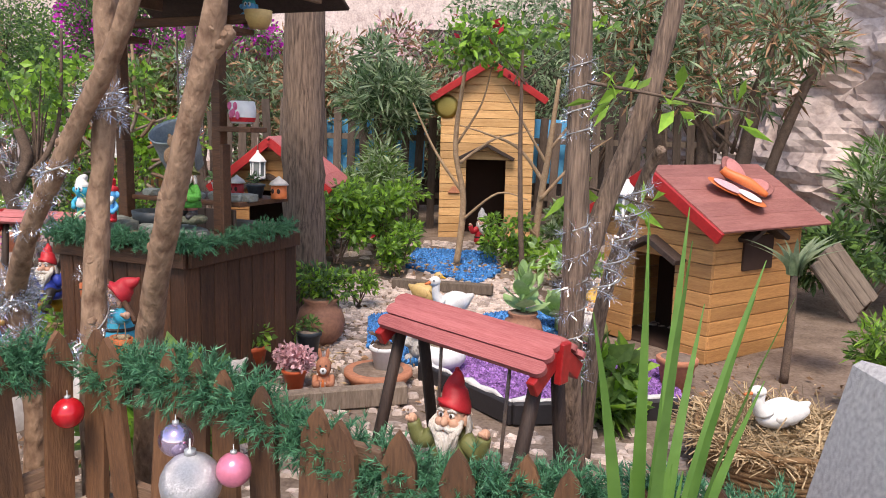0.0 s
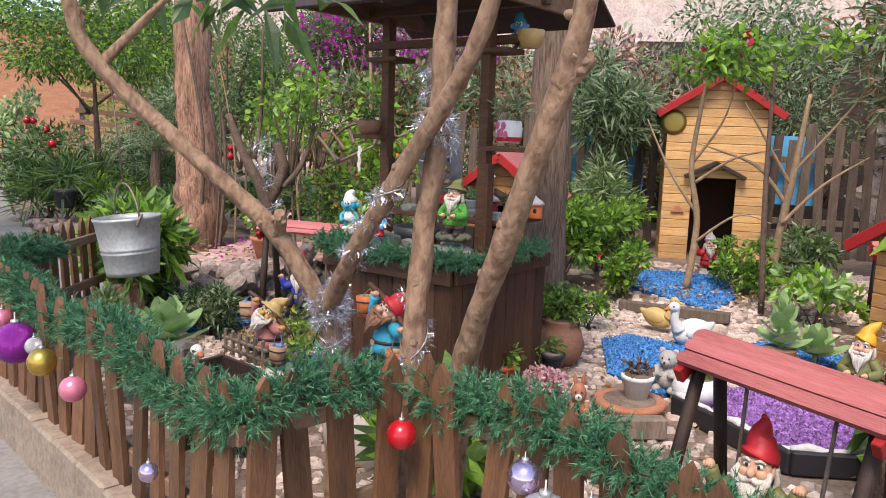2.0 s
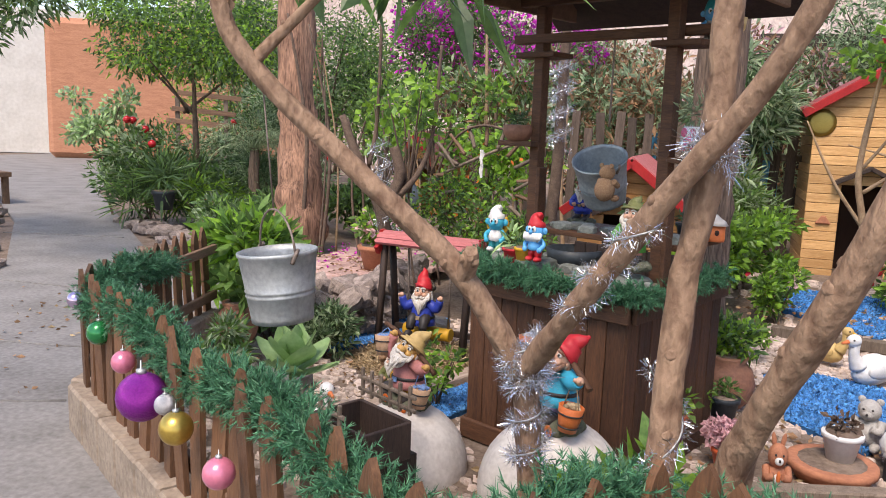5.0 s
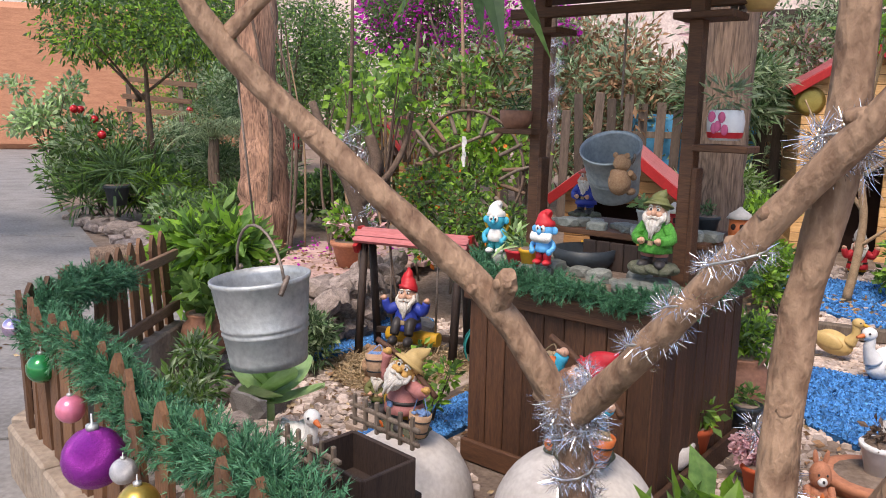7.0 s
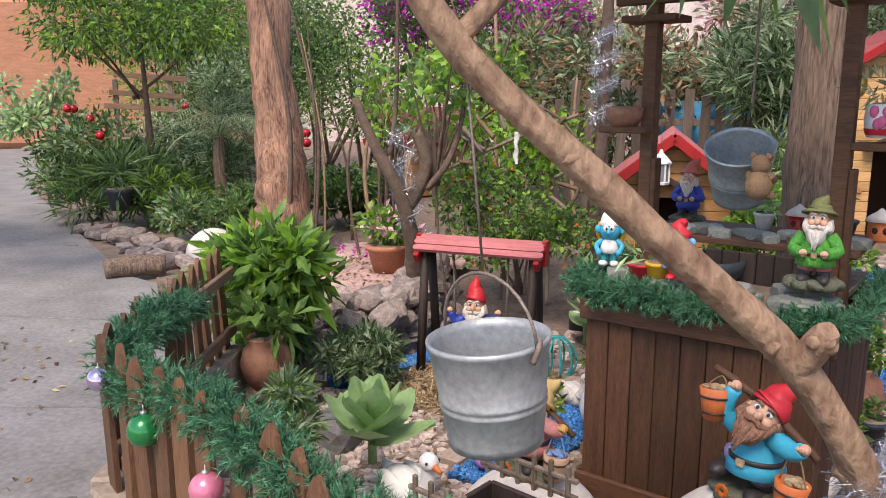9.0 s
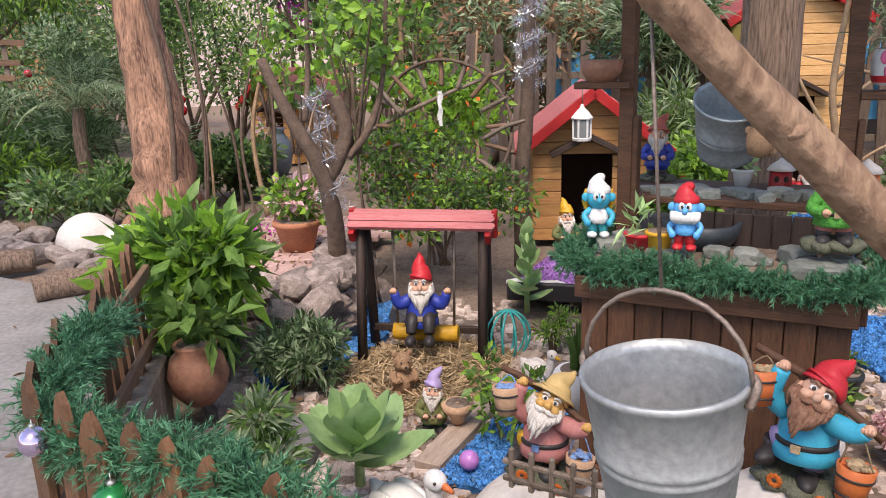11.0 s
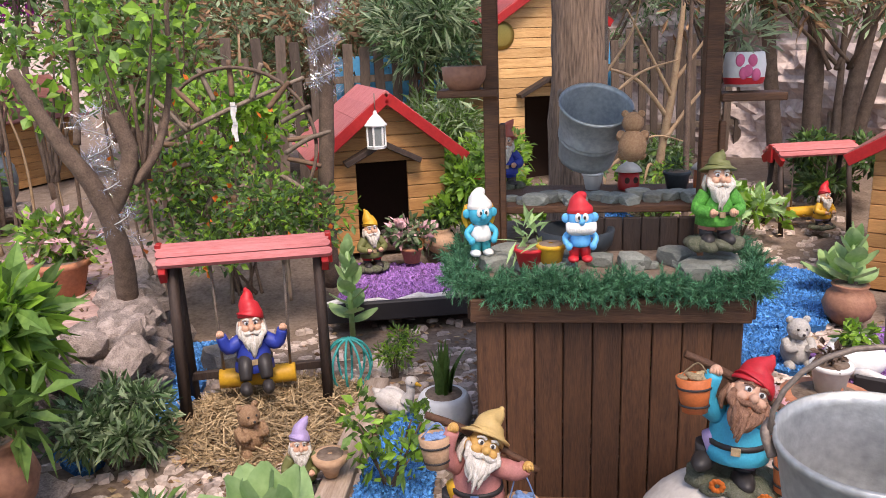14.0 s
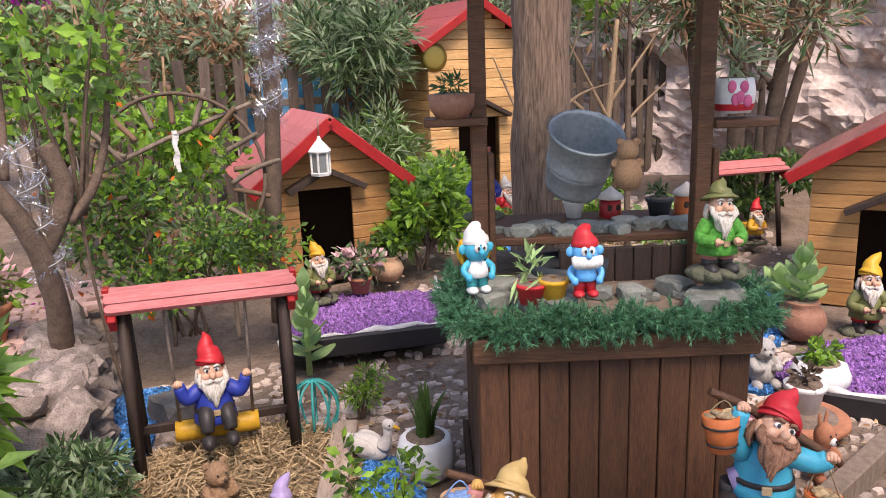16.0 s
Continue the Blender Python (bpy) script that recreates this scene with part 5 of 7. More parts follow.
bed("blue_gravel", "bright blue dyed gravel laid as a pond", [(-0.4, 8.2), (0.35, 7.75), (0.62, 8.1), (0.55, 8.75), (-0.3, 8.8)], None, BLUEBED, BLUEGRAVEL, 6000, 0.014)
bed("blue_gravel", "bright blue dyed gravel laid as a pond", [(-0.62, 6.5), (-0.55, 5.6), (-0.2, 5.2), (0.2, 5.7), (0.15, 6.5), (-0.4, 6.75)], -0.165, BLUEBED, BLUEGRAVEL, 9000, 0.012)
bed("blue_gravel", "strip of blue dyed gravel like a stream", [(-4.1, 5.8), (-3.9, 5.55), (-3.4, 6.2), (-3.2, 7.0), (-3.6, 7.1)], -0.165, BLUEBED, BLUEGRAVEL, 8000, 0.011)
bed("blue_gravel", "strip of blue dyed gravel beside a plank", [(-2.95, 4.6), (-2.6, 4.5), (-2.2, 5.5), (-2.45, 5.6)], -0.165, BLUEBED, BLUEGRAVEL, 5000, 0.011)
bed("blue_gravel", "strip of blue dyed gravel by the doghouse", [(-0.1, 5.9), (0.4, 5.7), (1.3, 6.5), (1.0, 7.0), (0.3, 6.6)], -0.15, BLUEBED, BLUEGRAVEL, 6000, 0.012)
bed("purple_gravel", "purple dyed gravel bed with black edging", [(-2.52, 6.95), (-1.5, 6.75), (-1.2, 7.6), (-2.1, 8.0)], -0.04, PURPLEBED, PURPLEGRAVEL, 9000, 0.013)
bed("purple_gravel", "purple dyed gravel bed beside the swing", [(-0.1, 4.95), (0.42, 4.25), (1.5, 4.4), (1.6, 5.4), (0.6, 5.6), (0.0, 5.4)], -0.16, PURPLEBED, PURPLEGRAVEL, 12000, 0.012)
for pts in ([(-2.55, 6.9, -0.05), (-1.5, 6.7, -0.03), (-1.15, 7.6, 0)], [(-0.13, 4.95, -0.14), (0.42, 4.2, -0.13), (1.5, 4.35, -0.13)]):
    bm = bmesh.new()
    for p, q in zip(pts, pts[1:]):
        d, c = Vector(q) - Vector(p), (Vector(p) + Vector(q)) / 2
        box(bm, d.length, 0.05, 0.13, pose(*c, 0, 0, math.degrees(math.atan2(d.y, d.x))), 0, 0.01)
    e = thing("bed_edging", bm, BLACKTRIM, Matrix(), "black edging board with torn white liner round gravel", "edging")
    bm = bmesh.new()
    for p, q in zip(pts, pts[1:]):
        tube(bm, [Vector(p).lerp(Vector(q), k / 12) + Vector((0, 0.03, 0.06 + 0.015 * math.sin(k * 2.1))) for k in range(13)], [0.02 + 0.01 * math.sin(k) for k in range(13)], 6, sub=1)
    part("liner", bm, WHITESHEET, e, "torn white plastic liner")

# rubble and stones
rub = empty("rubble", pose(0, 0, 0), "loose pink-grey stone rubble on the garden soil", "stones", kind="stuff")
zones = [(-0.9, 4.6, 1.4, 2.6, 650, 0.05), (-3.2, 5.0, 1.0, 0.8, 420, 0.05), (0.2, 3.2, 0.9, 0.9, 300, 0.045), (-0.2, 7.2, 0.9, 0.6, 420, 0.05), (-2.2, 5.9, 0.5, 0.6, 160, 0.045), (-3.4, 4.2, 0.5, 0.6, 180, 0.05), (1.8, 3.6, 1.0, 0.9, 150, 0.06), (-1.6, 3.6, 0.8, 0.5, 200, 0.04), (-0.3, 6.2, 0.9, 0.8, 500, 0.05), (-3.1, 6.6, 0.6, 0.5, 200, 0.05), (-0.4, 7.3, 1.0, 0.6, 500, 0.055), (-0.9, 5.2, 0.9, 0.9, 420, 0.035), (-3.3, 4.9, 0.6, 0.5, 300, 0.035), (1.0, 7.2, 1.4, 0.8, 400, 0.05), (1.1, 8.7, 1.5, 0.9, 500, 0.06), (-1.2, 9.2, 0.8, 0.8, 200, 0.06)]
bm = bmesh.new()
for cx, cy, rx, ry, n_, s_ in zones:
    for k in range(n_):
        x, y = cx + rnd.uniform(-rx, rx), cy + rnd.uniform(-ry, ry)
        a = rnd.uniform(0, 6.28)
        s1, s2, s3 = s_ * rnd.uniform(0.5, 1.5), s_ * rnd.uniform(0.4, 1.1), s_ * rnd.uniform(0.2, 0.6)
        z = rise(x, y)
        vs = [bm.verts.new((x + s1 * math.cos(a + t) * rnd.uniform(0.7, 1.1), y + s2 * math.sin(a + t), z - 0.01)) for t in (0, 1.2, 2.5, 3.7, 5.0)]
        ts = [bm.verts.new((x + (v.co.x - x) * 0.7 + rnd.uniform(-0.01, 0.01), y + (v.co.y - y) * 0.7, z + s3 * rnd.uniform(0.7, 1.3))) for v in vs]
        bm.faces.new(ts)
        for i in range(5):
            bm.faces.new((vs[i], vs[(i + 1) % 5], ts[(i + 1) % 5], ts[i]))
rp = part("stones", bm, PEBBLE, rub)
rp["kind"] = "stuff"

wallr = empty("dry_stone_wall", pose(0, 0, 0), "low dry wall of stacked pink-grey stones", "stone wall")
for k in range(280):
    u = rnd.random()
    p = Vector((-4.55, 6.1, 0)).lerp(Vector((-3.72, 6.35, 0)), u / 0.45) if u < 0.45 else Vector((-3.72, 6.35, 0)).lerp(Vector((-3.75, 7.4, 0)), (u - 0.45) / 0.55)
    lv = rnd.randrange(4)
    s = rnd.uniform(0.13, 0.29)
    piece("stone", ROCKS[k % 7], wallr, pose(p.x + rnd.uniform(-0.12, 0.12), p.y + rnd.uniform(-0.1, 0.1), -0.17 + lv * 0.12, rnd.uniform(-35, 35), rnd.uniform(-35, 35), rnd.uniform(0, 360)) @ Matrix.Diagonal((s * 1.3, s, s * 0.75, 1)))
pathedge = empty("stone_border", pose(0, 0, 0), "row of loose stones and logs edging the concrete path", "stone border")
for k in range(170):
    if k < 55:
        p = Vector((-4.9, 6.9, 0)).lerp(Vector((-9.0, 9.7, 0)), rnd.random())
    else:
        p = Vector((-7.7, 6.2, 0)).lerp(Vector((-14.5, 12.1, 0)), rnd.random() ** 1.6) + Vector((rnd.uniform(-0.9, 0.05), 0, 0))
    s = rnd.uniform(0.12, 0.32)
    piece("stone", ROCKS[k % 7], pathedge, pose(p.x + rnd.uniform(-0.15, 0.15), p.y + rnd.uniform(-0.2, 0.2), 0.04, rnd.uniform(-15, 15), rnd.uniform(-15, 15), rnd.uniform(0, 360)) @ Matrix.Diagonal((s * 1.3, s, s * 0.7, 1)))
for x, y, s, mesh in ((-3.62, 4.85, 0.36, DARKROCKS[0]), (-3.95, 4.9, 0.24, ROCKS[2]), (-3.6, 4.55, 0.2, ROCKS[1]), (-3.35, 4.65, 0.16, ROCKS[4]), (-4.05, 5.3, 0.3, ROCKS[5]), (-3.2, 6.55, 0.34, DARKROCKS[1])):
    st = tagged(new("boulder", mesh), "large rounded stone lying on the garden soil", "stone")
    st.matrix_world = pose(x, y, rise(x, y) + s * 0.2, 8, 4, x * 77) @ Matrix.Diagonal((s * 1.2, s, s * 0.75, 1))
litter = empty("leaf_litter", pose(0, 0, 0), "fallen dry leaves scattered over soil and path", "leaf litter", kind="stuff")
for cx, cy, z, rx, ry, n_ in ((-1, 5.5, -0.175, 2.2, 2.2, 900), (-3.1, 5.2, -0.17, 0.8, 1.0, 260), (-4.5, 8.0, 0.11, 0.9, 1.2, 260), (0.5, 8.0, 0.03, 2.2, 1.0, 400), (-5.8, 4.6, 0.02, 2.0, 1.6, 150), (2.0, 4.5, -0.17, 1.0, 1.2, 260), (-4.6, 8.3, 0.11, 0.8, 0.9, 120)):
    leaves("litter", litter, MAGENTA if n_ == 120 else [DRYLEAF, DRYLEAF, STRAW], [(cx, cy, z)], [(rx, ry, 0.006)], n_, 0.05, 0.025, 0.0, flat=0.92, up=0.0, kind="stuff")
for k in range(34):
    x, y = (-3.85 + 0.12 * math.sin(k * 1.7) + 0.008 * k, 5.75 + k * 0.05)
    s = rnd.uniform(0.15, 0.28)
    piece("stone", ROCKS[k % 7], wallr, pose(x, y, -0.1 + 0.13 * (k % 3), rnd.uniform(-35, 35), rnd.uniform(-35, 35), rnd.uniform(0, 360)) @ Matrix.Diagonal((s * 1.2, s, s * 0.7, 1)))
# brick paving on the terrace
pav = empty("terrace_paving", pose(0, 0, 0), "pinkish brick paving on the upper terrace", "paving", kind="structure")
BR = board_mesh(0.20, 0.10, 0.05, PAVER, 0.006)
for i in range(12):
    for j in range(22):
        x, y = -4.95 + i * 0.207 + (j % 2) * 0.1, 6.6 + j * 0.107
        if x < -3.85 + max(0, y - 7.5) * 0.35:
            piece("brick", BR, pav, pose(x, y, 0.075 + rnd.uniform(-0.004, 0.004), 0, 0, rnd.uniform(-2, 2)))
# straw
def straw(name, label, x, y, z, rx, ry, hgt, n_, ln):
    t = empty(name, pose(x, y, z), label, "straw", kind="stuff")
    a, q = RNG.random(n_) * 6.283, np.sqrt(RNG.random(n_))
    c = np.c_[np.cos(a) * q * rx, np.sin(a) * q * ry, hgt * (1 - q ** 2) * RNG.random(n_)]
    d = RNG.normal(size=(n_, 3)) * [1, 1, 0.3]
    d /= np.linalg.norm(d, axis=1)[:, None]
    s = np.cross(d, RNG.normal(size=(n_, 3)))
    s /= np.linalg.norm(s, axis=1)[:, None]
    l2 = (ln * (0.4 + RNG.random(n_)))[:, None] / 2
    v = np.stack([c - d * l2 - s * 0.003, c - d * l2 + s * 0.003, c + d * l2 + s * 0.003, c + d * l2 - s * 0.003], 1)
    me = bpy.data.meshes.new("stalks")
    me.from_pydata(v.reshape(-1, 3).tolist(), [], np.arange(n_ * 4).reshape(-1, 4).tolist())
    me.materials.append(STRAW)
    ob = new("stalks", me)
    ob.parent = t
    ob["kind"] = "stuff"
    return t


straw("straw_heap", "dry straw strewn under the swing", -3.0, 5.8, -0.18, 0.55, 0.5, 0.10, 5000, 0.12)



# ---- buckets ----
def bucket(m, label, r, h, material, handle=True, up=0.0):
    b = empty("bucket", m, label, "bucket")
    bm = bmesh.new()
    lathe(bm, [(0.01, -h + 0.012), (r * 0.74, -h + 0.012), (r * 0.76, -h), (r * 0.79, -h), (r * 0.8, -h * 0.92), (r * 0.866, -h * 0.63), (r * 0.893, -h * 0.612), (r * 0.872, -h * 0.595), (r * 0.876, -h * 0.56), (r * 0.902, -h * 0.542), (r * 0.882, -h * 0.525), (r * 0.985, -0.015), (r * 1.02, -0.01), (r * 1.025, 0.0), (r * 0.98, 0.002), (r * 0.96, -0.02), (r * 0.87, -h * 0.5), (r * 0.75, -h + 0.02), (0.01, -h + 0.02)], seg=40, caps=False)
    part("body", bm, material, b)
    for s in (-1, 1):
        bm = bmesh.new()
        tube(bm, [(s * r * 1.02, -0.012, -0.03), (s * r * 1.09, 0, 0.0), (s * r * 1.02, 0.012, 0.012)], [0.007] * 3, 6)
        part("ear", bm, WIRE, b)
    if handle:
        bm = bmesh.new()
        tube(bm, [(r * 1.05 * math.cos(a), 0.0, r * 1.05 * math.sin(a)) for a in [math.pi * k / 12 for k in range(13)]], [0.004] * 13, 6, sub=1)
        part("handle", bm, WIRE, b)
    if up:
        bm = bmesh.new()
        tube(bm, [(0, 0, r * 1.05), (0, 0, up)], [0.003, 0.003], 5, sub=1)
        part("hanging_wire", bm, WIRE, b)
    return b


bucket(pose(-2.44, 2.76, 1.13, 4, -3, -35), "galvanised steel bucket hanging from the tree branch", 0.128, 0.23, GALV, True, 0.56)
bucket(pose(-1.70, 4.87, 1.40, 27, 16, -40), "dull blue-grey steel bucket hanging tilted in the well", 0.148, 0.27, GALVBLUE, False)
bm = bmesh.new()
tube(bm, [(-1.66, 4.87, 2.05), (-1.66, 4.87, 1.8), (-1.66, 4.87, 1.57)], [0.006] * 3, 5)
thing("rope", bm, WIRE, Matrix(), "grey rope holding the well bucket", "rope")


# ---- garden statues ----
def gnome(name, label, x, y, z, h, turn, hat, coat, legs, beard=None, sit=False, arms="down", bend=0.12, brim=False, boots=None, load=None, base=True, skin=None, cap=1.0, fill=None):
    """A painted statue in one mesh: base, boots, tunic with belt, bearded head, hat and what it carries."""
    mats = [skin or SKIN, beard or BEARD, hat, coat, legs, boots or DARKBOOT, MOSSROCK, load or ORANGE, fill or STRAW, WHITE, ORANGEFLOWER, TRIMWOOD]
    bm = bmesh.new()
    r_ = random.Random(int(abs(x * 991 + y * 77)))
    yoke = arms == "yoke"
    hz = -0.13 if sit else 0.0
    if base and not sit:
        for k in range(9):
            a = k * 0.7
            ball(bm, 0.13, pose(0.2 * math.cos(a), 0.13 * math.sin(a), 0.02, r_.uniform(-20, 20), 0, k * 40), 6, (1.1, 0.9, r_.uniform(0.35, 0.6)), 9)
        ball(bm, 0.26, pose(0, 0, 0.01), 6, (1.1, 0.8, 0.24), 14)
    if yoke:
        for k in range(2):
            for q in range(9):
                a = q * 0.7
                ball(bm, 0.02, pose(-0.1 + 0.3 * k + 0.035 * math.cos(a), -0.24, 0.09 - 0.05 * k + 0.035 * math.sin(a)), 10, (1, 0.5, 1), 6)
    if sit:
        for s in (-1, 1):
            tube(bm, [(s * 0.08, 0, 0.17), (s * 0.1, -0.17, 0.15), (s * 0.11, -0.25, 0.03)], [0.09, 0.08, 0.06], 12, 4)
            ball(bm, 0.085, pose(s * 0.115, -0.29, -0.04), 5, (0.8, 1.3, 0.8))
    else:
        for s in (-1, 1):
            fx, fz = (s * 0.1, 0.05) if not yoke else ((-0.2, 0.16) if s < 0 else (0.06, 0.05))
            tube(bm, [(fx, 0.0, fz), (fx * 0.95, 0, fz + 0.12)], [0.07, 0.078], 12, 5, sub=1)
            tube(bm, [(fx * 0.95, 0, fz + 0.11), (s * 0.08, 0, 0.32)], [0.088, 0.1], 12, 4, 0.12, sub=1)
            ball(bm, 0.09, pose(fx, -0.075, fz + 0.02, 0, 0, s * 14), 5, (0.85, 1.55, 0.72))
    b = hz + (0.22 if not sit else 0.2)
    lathe(bm, [(0.15, b - 0.03), (0.215, b - 0.01), (0.205, b + 0.06), (0.185, b + 0.1), (0.18, b + 0.2), (0.14, b + 0.3), (0.085, b + 0.36)], pose(0, 0, 0, -4, 0, 0), 3, 22)
    lathe(bm, [(0.18, b + 0.085), (0.2, b + 0.09), (0.2, b + 0.12), (0.18, b + 0.125)], pose(0, 0, 0, -4, 0, 0), 5, 22)
    box(bm, 0.06, 0.02, 0.05, pose(0, -0.197, b + 0.115), 8)
    hd = b + 0.45
    H = pose(0.05, -0.03, hd, -26, 26, 8) if yoke else pose(0, -0.01, hd, -6, bend * 30, 0)
    ball(bm, 0.125, H, 0, (0.95, 0.95, 1.05), 18)
    ball(bm, 0.036, H @ pose(0, -0.14, -0.015), 0, (0.9, 1.1, 1), 12)
    for s in (-1, 1):
        ball(bm, 0.036, H @ pose(s * 0.118, 0.0, -0.01), 0, (0.55, 0.9, 1.3), 9)
        ball(bm, 0.045, H @ pose(s * 0.06, -0.095, -0.025), 0, (1, 0.7, 0.8), 10)
        ball(bm, 0.023, H @ pose(s * 0.046, -0.107, 0.03), 9, (1.15, 0.55, 0.85), 10)
        ball(bm, 0.013, H @ pose(s * 0.044, -0.117, 0.028), 5, (1, 0.6, 1.1), 8)
        tube(bm, [H @ Vector(p) for p in ((s * 0.018, -0.122, 0.058), (s * 0.05, -0.12, 0.07), (s * 0.085, -0.098, 0.055))], [0.011, 0.013, 0.007], 7, 1)
        tube(bm, [H @ Vector(p) for p in ((0, -0.135, -0.05), (s * 0.05, -0.14, -0.07), (s * 0.1, -0.11, -0.055))], [0.022, 0.022, 0.008], 8, 1)
    ball(bm, 0.02, H @ pose(0, -0.128, -0.078), 7, (1.3, 0.6, 0.7), 8)
    ball(bm, 0.1, H @ pose(0, -0.085, -0.14), 1, (1.05, 0.62, 1.15), 14)
    for k in range(30):
        u = k / 29 * 2 - 1 + r_.uniform(-0.04, 0.04)
        ln = 0.25 - 0.13 * abs(u) + r_.uniform(-0.02, 0.03)
        p0 = Vector((u * 0.115, -0.1 + 0.05 * u * u, -0.055 + 0.05 * u * u))
        mid = p0 + Vector((u * 0.012 + r_.uniform(-0.015, 0.015), -0.05 + r_.uniform(-0.012, 0.012), -ln * 0.5))
        tip = p0 + Vector((-u * 0.05 + r_.uniform(-0.02, 0.02), -0.03, -ln))
        tube(bm, [H @ p0, H @ mid, H @ tip], [0.02, 0.021, 0.006], 6, 1, 0.15, sub=3)
    for k in range(10):
        a = math.pi * (k / 9) - 0.0
        p0 = Vector((0.12 * math.cos(a), 0.1 * math.sin(a) + 0.01, 0.02))
        tube(bm, [H @ p0, H @ (p0 + Vector((0.02 * math.cos(a), 0.02, -0.1))), H @ (p0 * 0.9 + Vector((0, 0.02, -0.17)))], [0.028, 0.028, 0.008], 6, 1)
    top = (1.0 + hz - hd - (0.02 if sit else 0)) * cap
    rings = []
    for k in range(9):
        u = k / 8
        kink = 0.02 * math.sin(u * 9)
        rings.append(((bend * u * u + kink * 0.4, 0.02 + 0.05 * u, 0.07 + (top - 0.07) * u), 0.13 * (1 - u) ** 0.8 * (1 + 0.06 * math.sin(u * 17)) + 0.02))
    lip = 0.19 if brim else 0.142 if yoke else 0.128
    lathe(bm, [(0.115, 0.085), (lip, 0.062), (lip + 0.008, 0.076), (0.12, 0.12)], H @ pose(0, 0.02, 0, -8, 0, 0), 2, 20)
    tube(bm, [H @ Vector(p) for p, _ in rings], [r for _, r in rings], 16, 2, 0.12, sub=2)
    tip = H @ Vector(rings[-1][0])
    ball(bm, 0.022, pose(*tip), 2, (1, 1, 1), 10)
    for s in (-1, 1):
        sh = (s * 0.13, -0.01, b + 0.29)
        if arms == "up":
            el, ha = (s * 0.26, -0.06, b + 0.25), (s * 0.32, -0.08, b + 0.38)
        elif yoke:
            el, ha = ((-0.22, -0.09, b + 0.42), (-0.16, -0.07, b + 0.6)) if s < 0 else ((0.3, -0.05, b + 0.27), (0.37, -0.06, b + 0.31))
        else:
            el, ha = (s * 0.23, -0.06, b + 0.16), (s * 0.12, -0.2, b + 0.14)
        tube(bm, [sh, el, ha], [0.078, 0.07, 0.055], 12, 3, 0.12)
        v = Vector(ha) + (Vector(ha) - Vector(el)).normalized() * 0.02
        ball(bm, 0.042, pose(*v), 0, (1, 1, 1), 10)
        for q in range(4):
            ball(bm, 0.017, pose(v.x - 0.03 + 0.02 * q, v.y - 0.035, v.z + 0.008), 0, (0.8, 1.1, 1.3), 7)
    if yoke:
        pole = [(-0.36, -0.03, b + 0.70), (0.0, 0.03, b + 0.52), (0.46, 0.0, b + 0.25)]
        tube(bm, pole, [0.03, 0.034, 0.028], 9, 11, 0.3)
        for bx, bz, hang in ((-0.27, 0.56, b + 0.66), (0.33, 0.07, b + 0.31)):
            m = pose(bx, -0.13, bz, -6, 5 if bx > 0 else -5, 0)
            lathe(bm, [(0.085, 0.0), (0.105, 0.12), (0.12, 0.235), (0.108, 0.24), (0.1, 0.2)], m, 7, 18)
            for zz, rr in ((0.05, 0.0955), (0.17, 0.1135)):
                lathe(bm, [(rr, zz - 0.008), (rr + 0.006, zz - 0.006), (rr + 0.007, zz + 0.006), (rr + 0.001, zz + 0.008)], m, 5, 18)
            for q in range(22):
                a, d = r_.uniform(0, 6.28), r_.uniform(0, 0.09)
                ball(bm, 0.026, m @ pose(d * math.cos(a), d * math.sin(a), 0.225 + r_.uniform(0, 0.02), r_.uniform(0, 90), 0, 0), 8, (1.2, 0.8, 0.6), 6)
            tube(bm, [m @ Vector((-0.1, 0, 0.22)), (bx, -0.07, hang), m @ Vector((0.1, 0, 0.22))], [0.006] * 3, 5, 8)
    k = 1.0 if yoke else 0.9
    return thing(name, bm, mats, pose(x, y, z, 0, 0, turn) @ Matrix.Diagonal((h * k, h * k, h, 1)), label, "garden gnome")


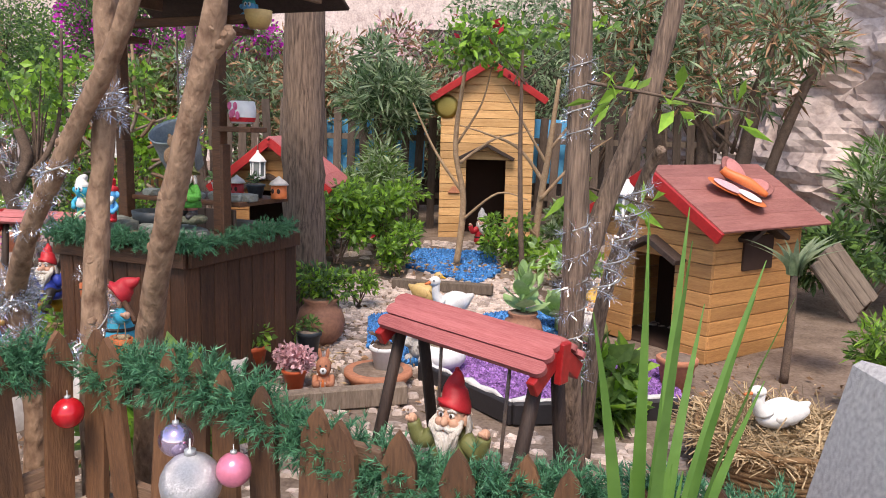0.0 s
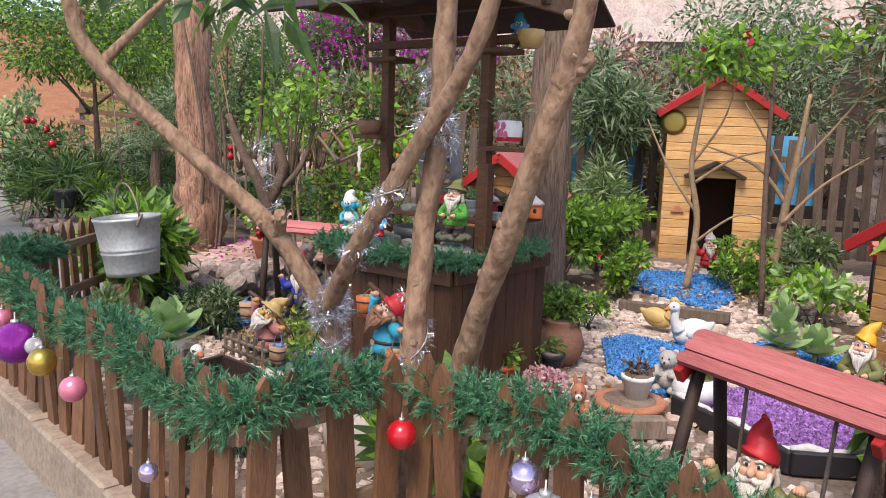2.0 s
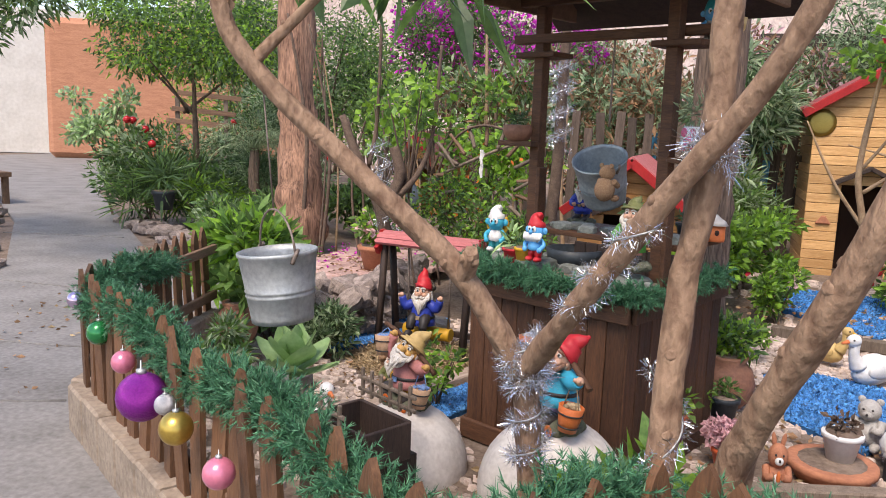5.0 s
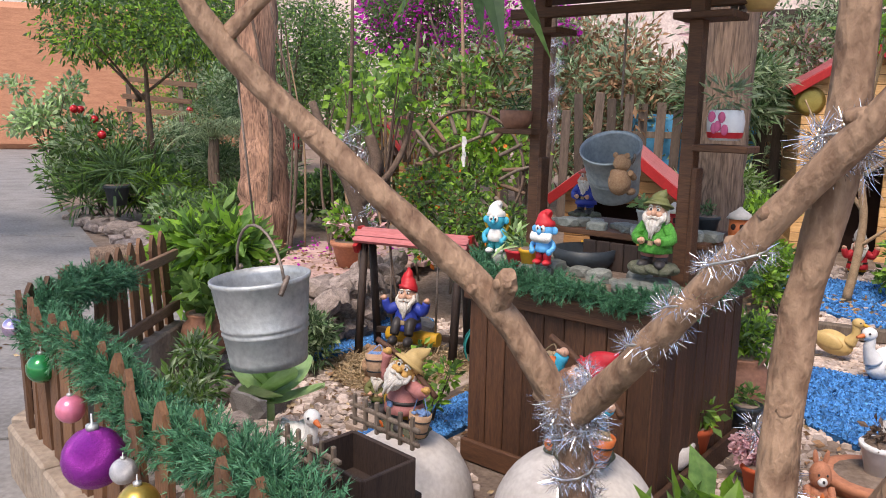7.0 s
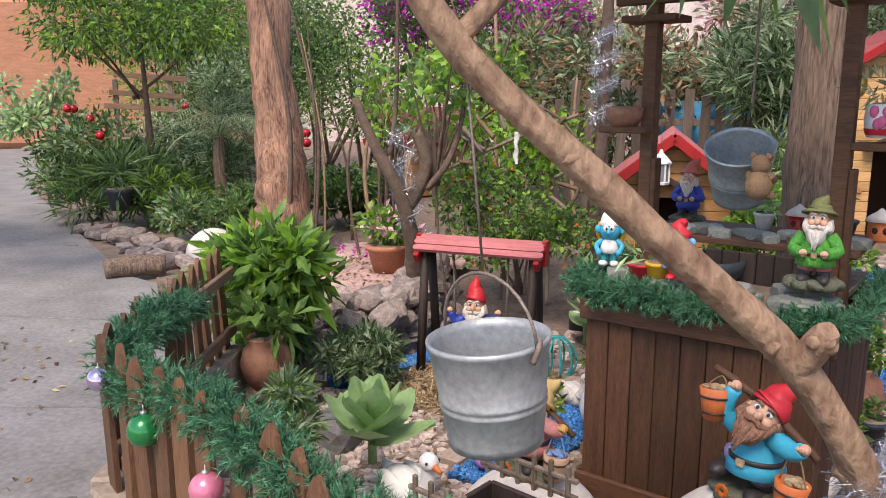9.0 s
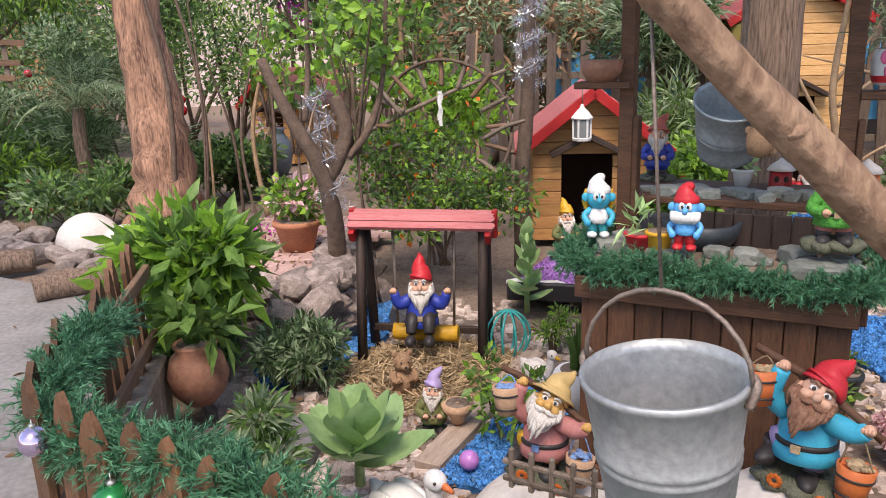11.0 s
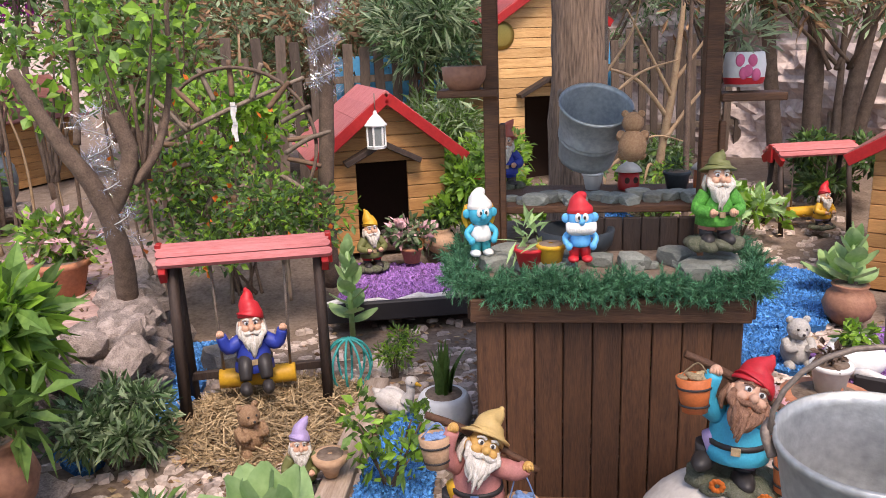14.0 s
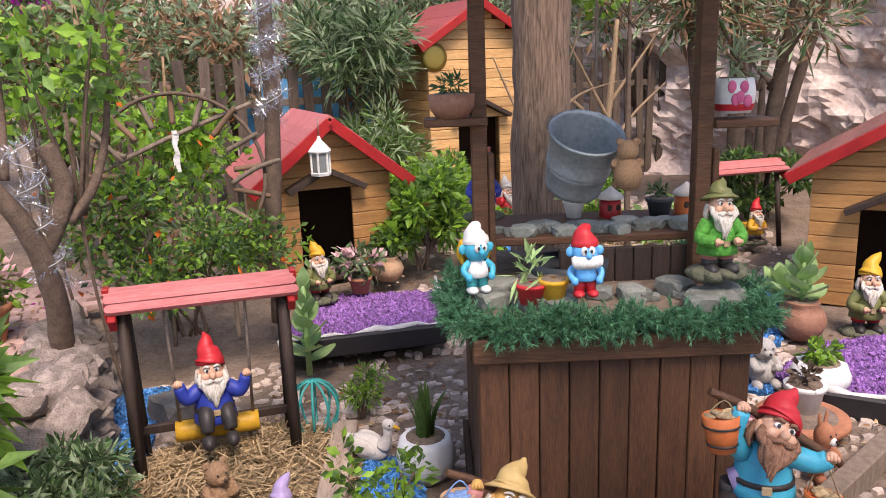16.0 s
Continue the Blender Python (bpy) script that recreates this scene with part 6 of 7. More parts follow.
def figurine(name, label, x, y, z, h, turn, skin, cap, coat, legs, hair=None, feet=None):
    """A small cartoon-like painted statue: big head, soft cap, round body, short limbs."""
    bm = bmesh.new()
    for s in (-1, 1):
        tube(bm, [(s * 0.1, 0, 0.08), (s * 0.09, 0, 0.28)], [0.09, 0.1], 12, 3, sub=1)
        ball(bm, 0.1, pose(s * 0.12, -0.06, 0.055), 4, (1, 1.5, 0.6), 12)
        tube(bm, [(s * 0.14, 0, 0.48), (s * 0.27, -0.04, 0.38), (s * 0.22, -0.14, 0.28)], [0.06, 0.055, 0.05], 10, 0)
        ball(bm, 0.065, pose(s * 0.21, -0.15, 0.27), 0, (1, 1, 1), 10)
        ball(bm, 0.085, pose(s * 0.25, 0.02, 0.68), 0, (0.9, 0.4, 0.9), 10)
        ball(bm, 0.06, pose(s * 0.065, -0.195, 0.72), 5, (0.9, 0.5, 1.15), 12)
        ball(bm, 0.024, pose(s * 0.05, -0.228, 0.72), 6, (1, 0.5, 1.2), 8)
    lathe(bm, [(0.12, 0.24), (0.2, 0.27), (0.19, 0.36), (0.15, 0.47), (0.09, 0.52)], None, 2, 18)
    ball(bm, 0.21, pose(0, 0, 0.67), 0, (1.06, 0.98, 0.95), 20)
    ball(bm, 0.055, pose(0, -0.25, 0.66), 0, (1, 1, 1), 12)
    if hair is YELLOW:
        for k in range(7):
            a = 0.3 + k * 0.42
            tube(bm, [(0.21 * math.cos(a), 0.06 + 0.16 * math.sin(a), 0.78), (0.27 * math.cos(a), 0.08 + 0.18 * math.sin(a), 0.6), (0.22 * math.cos(a), 0.06 + 0.16 * math.sin(a), 0.42)], [0.07, 0.07, 0.02], 8, 7)
    elif hair:
        for k in range(13):
            u = k / 6 - 1
            tube(bm, [(u * 0.22, -0.12 - 0.08 * (1 - u * u), 0.62), (u * 0.21, -0.17 - 0.06 * (1 - u * u), 0.53), (u * 0.14, -0.14, 0.45)], [0.05, 0.055, 0.02], 8, 7)
    tube(bm, [(0, 0.03, 0.75), (0, 0.035, 0.8), (0.0, 0.05, 0.9), (0.04, 0.08, 0.97), (0.1, 0.07, 0.96)], [0.222, 0.228, 0.19, 0.12, 0.06], 18, 1, 0.06)
    return thing(name, bm, [skin, cap, coat, legs, feet or legs, WHITE, DARKBOOT, hair or WHITE], pose(x, y, z, 0, 0, turn) @ Matrix.Diagonal((h * 0.86, h * 0.86, h, 1)), label, "figurine")



G = gnome
G("garden_gnome", "bearded gnome in red hat and blue tunic carrying buckets", -1.70, 3.92, 0.235, 0.475, -40, RED, CYAN, LILAC, BEARDBROWN, arms="yoke", bend=0.06, load=ORANGE, cap=0.95)
G("garden_gnome", "bearded gnome in straw hat carrying two barrels", -2.51, 4.15, 0.13, 0.43, -25, STRAWHAT, PALEROSE, YELLOW, arms="yoke", bend=0.06, brim=True, load=PALECLAY, cap=0.95, skin=TANFACE, fill=BLUEWATER)
G("garden_gnome", "gnome in red pointed hat and blue coat on a swing", -3.08, 5.93, 0.03, 0.53, -2, RED, BLUE, DARKBOOT, sit=True, arms="up", bend=-0.02)
G("garden_gnome", "gnome in red pointed hat on the roofed swing", 0.06, 3.10, -0.03, 0.58, -28, RED, OLIVE, DARKBOOT, sit=True, arms="up", bend=-0.02)
G("garden_gnome", "gnome in yellow cap and green coat by the playhouse", -2.05, 7.7, 0.0, 0.46, 5, YELLOW, OLIVE, RED, bend=-0.06)
G("garden_gnome", "small gnome in lilac cap beside a clay bowl", -2.97, 5.09, -0.2, 0.34, 0, LILAC, OLIVE, GREENPAINT)
G("garden_gnome", "gnome in grey hat and red coat by the doorway", 0.47, 9.35, -0.02, 0.52, 5, GREYFUR, RED, YELLOW, arms="up", bend=-0.02)
G("garden_gnome", "gnome in green hat and green coat on the planter", -1.46, 4.40, 0.90, 0.375, -18, OLIVE, LEAFPAINT, PALEROSE, brim=True, bend=0.05, cap=0.75)
G("garden_gnome", "gnome in rust hat holding a tan fiddle", -1.86, 5.45, 0.98, 0.32, -15, RUSTHAT, BLUE, BLUE, brim=True)
G("garden_gnome", "gnome in red hat sitting under the far swing", 2.1, 7.55, -0.08, 0.42, 0, RED, YELLOW, LILAC)
G("garden_gnome", "gnome in yellow cap standing by the doghouse door", 1.12, 5.65, -0.2, 0.55, -30, YELLOW, OLIVE, RED)
figurine("garden_figurine", "blue painted figurine with white cap and yellow hair", -2.24, 4.785, 0.855, 0.245, -5, CYAN, WHITE, WHITE, TEAL, YELLOW, WHITE)
figurine("garden_figurine", "blue painted figurine with red cap and red trousers", -1.955, 4.515, 0.865, 0.24, -20, SKYBLUE, RED, SKYBLUE, RED, WHITE)
figurine("garden_figurine", "small blue figurine on the post shelf", -1.18, 4.72, 2.0, 0.2, 0, SKYBLUE, TEAL, GREYFUR, GREYFUR)


def animal(name, label, x, y, z, h, turn, body, belly=None, ears="round"):
    bm = bmesh.new()
    ball(bm, 0.26, pose(0, 0, 0.28), 0, (0.95, 0.95, 1.1))
    ball(bm, 0.2, pose(0, -0.1, 0.27), 1, (0.85, 0.85, 1.05))
    ball(bm, 0.19, pose(0, -0.06, 0.68), 0)
    ball(bm, 0.085, pose(0, -0.22, 0.64), 1, (1, 0.9, 0.8))
    ball(bm, 0.024, pose(0, -0.3, 0.66), 2)
    for s in (-1, 1):
        ball(bm, 0.02, pose(s * 0.07, -0.225, 0.73), 2)
        if ears == "long":
            ball(bm, 0.06, pose(s * 0.09, 0, 0.9, 0, s * 12, 0), 0, (0.8, 0.5, 2.0))
        else:
            ball(bm, 0.065, pose(s * 0.14, -0.02, 0.84), 0, (1, 0.6, 1))
        tube(bm, [(s * 0.2, -0.05, 0.48), (s * 0.2, -0.22, 0.38), (s * 0.08, -0.27, 0.42)], [0.08, 0.07, 0.06], 8)
        ball(bm, 0.11, pose(s * 0.16, -0.2, 0.08), 0, (0.8, 1.3, 0.75))
    if ears == "long":
        ball(bm, 0.06, pose(0, -0.3, 0.4), 3, (0.7, 0.7, 1.9))
    return thing(name, bm, [body, belly or body, DARKBOOT, ORANGE], pose(x, y, z, 0, 0, turn) @ Matrix.Diagonal((h * (0.74 if ears == "long" else 1), h * (0.74 if ears == "long" else 1), h, 1)), label, "animal statue")


animal("bear_statue", "small tan resin bear on the straw", -3.16, 5.5, -0.18, 0.28, 20, FUR)
animal("rabbit_statue", "tan and white rabbit statue holding a carrot", -0.70, 4.50, -0.2, 0.33, 5, TERRA, WHITE, "long")
animal("squirrel_statue", "grey resin squirrel beside the blue gravel", -0.15, 5.35, -0.18, 0.33, -20, GREYFUR)
animal("bear_statue", "tan resin bear clinging to the hanging bucket", -1.64, 4.69, 1.185, 0.22, 150, FUR)


def bird(name, label, x, y, z, s, turn, body, bill, tall=1.0):
    bm = bmesh.new()
    ball(bm, 0.3, pose(0, 0.05, 0.28, 12, 0, 0), 0, (0.75, 1.35, 0.85))
    tube(bm, [(0, -0.25, 0.35), (0, -0.36, 0.55), (0, -0.36, 0.75)], [0.15, 0.085, 0.08], 12)
    ball(bm, 0.115, pose(0, -0.39, 0.8), 0, (0.9, 1.1, 0.95))
    tube(bm, [(0, -0.46, 0.79), (0, -0.62, 0.76)], [0.05, 0.02], 8, 1, sub=1)
    tube(bm, [(0, 0.35, 0.35), (0, 0.55, 0.45)], [0.14, 0.03], 10, sub=1)
    for w_ in (-1, 1):
        ball(bm, 0.24, pose(w_ * 0.17, 0.1, 0.34, 14, 0, 0), 0, (0.35, 1.25, 0.7))
        ball(bm, 0.017, pose(w_ * 0.085, -0.46, 0.83), 2)
    return thing(name, bm, [body, bill, DARKBOOT], pose(x, y, z, 0, 0, turn) @ Matrix.Diagonal((s, s, s * tall, 1)), label, "bird statue")


bird("goose_statue", "white painted goose statue by the blue pond", 0.08, 6.6, -0.18, 0.42, -60, WHITE, ORANGE)
bird("duck_statue", "pale duck statue on the pink rubble", -0.15, 7.0, -0.15, 0.34, 60, STRAWHAT, YELLOW)
bird("duck_statue", "cream duck statue on the planter edging", -1.34, 4.61, -0.14, 0.30, -50, CEMENT, PALECLAY)
bird("duck_statue", "small cream duck by the turquoise sphere", -2.42, 5.6, -0.18, 0.26, 40, CEMENT, YELLOW)
bird("duck_statue", "white duck statue inside the fence", -3.0, 4.1, -0.1, 0.36, 50, WHITE, ORANGE)

# straw nest
nest = empty("wicker_basket", pose(1.66, 3.62, -0.2), "round brown wicker basket filled with straw", "basket")
for k in range(9):
    bm = bmesh.new()
    r = 0.33 + 0.045 * math.sin(k / 8 * 1.6)
    tube(bm, [(r * math.cos(a), r * math.sin(a), 0.02 + k * 0.028 + 0.006 * math.sin(a * 14 + k * 3.14)) for a in [6.28319 * q / 48 for q in range(49)]], [0.017] * 49, 6, sub=1)
    part("weave", bm, WICKER, nest)
bm = bmesh.new()
lathe(bm, [(0.05, 0.02), (0.3, 0.02), (0.33, 0.2), (0.2, 0.17), (0.02, 0.16)], caps=False)
part("lining", bm, WICKER, nest)
straw("straw_nest", "dry straw spilling over the basket", 1.67, 3.66, 0.02, 0.42, 0.42, 0.08, 4600, 0.22)
bird("duck_statue", "white duck statue sitting in a straw nest", 1.62, 3.54, 0.085, 0.34, -70, WHITE, ORANGE, 0.72)


# ---- pots ----
def pot(name, label, x, y, z, prof, material, seg=24, plant=None, pmat=None):
    t = empty(name, pose(x, y, z), label, "pot")
    bm = bmesh.new()
    lathe(bm, prof, None, 0, seg, caps=True)
    part("body", bm, material, t)
    r, h = prof[-1][0], prof[-1][1]
    bm = bmesh.new()
    lathe(bm, [(0.01, h + 0.004), (r * 0.8, h + 0.004), (r * 0.86, h - 0.004)], None, 0, 16, caps=False)
    part("soil", bm, SOIL, t)
    if plant:
        leaves("plant", t, pmat, [(0, 0, h + plant[0] * 0.5), (plant[0] * 0.3, 0, h + plant[0] * 0.4), (-plant[0] * 0.3, 0.05 * plant[0], h + plant[0] * 0.5)], [[plant[0] * 0.5] * 3] * 3, plant[1], plant[2], plant[3], 0.2)
    return t


def std(r, h):
    return [(r * 0.66, 0), (r * 0.92, h * 0.8), (r * 0.95, h * 0.82), (r * 1.02, h * 0.83), (r * 1.04, h * 0.98), (r, h)]


def round_pot(r, h):
    return [(r * 0.5, 0), (r * 0.85, h * 0.2), (r, h * 0.48), (r * 0.85, h * 0.76), (r * 0.62, h * 0.88), (r * 0.72, h * 0.97), (r * 0.7, h)]


pot("flower_pot", "orange plastic pot with a green leafy plant", -1.22, 4.86, -0.13, std(0.1, 0.17), ORANGEPOT, plant=(0.15, 160, 0.06, 0.035), pmat=[LEAF, LEAFLIGHT])
pot("flower_pot", "grey-blue plastic pot with small plant", -1.10, 5.19, -0.14, std(0.075, 0.15), GALVBLUE, plant=(0.14, 140, 0.06, 0.02), pmat=[LEAF, LEAFLIGHT])
pot("flower_pot", "dark plastic pot beside the clay urn", -0.93, 5.3, -0.15, std(0.09, 0.17), DARKPOT, plant=(0.1, 80, 0.06, 0.02), pmat=LEAF)
pot("clay_urn", "round brown clay urn with trailing plant", -0.92, 5.75, -0.2, round_pot(0.19, 0.36), CLAY, plant=(0.26, 500, 0.07, 0.03), pmat=[LEAF, LEAFLIGHT, LEAFDARK])
pot("flower_pot", "red pot of pale pink dried blossoms", -0.92, 4.72, -0.19, std(0.08, 0.12), ORANGEPOT, plant=(0.16, 900, 0.03, 0.028), pmat=[PINKFLOWER])
pot("clay_dish", "wide terracotta dish on the soil", -0.4, 4.85, -0.2, [(0.17, 0), (0.21, 0.06), (0.225, 0.07), (0.22, 0.1), (0.2, 0.1)], TERRA)
pot("flower_pot", "white plastic pot standing in a terracotta dish", -0.36, 4.88, -0.1, std(0.1, 0.15), WHITEPOT, plant=(0.1, 60, 0.06, 0.03), pmat=TWIG)
pot("white_planter", "white textured ball-shaped planter with aloe", -2.24, 5.35, -0.2, [(0.07, 0), (0.125, 0.06), (0.14, 0.13), (0.125, 0.2), (0.11, 0.22)], WHITEPOT)
pot("white_planter", "white ribbed planter on the gravel edge", 0.02, 5.1, -0.16, [(0.1, 0), (0.15, 0.06), (0.16, 0.1), (0.13, 0.17), (0.12, 0.17)], WHITEPOT, plant=(0.12, 140, 0.06, 0.03), pmat=[LEAFLIGHT, LEAF])
pot("clay_pot", "round clay pot holding a paddle succulent", 0.62, 5.75, -0.17, round_pot(0.16, 0.26), CLAY)
pot("clay_urn", "small clay urn with green leaves by the fence", -4.08, 5.0, 0.02, round_pot(0.145, 0.30), CLAY, plant=(0.24, 60, 0.15, 0.06), pmat=[LEAF])
pot("terracotta_pot", "large terracotta pot with white and yellow flowers", -4.2, 7.63, 0.1, std(0.19, 0.24), TERRA, plant=(0.34, 420, 0.09, 0.05), pmat=[LEAF, LEAFLIGHT, PINKFLOWER])
pot("clay_pot", "pale clay pot near the small playhouse", -1.42, 7.95, 0.0, round_pot(0.13, 0.2), PALECLAY, plant=(0.16, 90, 0.1, 0.04), pmat=[LEAFDARK])
pot("flower_pot", "pot of variegated red-grey leaves", -1.72, 7.75, 0.0, std(0.09, 0.12), TERRA, plant=(0.24, 300, 0.07, 0.045), pmat=[LEAFGREY, PINKFLOWER, LEAFDARK])
pot("flower_pot", "white pot with a small succulent on the planter", -1.52, 5.22, 0.98, std(0.05, 0.08), WHITEPOT, plant=(0.06, 60, 0.05, 0.02), pmat=SUCCULENT)
pot("flower_pot", "dark pot with a small cactus on the planter", -1.22, 5.0, 0.98, std(0.06, 0.09), DARKPOT, plant=(0.06, 70, 0.04, 0.01), pmat=LEAFDARK)
pot("flower_pot", "red and white pot with a succulent on the planter", -2.1, 4.64, 0.83, std(0.06, 0.075), RED, plant=(0.09, 30, 0.09, 0.02), pmat=SUCCULENT)
pot("basket_pot", "yellow woven pot on the planter rim", -2.03, 4.60, 0.83, std(0.055, 0.09), YELLOW)
pot("painted_pot", "white and red pot with pink motif on the post shelf", -1.2, 4.62, 1.455, [(0.065, 0), (0.076, 0.035), (0.08, 0.08), (0.072, 0.125), (0.068, 0.13)], WHITEPOT, plant=(0.14, 90, 0.09, 0.012), pmat=LEAFGREY)
bm = bmesh.new()
lathe(bm, [(0.071, 0.01), (0.0785, 0.035)], None, 0, 24, caps=False)
thing("pot_band", bm, RED, pose(-1.2, 4.62, 1.455), "red band painted on the white pot", "pot band")
bm = bmesh.new()
for k in range(5):
    ball(bm, 0.017, pose(-0.03 + 0.015 * k, -0.079 + 0.002 * abs(k - 2), 0.07 + 0.03 * math.cos(k * 2.2), 0, 0, 0), 0, (1, 0.3, 1.4), 8)
thing("pot_motif", bm, PINK, pose(-1.2, 4.62, 1.455, 0, 0, -28), "pink painted motif on the white pot", "motif")
pot("clay_bowl", "brown clay bowl with plants on the post shelf", -2.2, 5.04, 1.475, [(0.06, 0), (0.085, 0.04), (0.09, 0.09), (0.08, 0.09)], CLAY, plant=(0.07, 90, 0.05, 0.012), pmat=LEAFDARK)
pot("clay_bowl", "yellow clay bowl on the upper post shelf", -1.1, 4.62, 2.0, [(0.05, 0), (0.075, 0.05), (0.08, 0.1), (0.07, 0.1)], STRAWHAT)
pot("clay_bowl", "small pale clay bowl beside the gnome", -2.85, 5.05, -0.12, [(0.03, 0), (0.04, 0.03), (0.075, 0.07), (0.08, 0.1), (0.07, 0.1)], PALECLAY)
pot("flower_pot", "terracotta pot beside the doghouse", 1.55, 4.9, -0.2, std(0.13, 0.22), TERRA)
pot("flower_pot", "dark pot on a log beside the path", -8.0, 9.2, 0.3, std(0.16, 0.25), DARKPOT, plant=(0.4, 120, 0.3, 0.03), pmat=LEAFDARK)
blades("aloe", "bright green leaves in a clay urn", "plant", -4.08, 5.0, 0.3, 9, 0.3, 0.05, 0.9, LEAF)

# hemispherical cement stands
for x, y, r, z, lab in ((-1.70, 3.93, 0.34, -0.09, "large white cement dome carrying a gnome"), (-2.5, 4.12, 0.33, -0.19, "white cement dome carrying a gnome"), (-6.25, 8.25, 0.28, 0.02, "white cement dome beside the path"), (-7.1, 9.45, 0.27, 0.13, "white cement dome beside the path"), (-5.9, 8.2, 0.2, 0.0, "white cement dome beside the path")):
    bm = bmesh.new()
    lathe(bm, [(r * 0.97, -0.16)] + [(r * math.cos(a) + 0.001, r * math.sin(a)) for a in [math.pi / 2 * k / 9 for k in range(10)]], None, 0, 32)
    thing("cement_dome", bm, CEMENT, pose(x, y, z), lab, "cement dome", "cement domes")

# little wooden cart with rail sides
cart = empty("wooden_cart", pose(-2.55, 3.62, 0.0, 0, 0, -28), "small dark brown wooden cart with rail sides", "cart")
for y in (-0.13, 0.13):
    piece("side_board", board_mesh(0.36, 0.02, 0.17, BLACKBROWN), cart, pose(0.05, y, 0.17))
    for z in (0.27, 0.33):
        piece("rail", board_mesh(0.42, 0.018, 0.018, GREYWOOD), cart, pose(-0.02, y * 1.5, z))
    for k in range(6):
        piece("rung", board_mesh(0.018, 0.018, 0.14, GREYWOOD), cart, pose(-0.2 + k * 0.07, y * 1.5, 0.31))
for x in (-0.13, 0.23):
    piece("end_board", board_mesh(0.02, 0.26, 0.17, BLACKBROWN), cart, pose(x, 0, 0.17))
piece("bottom_board", board_mesh(0.36, 0.26, 0.02, BLACKBROWN), cart, pose(0.05, 0, 0.09))
for x in (-0.08, 0.18):
    piece("runner", board_mesh(0.05, 0.4, 0.28, BLACKBROWN), cart, pose(x, 0, -0.06))

# lanterns, birdhouses and wall pieces
def lantern(x, y, z):
    t = empty("lantern", pose(x, y, z), "small white metal lantern hanging on a chain", "lantern")
    bm = bmesh.new()
    lathe(bm, [(0.075, 0.0), (0.08, 0.02), (0.07, 0.025)], None, 0, 6, smooth=False)
    part("base", bm, WHITE, t)
    bm = bmesh.new()
    lathe(bm, [(0.085, 0.17), (0.09, 0.18), (0.05, 0.23), (0.02, 0.26), (0.01, 0.29)], None, 0, 6, smooth=False)
    part("cap", bm, WHITE, t)
    for k in range(6):
        a = k * math.pi / 3
        piece("upright", board_mesh(0.014, 0.014, 0.16, WHITE, 0.002), t, pose(0.07 * math.cos(a), 0.07 * math.sin(a), 0.1, 0, 0, math.degrees(a)))
        piece("pane", board_mesh(0.003, 0.052, 0.15, GLASSDIM, 0.0008), t, pose(0.058 * math.cos(a + 0.5236), 0.058 * math.sin(a + 0.5236), 0.1, 0, 0, math.degrees(a) + 30))
    bm = bmesh.new()
    tube(bm, [(0, 0, 0.28), (0, 0, 0.42)], [0.005, 0.005], 5, sub=1)
    part("chain", bm, WIRE, t)


lantern(-1.91, 7.93, 0.89)
lantern(1.32, 5.61, 0.84)


def birdhouse(x, y, z, s, body, roof, lab):
    t = empty("birdhouse", pose(x, y, z, 0, 0, -15), lab, "birdhouse")
    bm = bmesh.new()
    lathe(bm, [(s * 0.5, 0), (s * 0.52, s * 0.1), (s * 0.5, s * 0.9)], None, 0, 16)
    part("body", bm, body, t)
    bm = bmesh.new()
    lathe(bm, [(s * 0.65, s * 0.88), (s * 0.5, s * 1.1), (s * 0.2, s * 1.3), (s * 0.05, s * 1.45)], None, 0, 16)
    part("roof", bm, roof, t)
    for k in (-1, 1):
        bm = bmesh.new()
        # dark discs on the body, coloured as the shade in the holes
        ball(bm, s * 0.13, pose(k * s * 0.2, -s * 0.47, s * 0.5), 0, (1, 0.4, 1.2), 10)
        part("opening", bm, INSIDESHADE, t)


birdhouse(-1.07, 5.0, 0.98, 0.1, ORANGE, CEMENT, "small orange clay birdhouse with white roof")
birdhouse(-1.38, 5.14, 0.98, 0.095, REDGLOSS, CEMENT, "small red birdhouse on the planter shelf")
bm = bmesh.new()
lathe(bm, [(0.001, 0.01), (0.1, 0.008), (0.145, 0.0), (0.15, 0.006), (0.1, 0.018), (0.001, 0.02)], None, 0, 32, caps=False)
thing("brass_plate", bm, BRASS, pose(-0.0, 10.04, 1.72, 90, 0, 0), "round aged brass plate hung on the playhouse eave", "plate")
bm = bmesh.new()
box(bm, 0.16, 0.02, 0.09, None, 0, 0.01)
for v in bm.verts:
    if v.co.z > 0:
        v.co.x *= 0.35
thing("wall_plaque", bm, TERRA, pose(0.12, 10.03, 0.66), "small terracotta plaque on the playhouse wall", "plaque")

# butterfly on the doghouse roof
fly = empty("metal_butterfly", pose(1.64, 5.9, -0.2, 0, 0, -56) @ pose(0.34, 0.55, 1.245, 0, 31, 0) @ pose(0, 0, 0, 0, 0, 120), "large orange and pink metal butterfly on the roof", "ornament")
for s in (-1, 1):
    for k, (ang, ln, wd, mt) in enumerate(((35, 0.38, 0.17, PALEROSE if s < 0 else PINKFLOWER), (-25, 0.27, 0.17, PALEROSE if s < 0 else WHITE), (38, 0.42, 0.2, DULLROOF if s < 0 else ORANGE), (-28, 0.32, 0.22, DULLROOF if s < 0 else ORANGE))):
        bm = bmesh.new()
        ball(bm, 0.5, None, 0, (ln, wd, 0.02), 20)
        ob = part("wing", bm, mt, fly)
        ob.matrix_basis = pose(0, 0, 0.02 + (0.012 if k < 2 else 0), 0, 0, 90 + s * (90 - ang) ) @ pose(ln * 0.48, 0, 0, 0, -12, 0)
bm = bmesh.new()
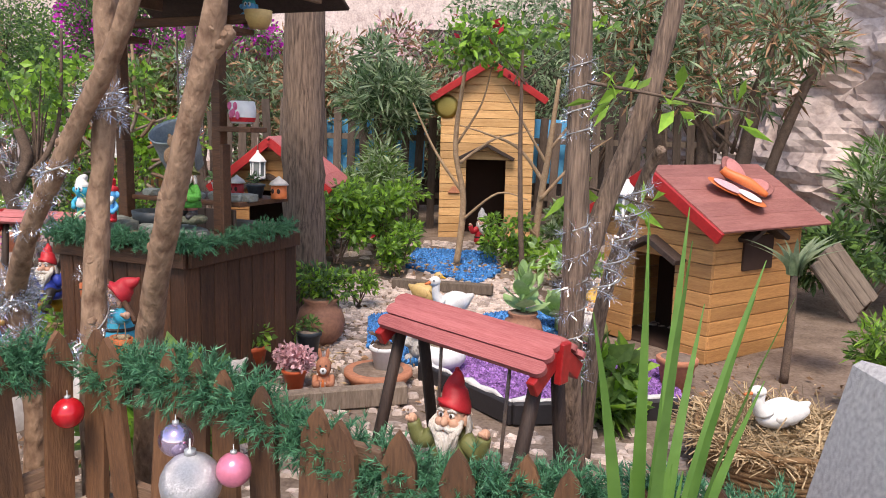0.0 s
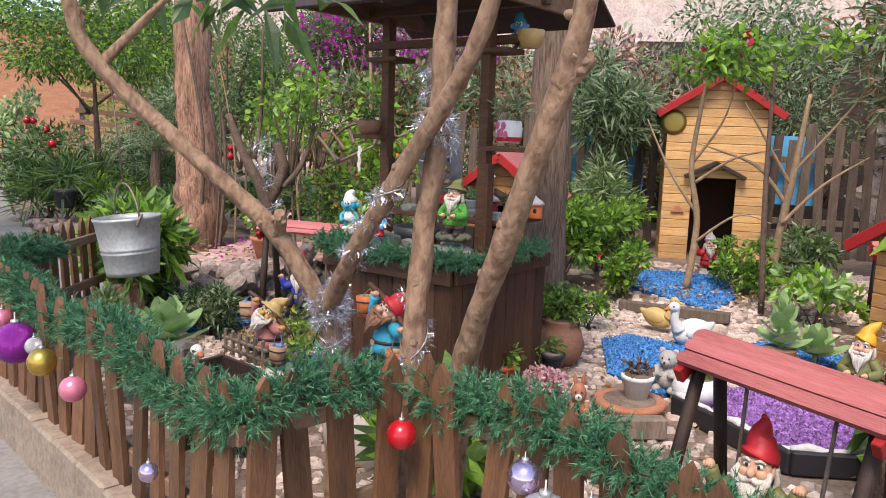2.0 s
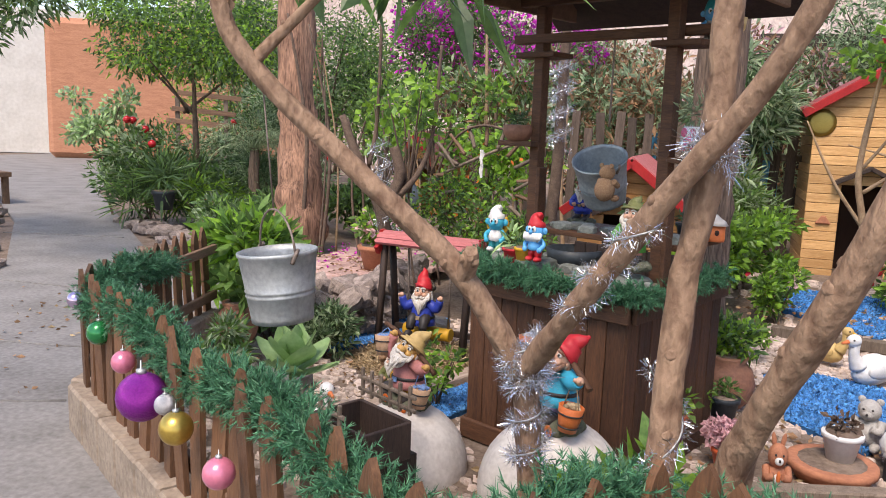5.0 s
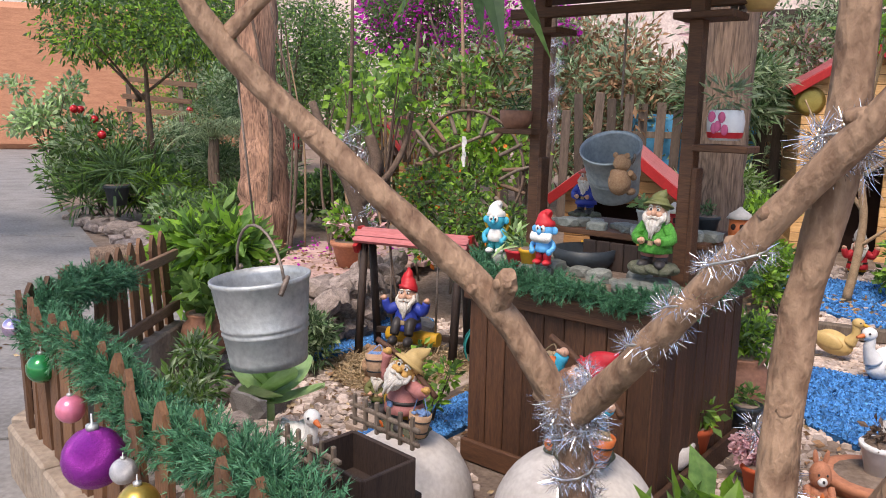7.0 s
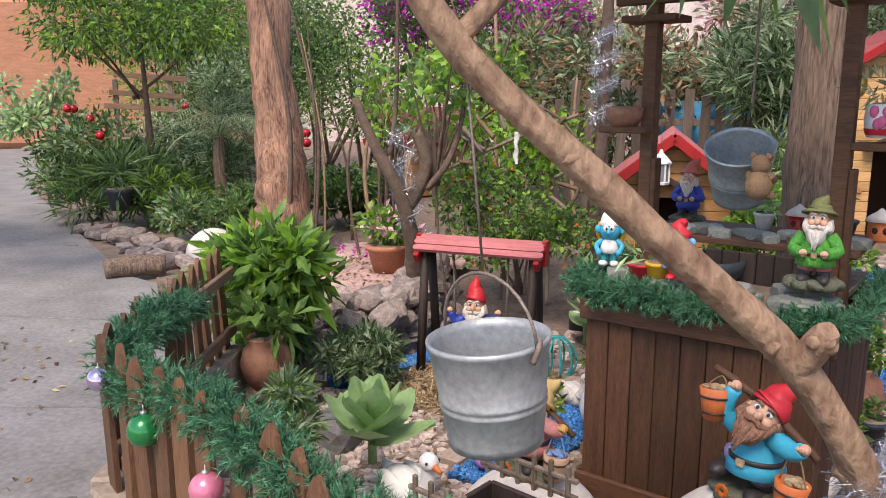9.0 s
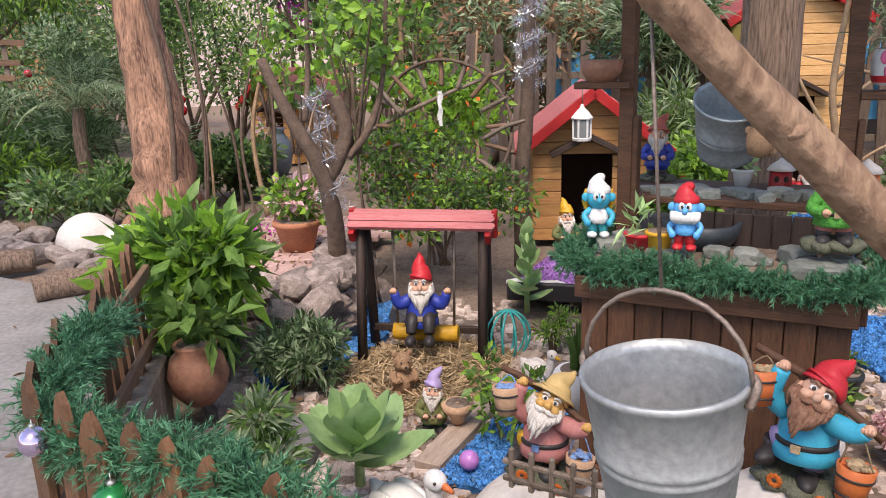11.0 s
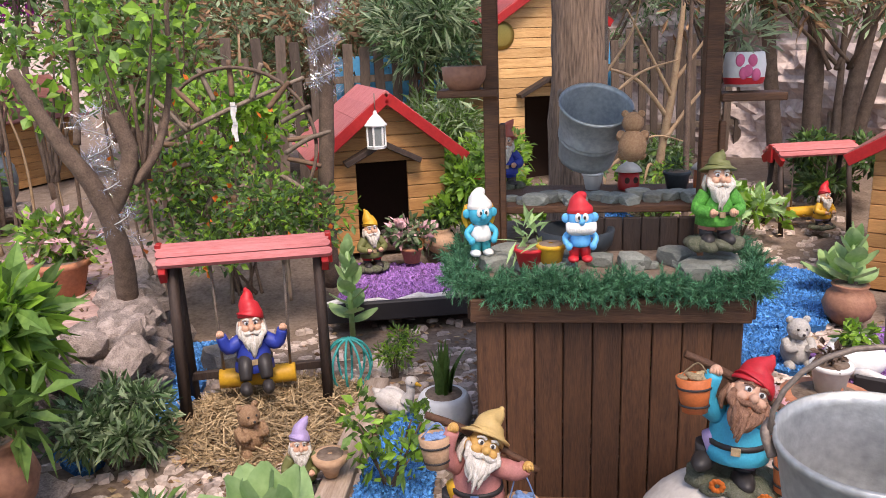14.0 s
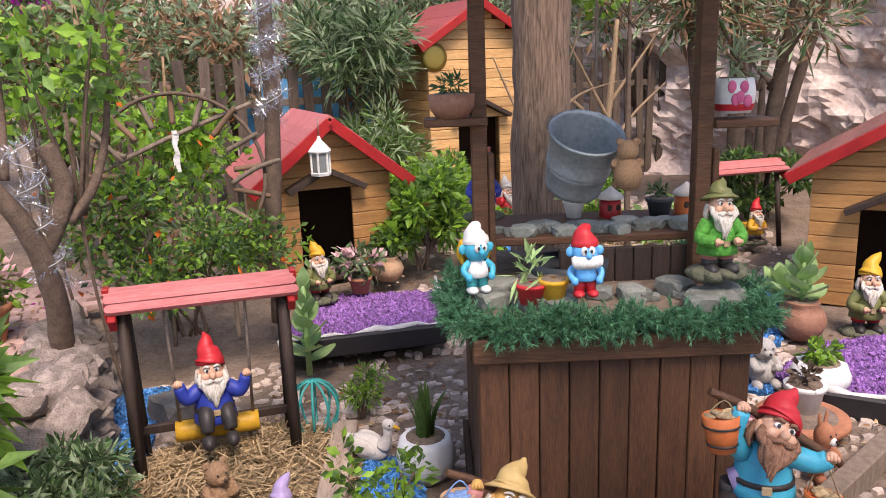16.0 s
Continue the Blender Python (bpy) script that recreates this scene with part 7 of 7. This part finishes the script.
tube(bm, [(0, -0.16, 0.05), (0, 0, 0.07), (0, 0.16, 0.06), (0, 0.22, 0.07)], [0.02, 0.04, 0.035, 0.03], 10)
part("body", bm, ORANGE, fly)

# turquoise wire sphere
cage = empty("wire_sphere", pose(-2.57, 6.05, -0.05), "turquoise enamelled wire sphere on the straw", "ornament")
for k in range(5):
    bm = bmesh.new()
    tube(bm, [(0.13 * math.cos(a), 0, 0.15 * math.sin(a)) for a in [6.28319 * q / 28 for q in range(29)]], [0.007] * 29, 6, sub=1)
    part("ring", bm, TURQ, cage).matrix_basis = pose(0, 0, 0, 0, 0, 36 * k)
# planks, logs, bench, leaning board, granite slab
def plank_thing(name, label, cat, p, q, w_, h_, material):
    d, c = Vector(q) - Vector(p), (Vector(p) + Vector(q)) / 2
    bm = bmesh.new()
    box(bm, d.length, w_, h_, None, 0, 0.008)
    return thing(name, bm, material, pose(*c, 0, 0, math.degrees(math.atan2(d.y, d.x))), label, cat)


plank_thing("edging_plank", "pale weathered plank edging the blue gravel", "plank", (-2.98, 4.7, -0.17), (-2.42, 6.0, -0.17), 0.13, 0.07, PALEPLANK)
plank_thing("edging_plank", "weathered timber edging the garden bed", "plank", (-1.5, 4.1, -0.12), (-0.2, 4.5, -0.14), 0.09, 0.12, GREYWOOD)
plank_thing("edging_plank", "weathered timber edging by the blue pond", "plank", (-0.5, 7.65, -0.1), (0.5, 7.45, -0.1), 0.09, 0.1, GREYWOOD)
plank_thing("door_step", "weathered plank step before the playhouse door", "step", (0.1, 9.5, -0.03), (1.0, 9.45, -0.03), 0.3, 0.08, GREYWOOD)
for x, y, a in ((-5.6, 6.75, 30), (-6.5, 7.3, 35)):
    bm = bmesh.new()
    tube(bm, [(-0.26, 0, 0), (0, 0.02, 0.01), (0.26, 0, 0)], [0.095, 0.1, 0.092], 14, 0, 0.16)
    thing("log", bm, BARKDARK, pose(x, y, 0.09, 0, 0, a), "thick weathered log edging the path", "log")
bench = empty("bench", pose(-12.6, 10.4, 0, 0, 0, -20), "low brown wooden bench beside the path", "bench")
piece("seat", board_mesh(1.3, 0.4, 0.08, RAILWOOD), bench, pose(0, 0, 0.5))
for s in (-1, 1):
    for k in (-1, 1):
        piece("leg", board_mesh(0.09, 0.09, 0.47, RAILWOOD), bench, pose(s * 0.52, k * 0.14, 0.23))
pal = empty("pallet_rack", pose(-10.41, 13.28, 0.0, 0, 0, 25), "wooden slat rack hung with red christmas balls", "rack")
for k, z in enumerate((1.42, 1.64, 1.94)):
    piece("slat", board_mesh(1.2, 0.03, 0.09, RAILWOOD), pal, pose(0.1 * k, 0, z, 0, 4, 0))
for x in (-0.4, 0.5):
    piece("post", board_mesh(0.08, 0.05, 1.9, GREYWOOD), pal, pose(x, 0.05, 0.95))
for x, y, z in ((-8.96, 9.65, 1.47), (-9.02, 9.84, 1.46), (-8.69, 9.70, 1.34), (-8.30, 9.35, 1.16), (-8.67, 11.84, 1.47), (-6.02, 10.17, 1.17), (-5.97, 10.06, 1.06)):
    bauble(x, y, z, 0.055, REDBALL, "shiny red christmas ball hanging in the bushes")
bm = bmesh.new()
for k in range(4):
    box(bm, 0.085, 0.035, 0.46, pose(-0.135 + 0.09 * k, 0.003 * (k % 2), 0.02 * math.sin(k)), 0, 0.006)
box(bm, 0.36, 0.03, 0.05, pose(0, 0.034, -0.15), 0, 0.006)
thing("leaning_board", bm, GREYWOOD, pose(2.75, 5.21, 0.49, -30, -24, 35), "weathered board leaning beside the doghouse", "board")
bm = bmesh.new()
box(bm, 0.5, 0.9, 1.0, None, 0, 0.02)
thing("pillar", bm, mat("speckled_granite", (0.50, 0.48, 0.47), (0.24, 0.23, 0.23), 0.7, 60, 0.3), pose(1.32, 1.72, 0.3, 0, 13, 0), "speckled grey granite slab beside the fence", "pillar", kind="structure")
# stones on the planter rim
for k in range(34):
    p = WELL @ Vector((rnd.uniform(0.05, 0.95), rnd.uniform(0.02, 0.4), 0.76))
    s = rnd.uniform(0.06, 0.15)
    o = tagged(new("pebble", RIVER[k % 4]), "smooth rounded pebble on the planter soil", "pebble", "pebbles on the planter")
    o.matrix_world = pose(p.x, p.y, 0.795 + s * 0.2, 0, 0, k * 50) @ Matrix.Diagonal((s * 1.3, s, s * 0.65, 1))
bm = bmesh.new()
lathe(bm, [(0.1, 0), (0.15, 0.06), (0.16, 0.12), (0.14, 0.12), (0.12, 0.06), (0.02, 0.04)], None, 0, 24)
thing("black_bowl", bm, DARKPOT, pose(-1.80, 4.85, 0.78), "black bowl of stones on the planter", "bowl")


# feathery palm beside the reddish trunk
palm = empty("feather_palm", pose(-7.11, 9.98, 0.0), "grey-green feather palm with arching fronds", "palm")
bm = bmesh.new()
tube(bm, [(0.05, 0.02, -0.1), (0.0, 0, 0.68), (0.02, 0, 1.14)], [0.09, 0.08, 0.06], 12, wob=0.2)
part("trunk", bm, BARKDARK, palm)
for k in range(15):
    a, ln, up = k * 2.4, rnd.uniform(0.6, 0.85), rnd.uniform(0.1, 0.55)
    d = Vector((math.cos(a), math.sin(a), 0))
    rib = [Vector((0.02, 0, 1.14)) + d * ln * u + Vector((0, 0, up * math.sin(u * 2.6) - 0.3 * u * u)) for u in [q / 12 for q in range(13)]]
    bm = bmesh.new()
    tube(bm, rib, [0.008 * (1 - q / 14) for q in range(13)], 5, sub=1)
    side = d.cross(Vector((0, 0, 1)))
    for q in range(1, 13):
        for s in (-1, 1):
            for e in (0, 0.5):
                p = rib[q - 1].lerp(rib[q], e)
                ll = 0.2 * math.sin(3.0 * min(1, (q + 1) / 13.5)) + 0.04
                t = p + side * s * ll + d * ll * 0.5 + Vector((0, 0, -0.3 * ll))
                m_ = (p + t) / 2 + Vector((0, 0, 0.015))
                w_ = d * 0.007
                vs = [bm.verts.new(v) for v in (p, m_ - w_, t, m_ + w_)]
                bm.faces.new(vs)
    part("frond", bm, LEAFGREY, palm)

vase = empty("vase", pose(-5.23, 11.09, 0.17), "tall blue-grey glazed vase with a trailing white plant", "vase")
bm = bmesh.new()
lathe(bm, [(0.1, 0), (0.16, 0.1), (0.19, 0.28), (0.17, 0.42), (0.11, 0.5), (0.09, 0.54), (0.12, 0.58), (0.1, 0.585)], None, 0, 24)
part("body", bm, VASEGLAZE, vase)
leaves("plant", vase, [LEAFGREY, PINKFLOWER, LEAFLIGHT], [(-0.1, -0.1, 0.6), (-0.16, -0.15, 0.45), (-0.2, -0.15, 0.3)], [(0.12, 0.1, 0.1)] * 3, 220, 0.08, 0.04, 0.4)
bm = bmesh.new()
box(bm, 0.5, 0.4, 0.12, None, 0, 0.03)
thing("stone_block", bm, STONE, pose(-5.23, 11.09, 0.11), "rough stone block carrying the vase", "stone")
bm = bmesh.new()
ball(bm, 0.045, seg=20)
thing("toy_ball", bm, LILACBALL, pose(-2.79, 4.67, -0.11), "small shiny lilac ball on the blue gravel", "ball")

for k in range(16):
    p = WELL @ Vector((0.12 + 0.055 * k, 0.56 + rnd.uniform(-0.05, 0.08), 0.98))
    s = rnd.uniform(0.07, 0.13)
    o = tagged(new("pebble", RIVER[k % 4]), "smooth rounded pebble on the planter shelf", "pebble", "pebbles on the planter")
    o.matrix_world = pose(p.x, p.y, 0.975 + s * 0.2, 0, 0, k * 70) @ Matrix.Diagonal((s * 1.3, s, s * 0.6, 1))
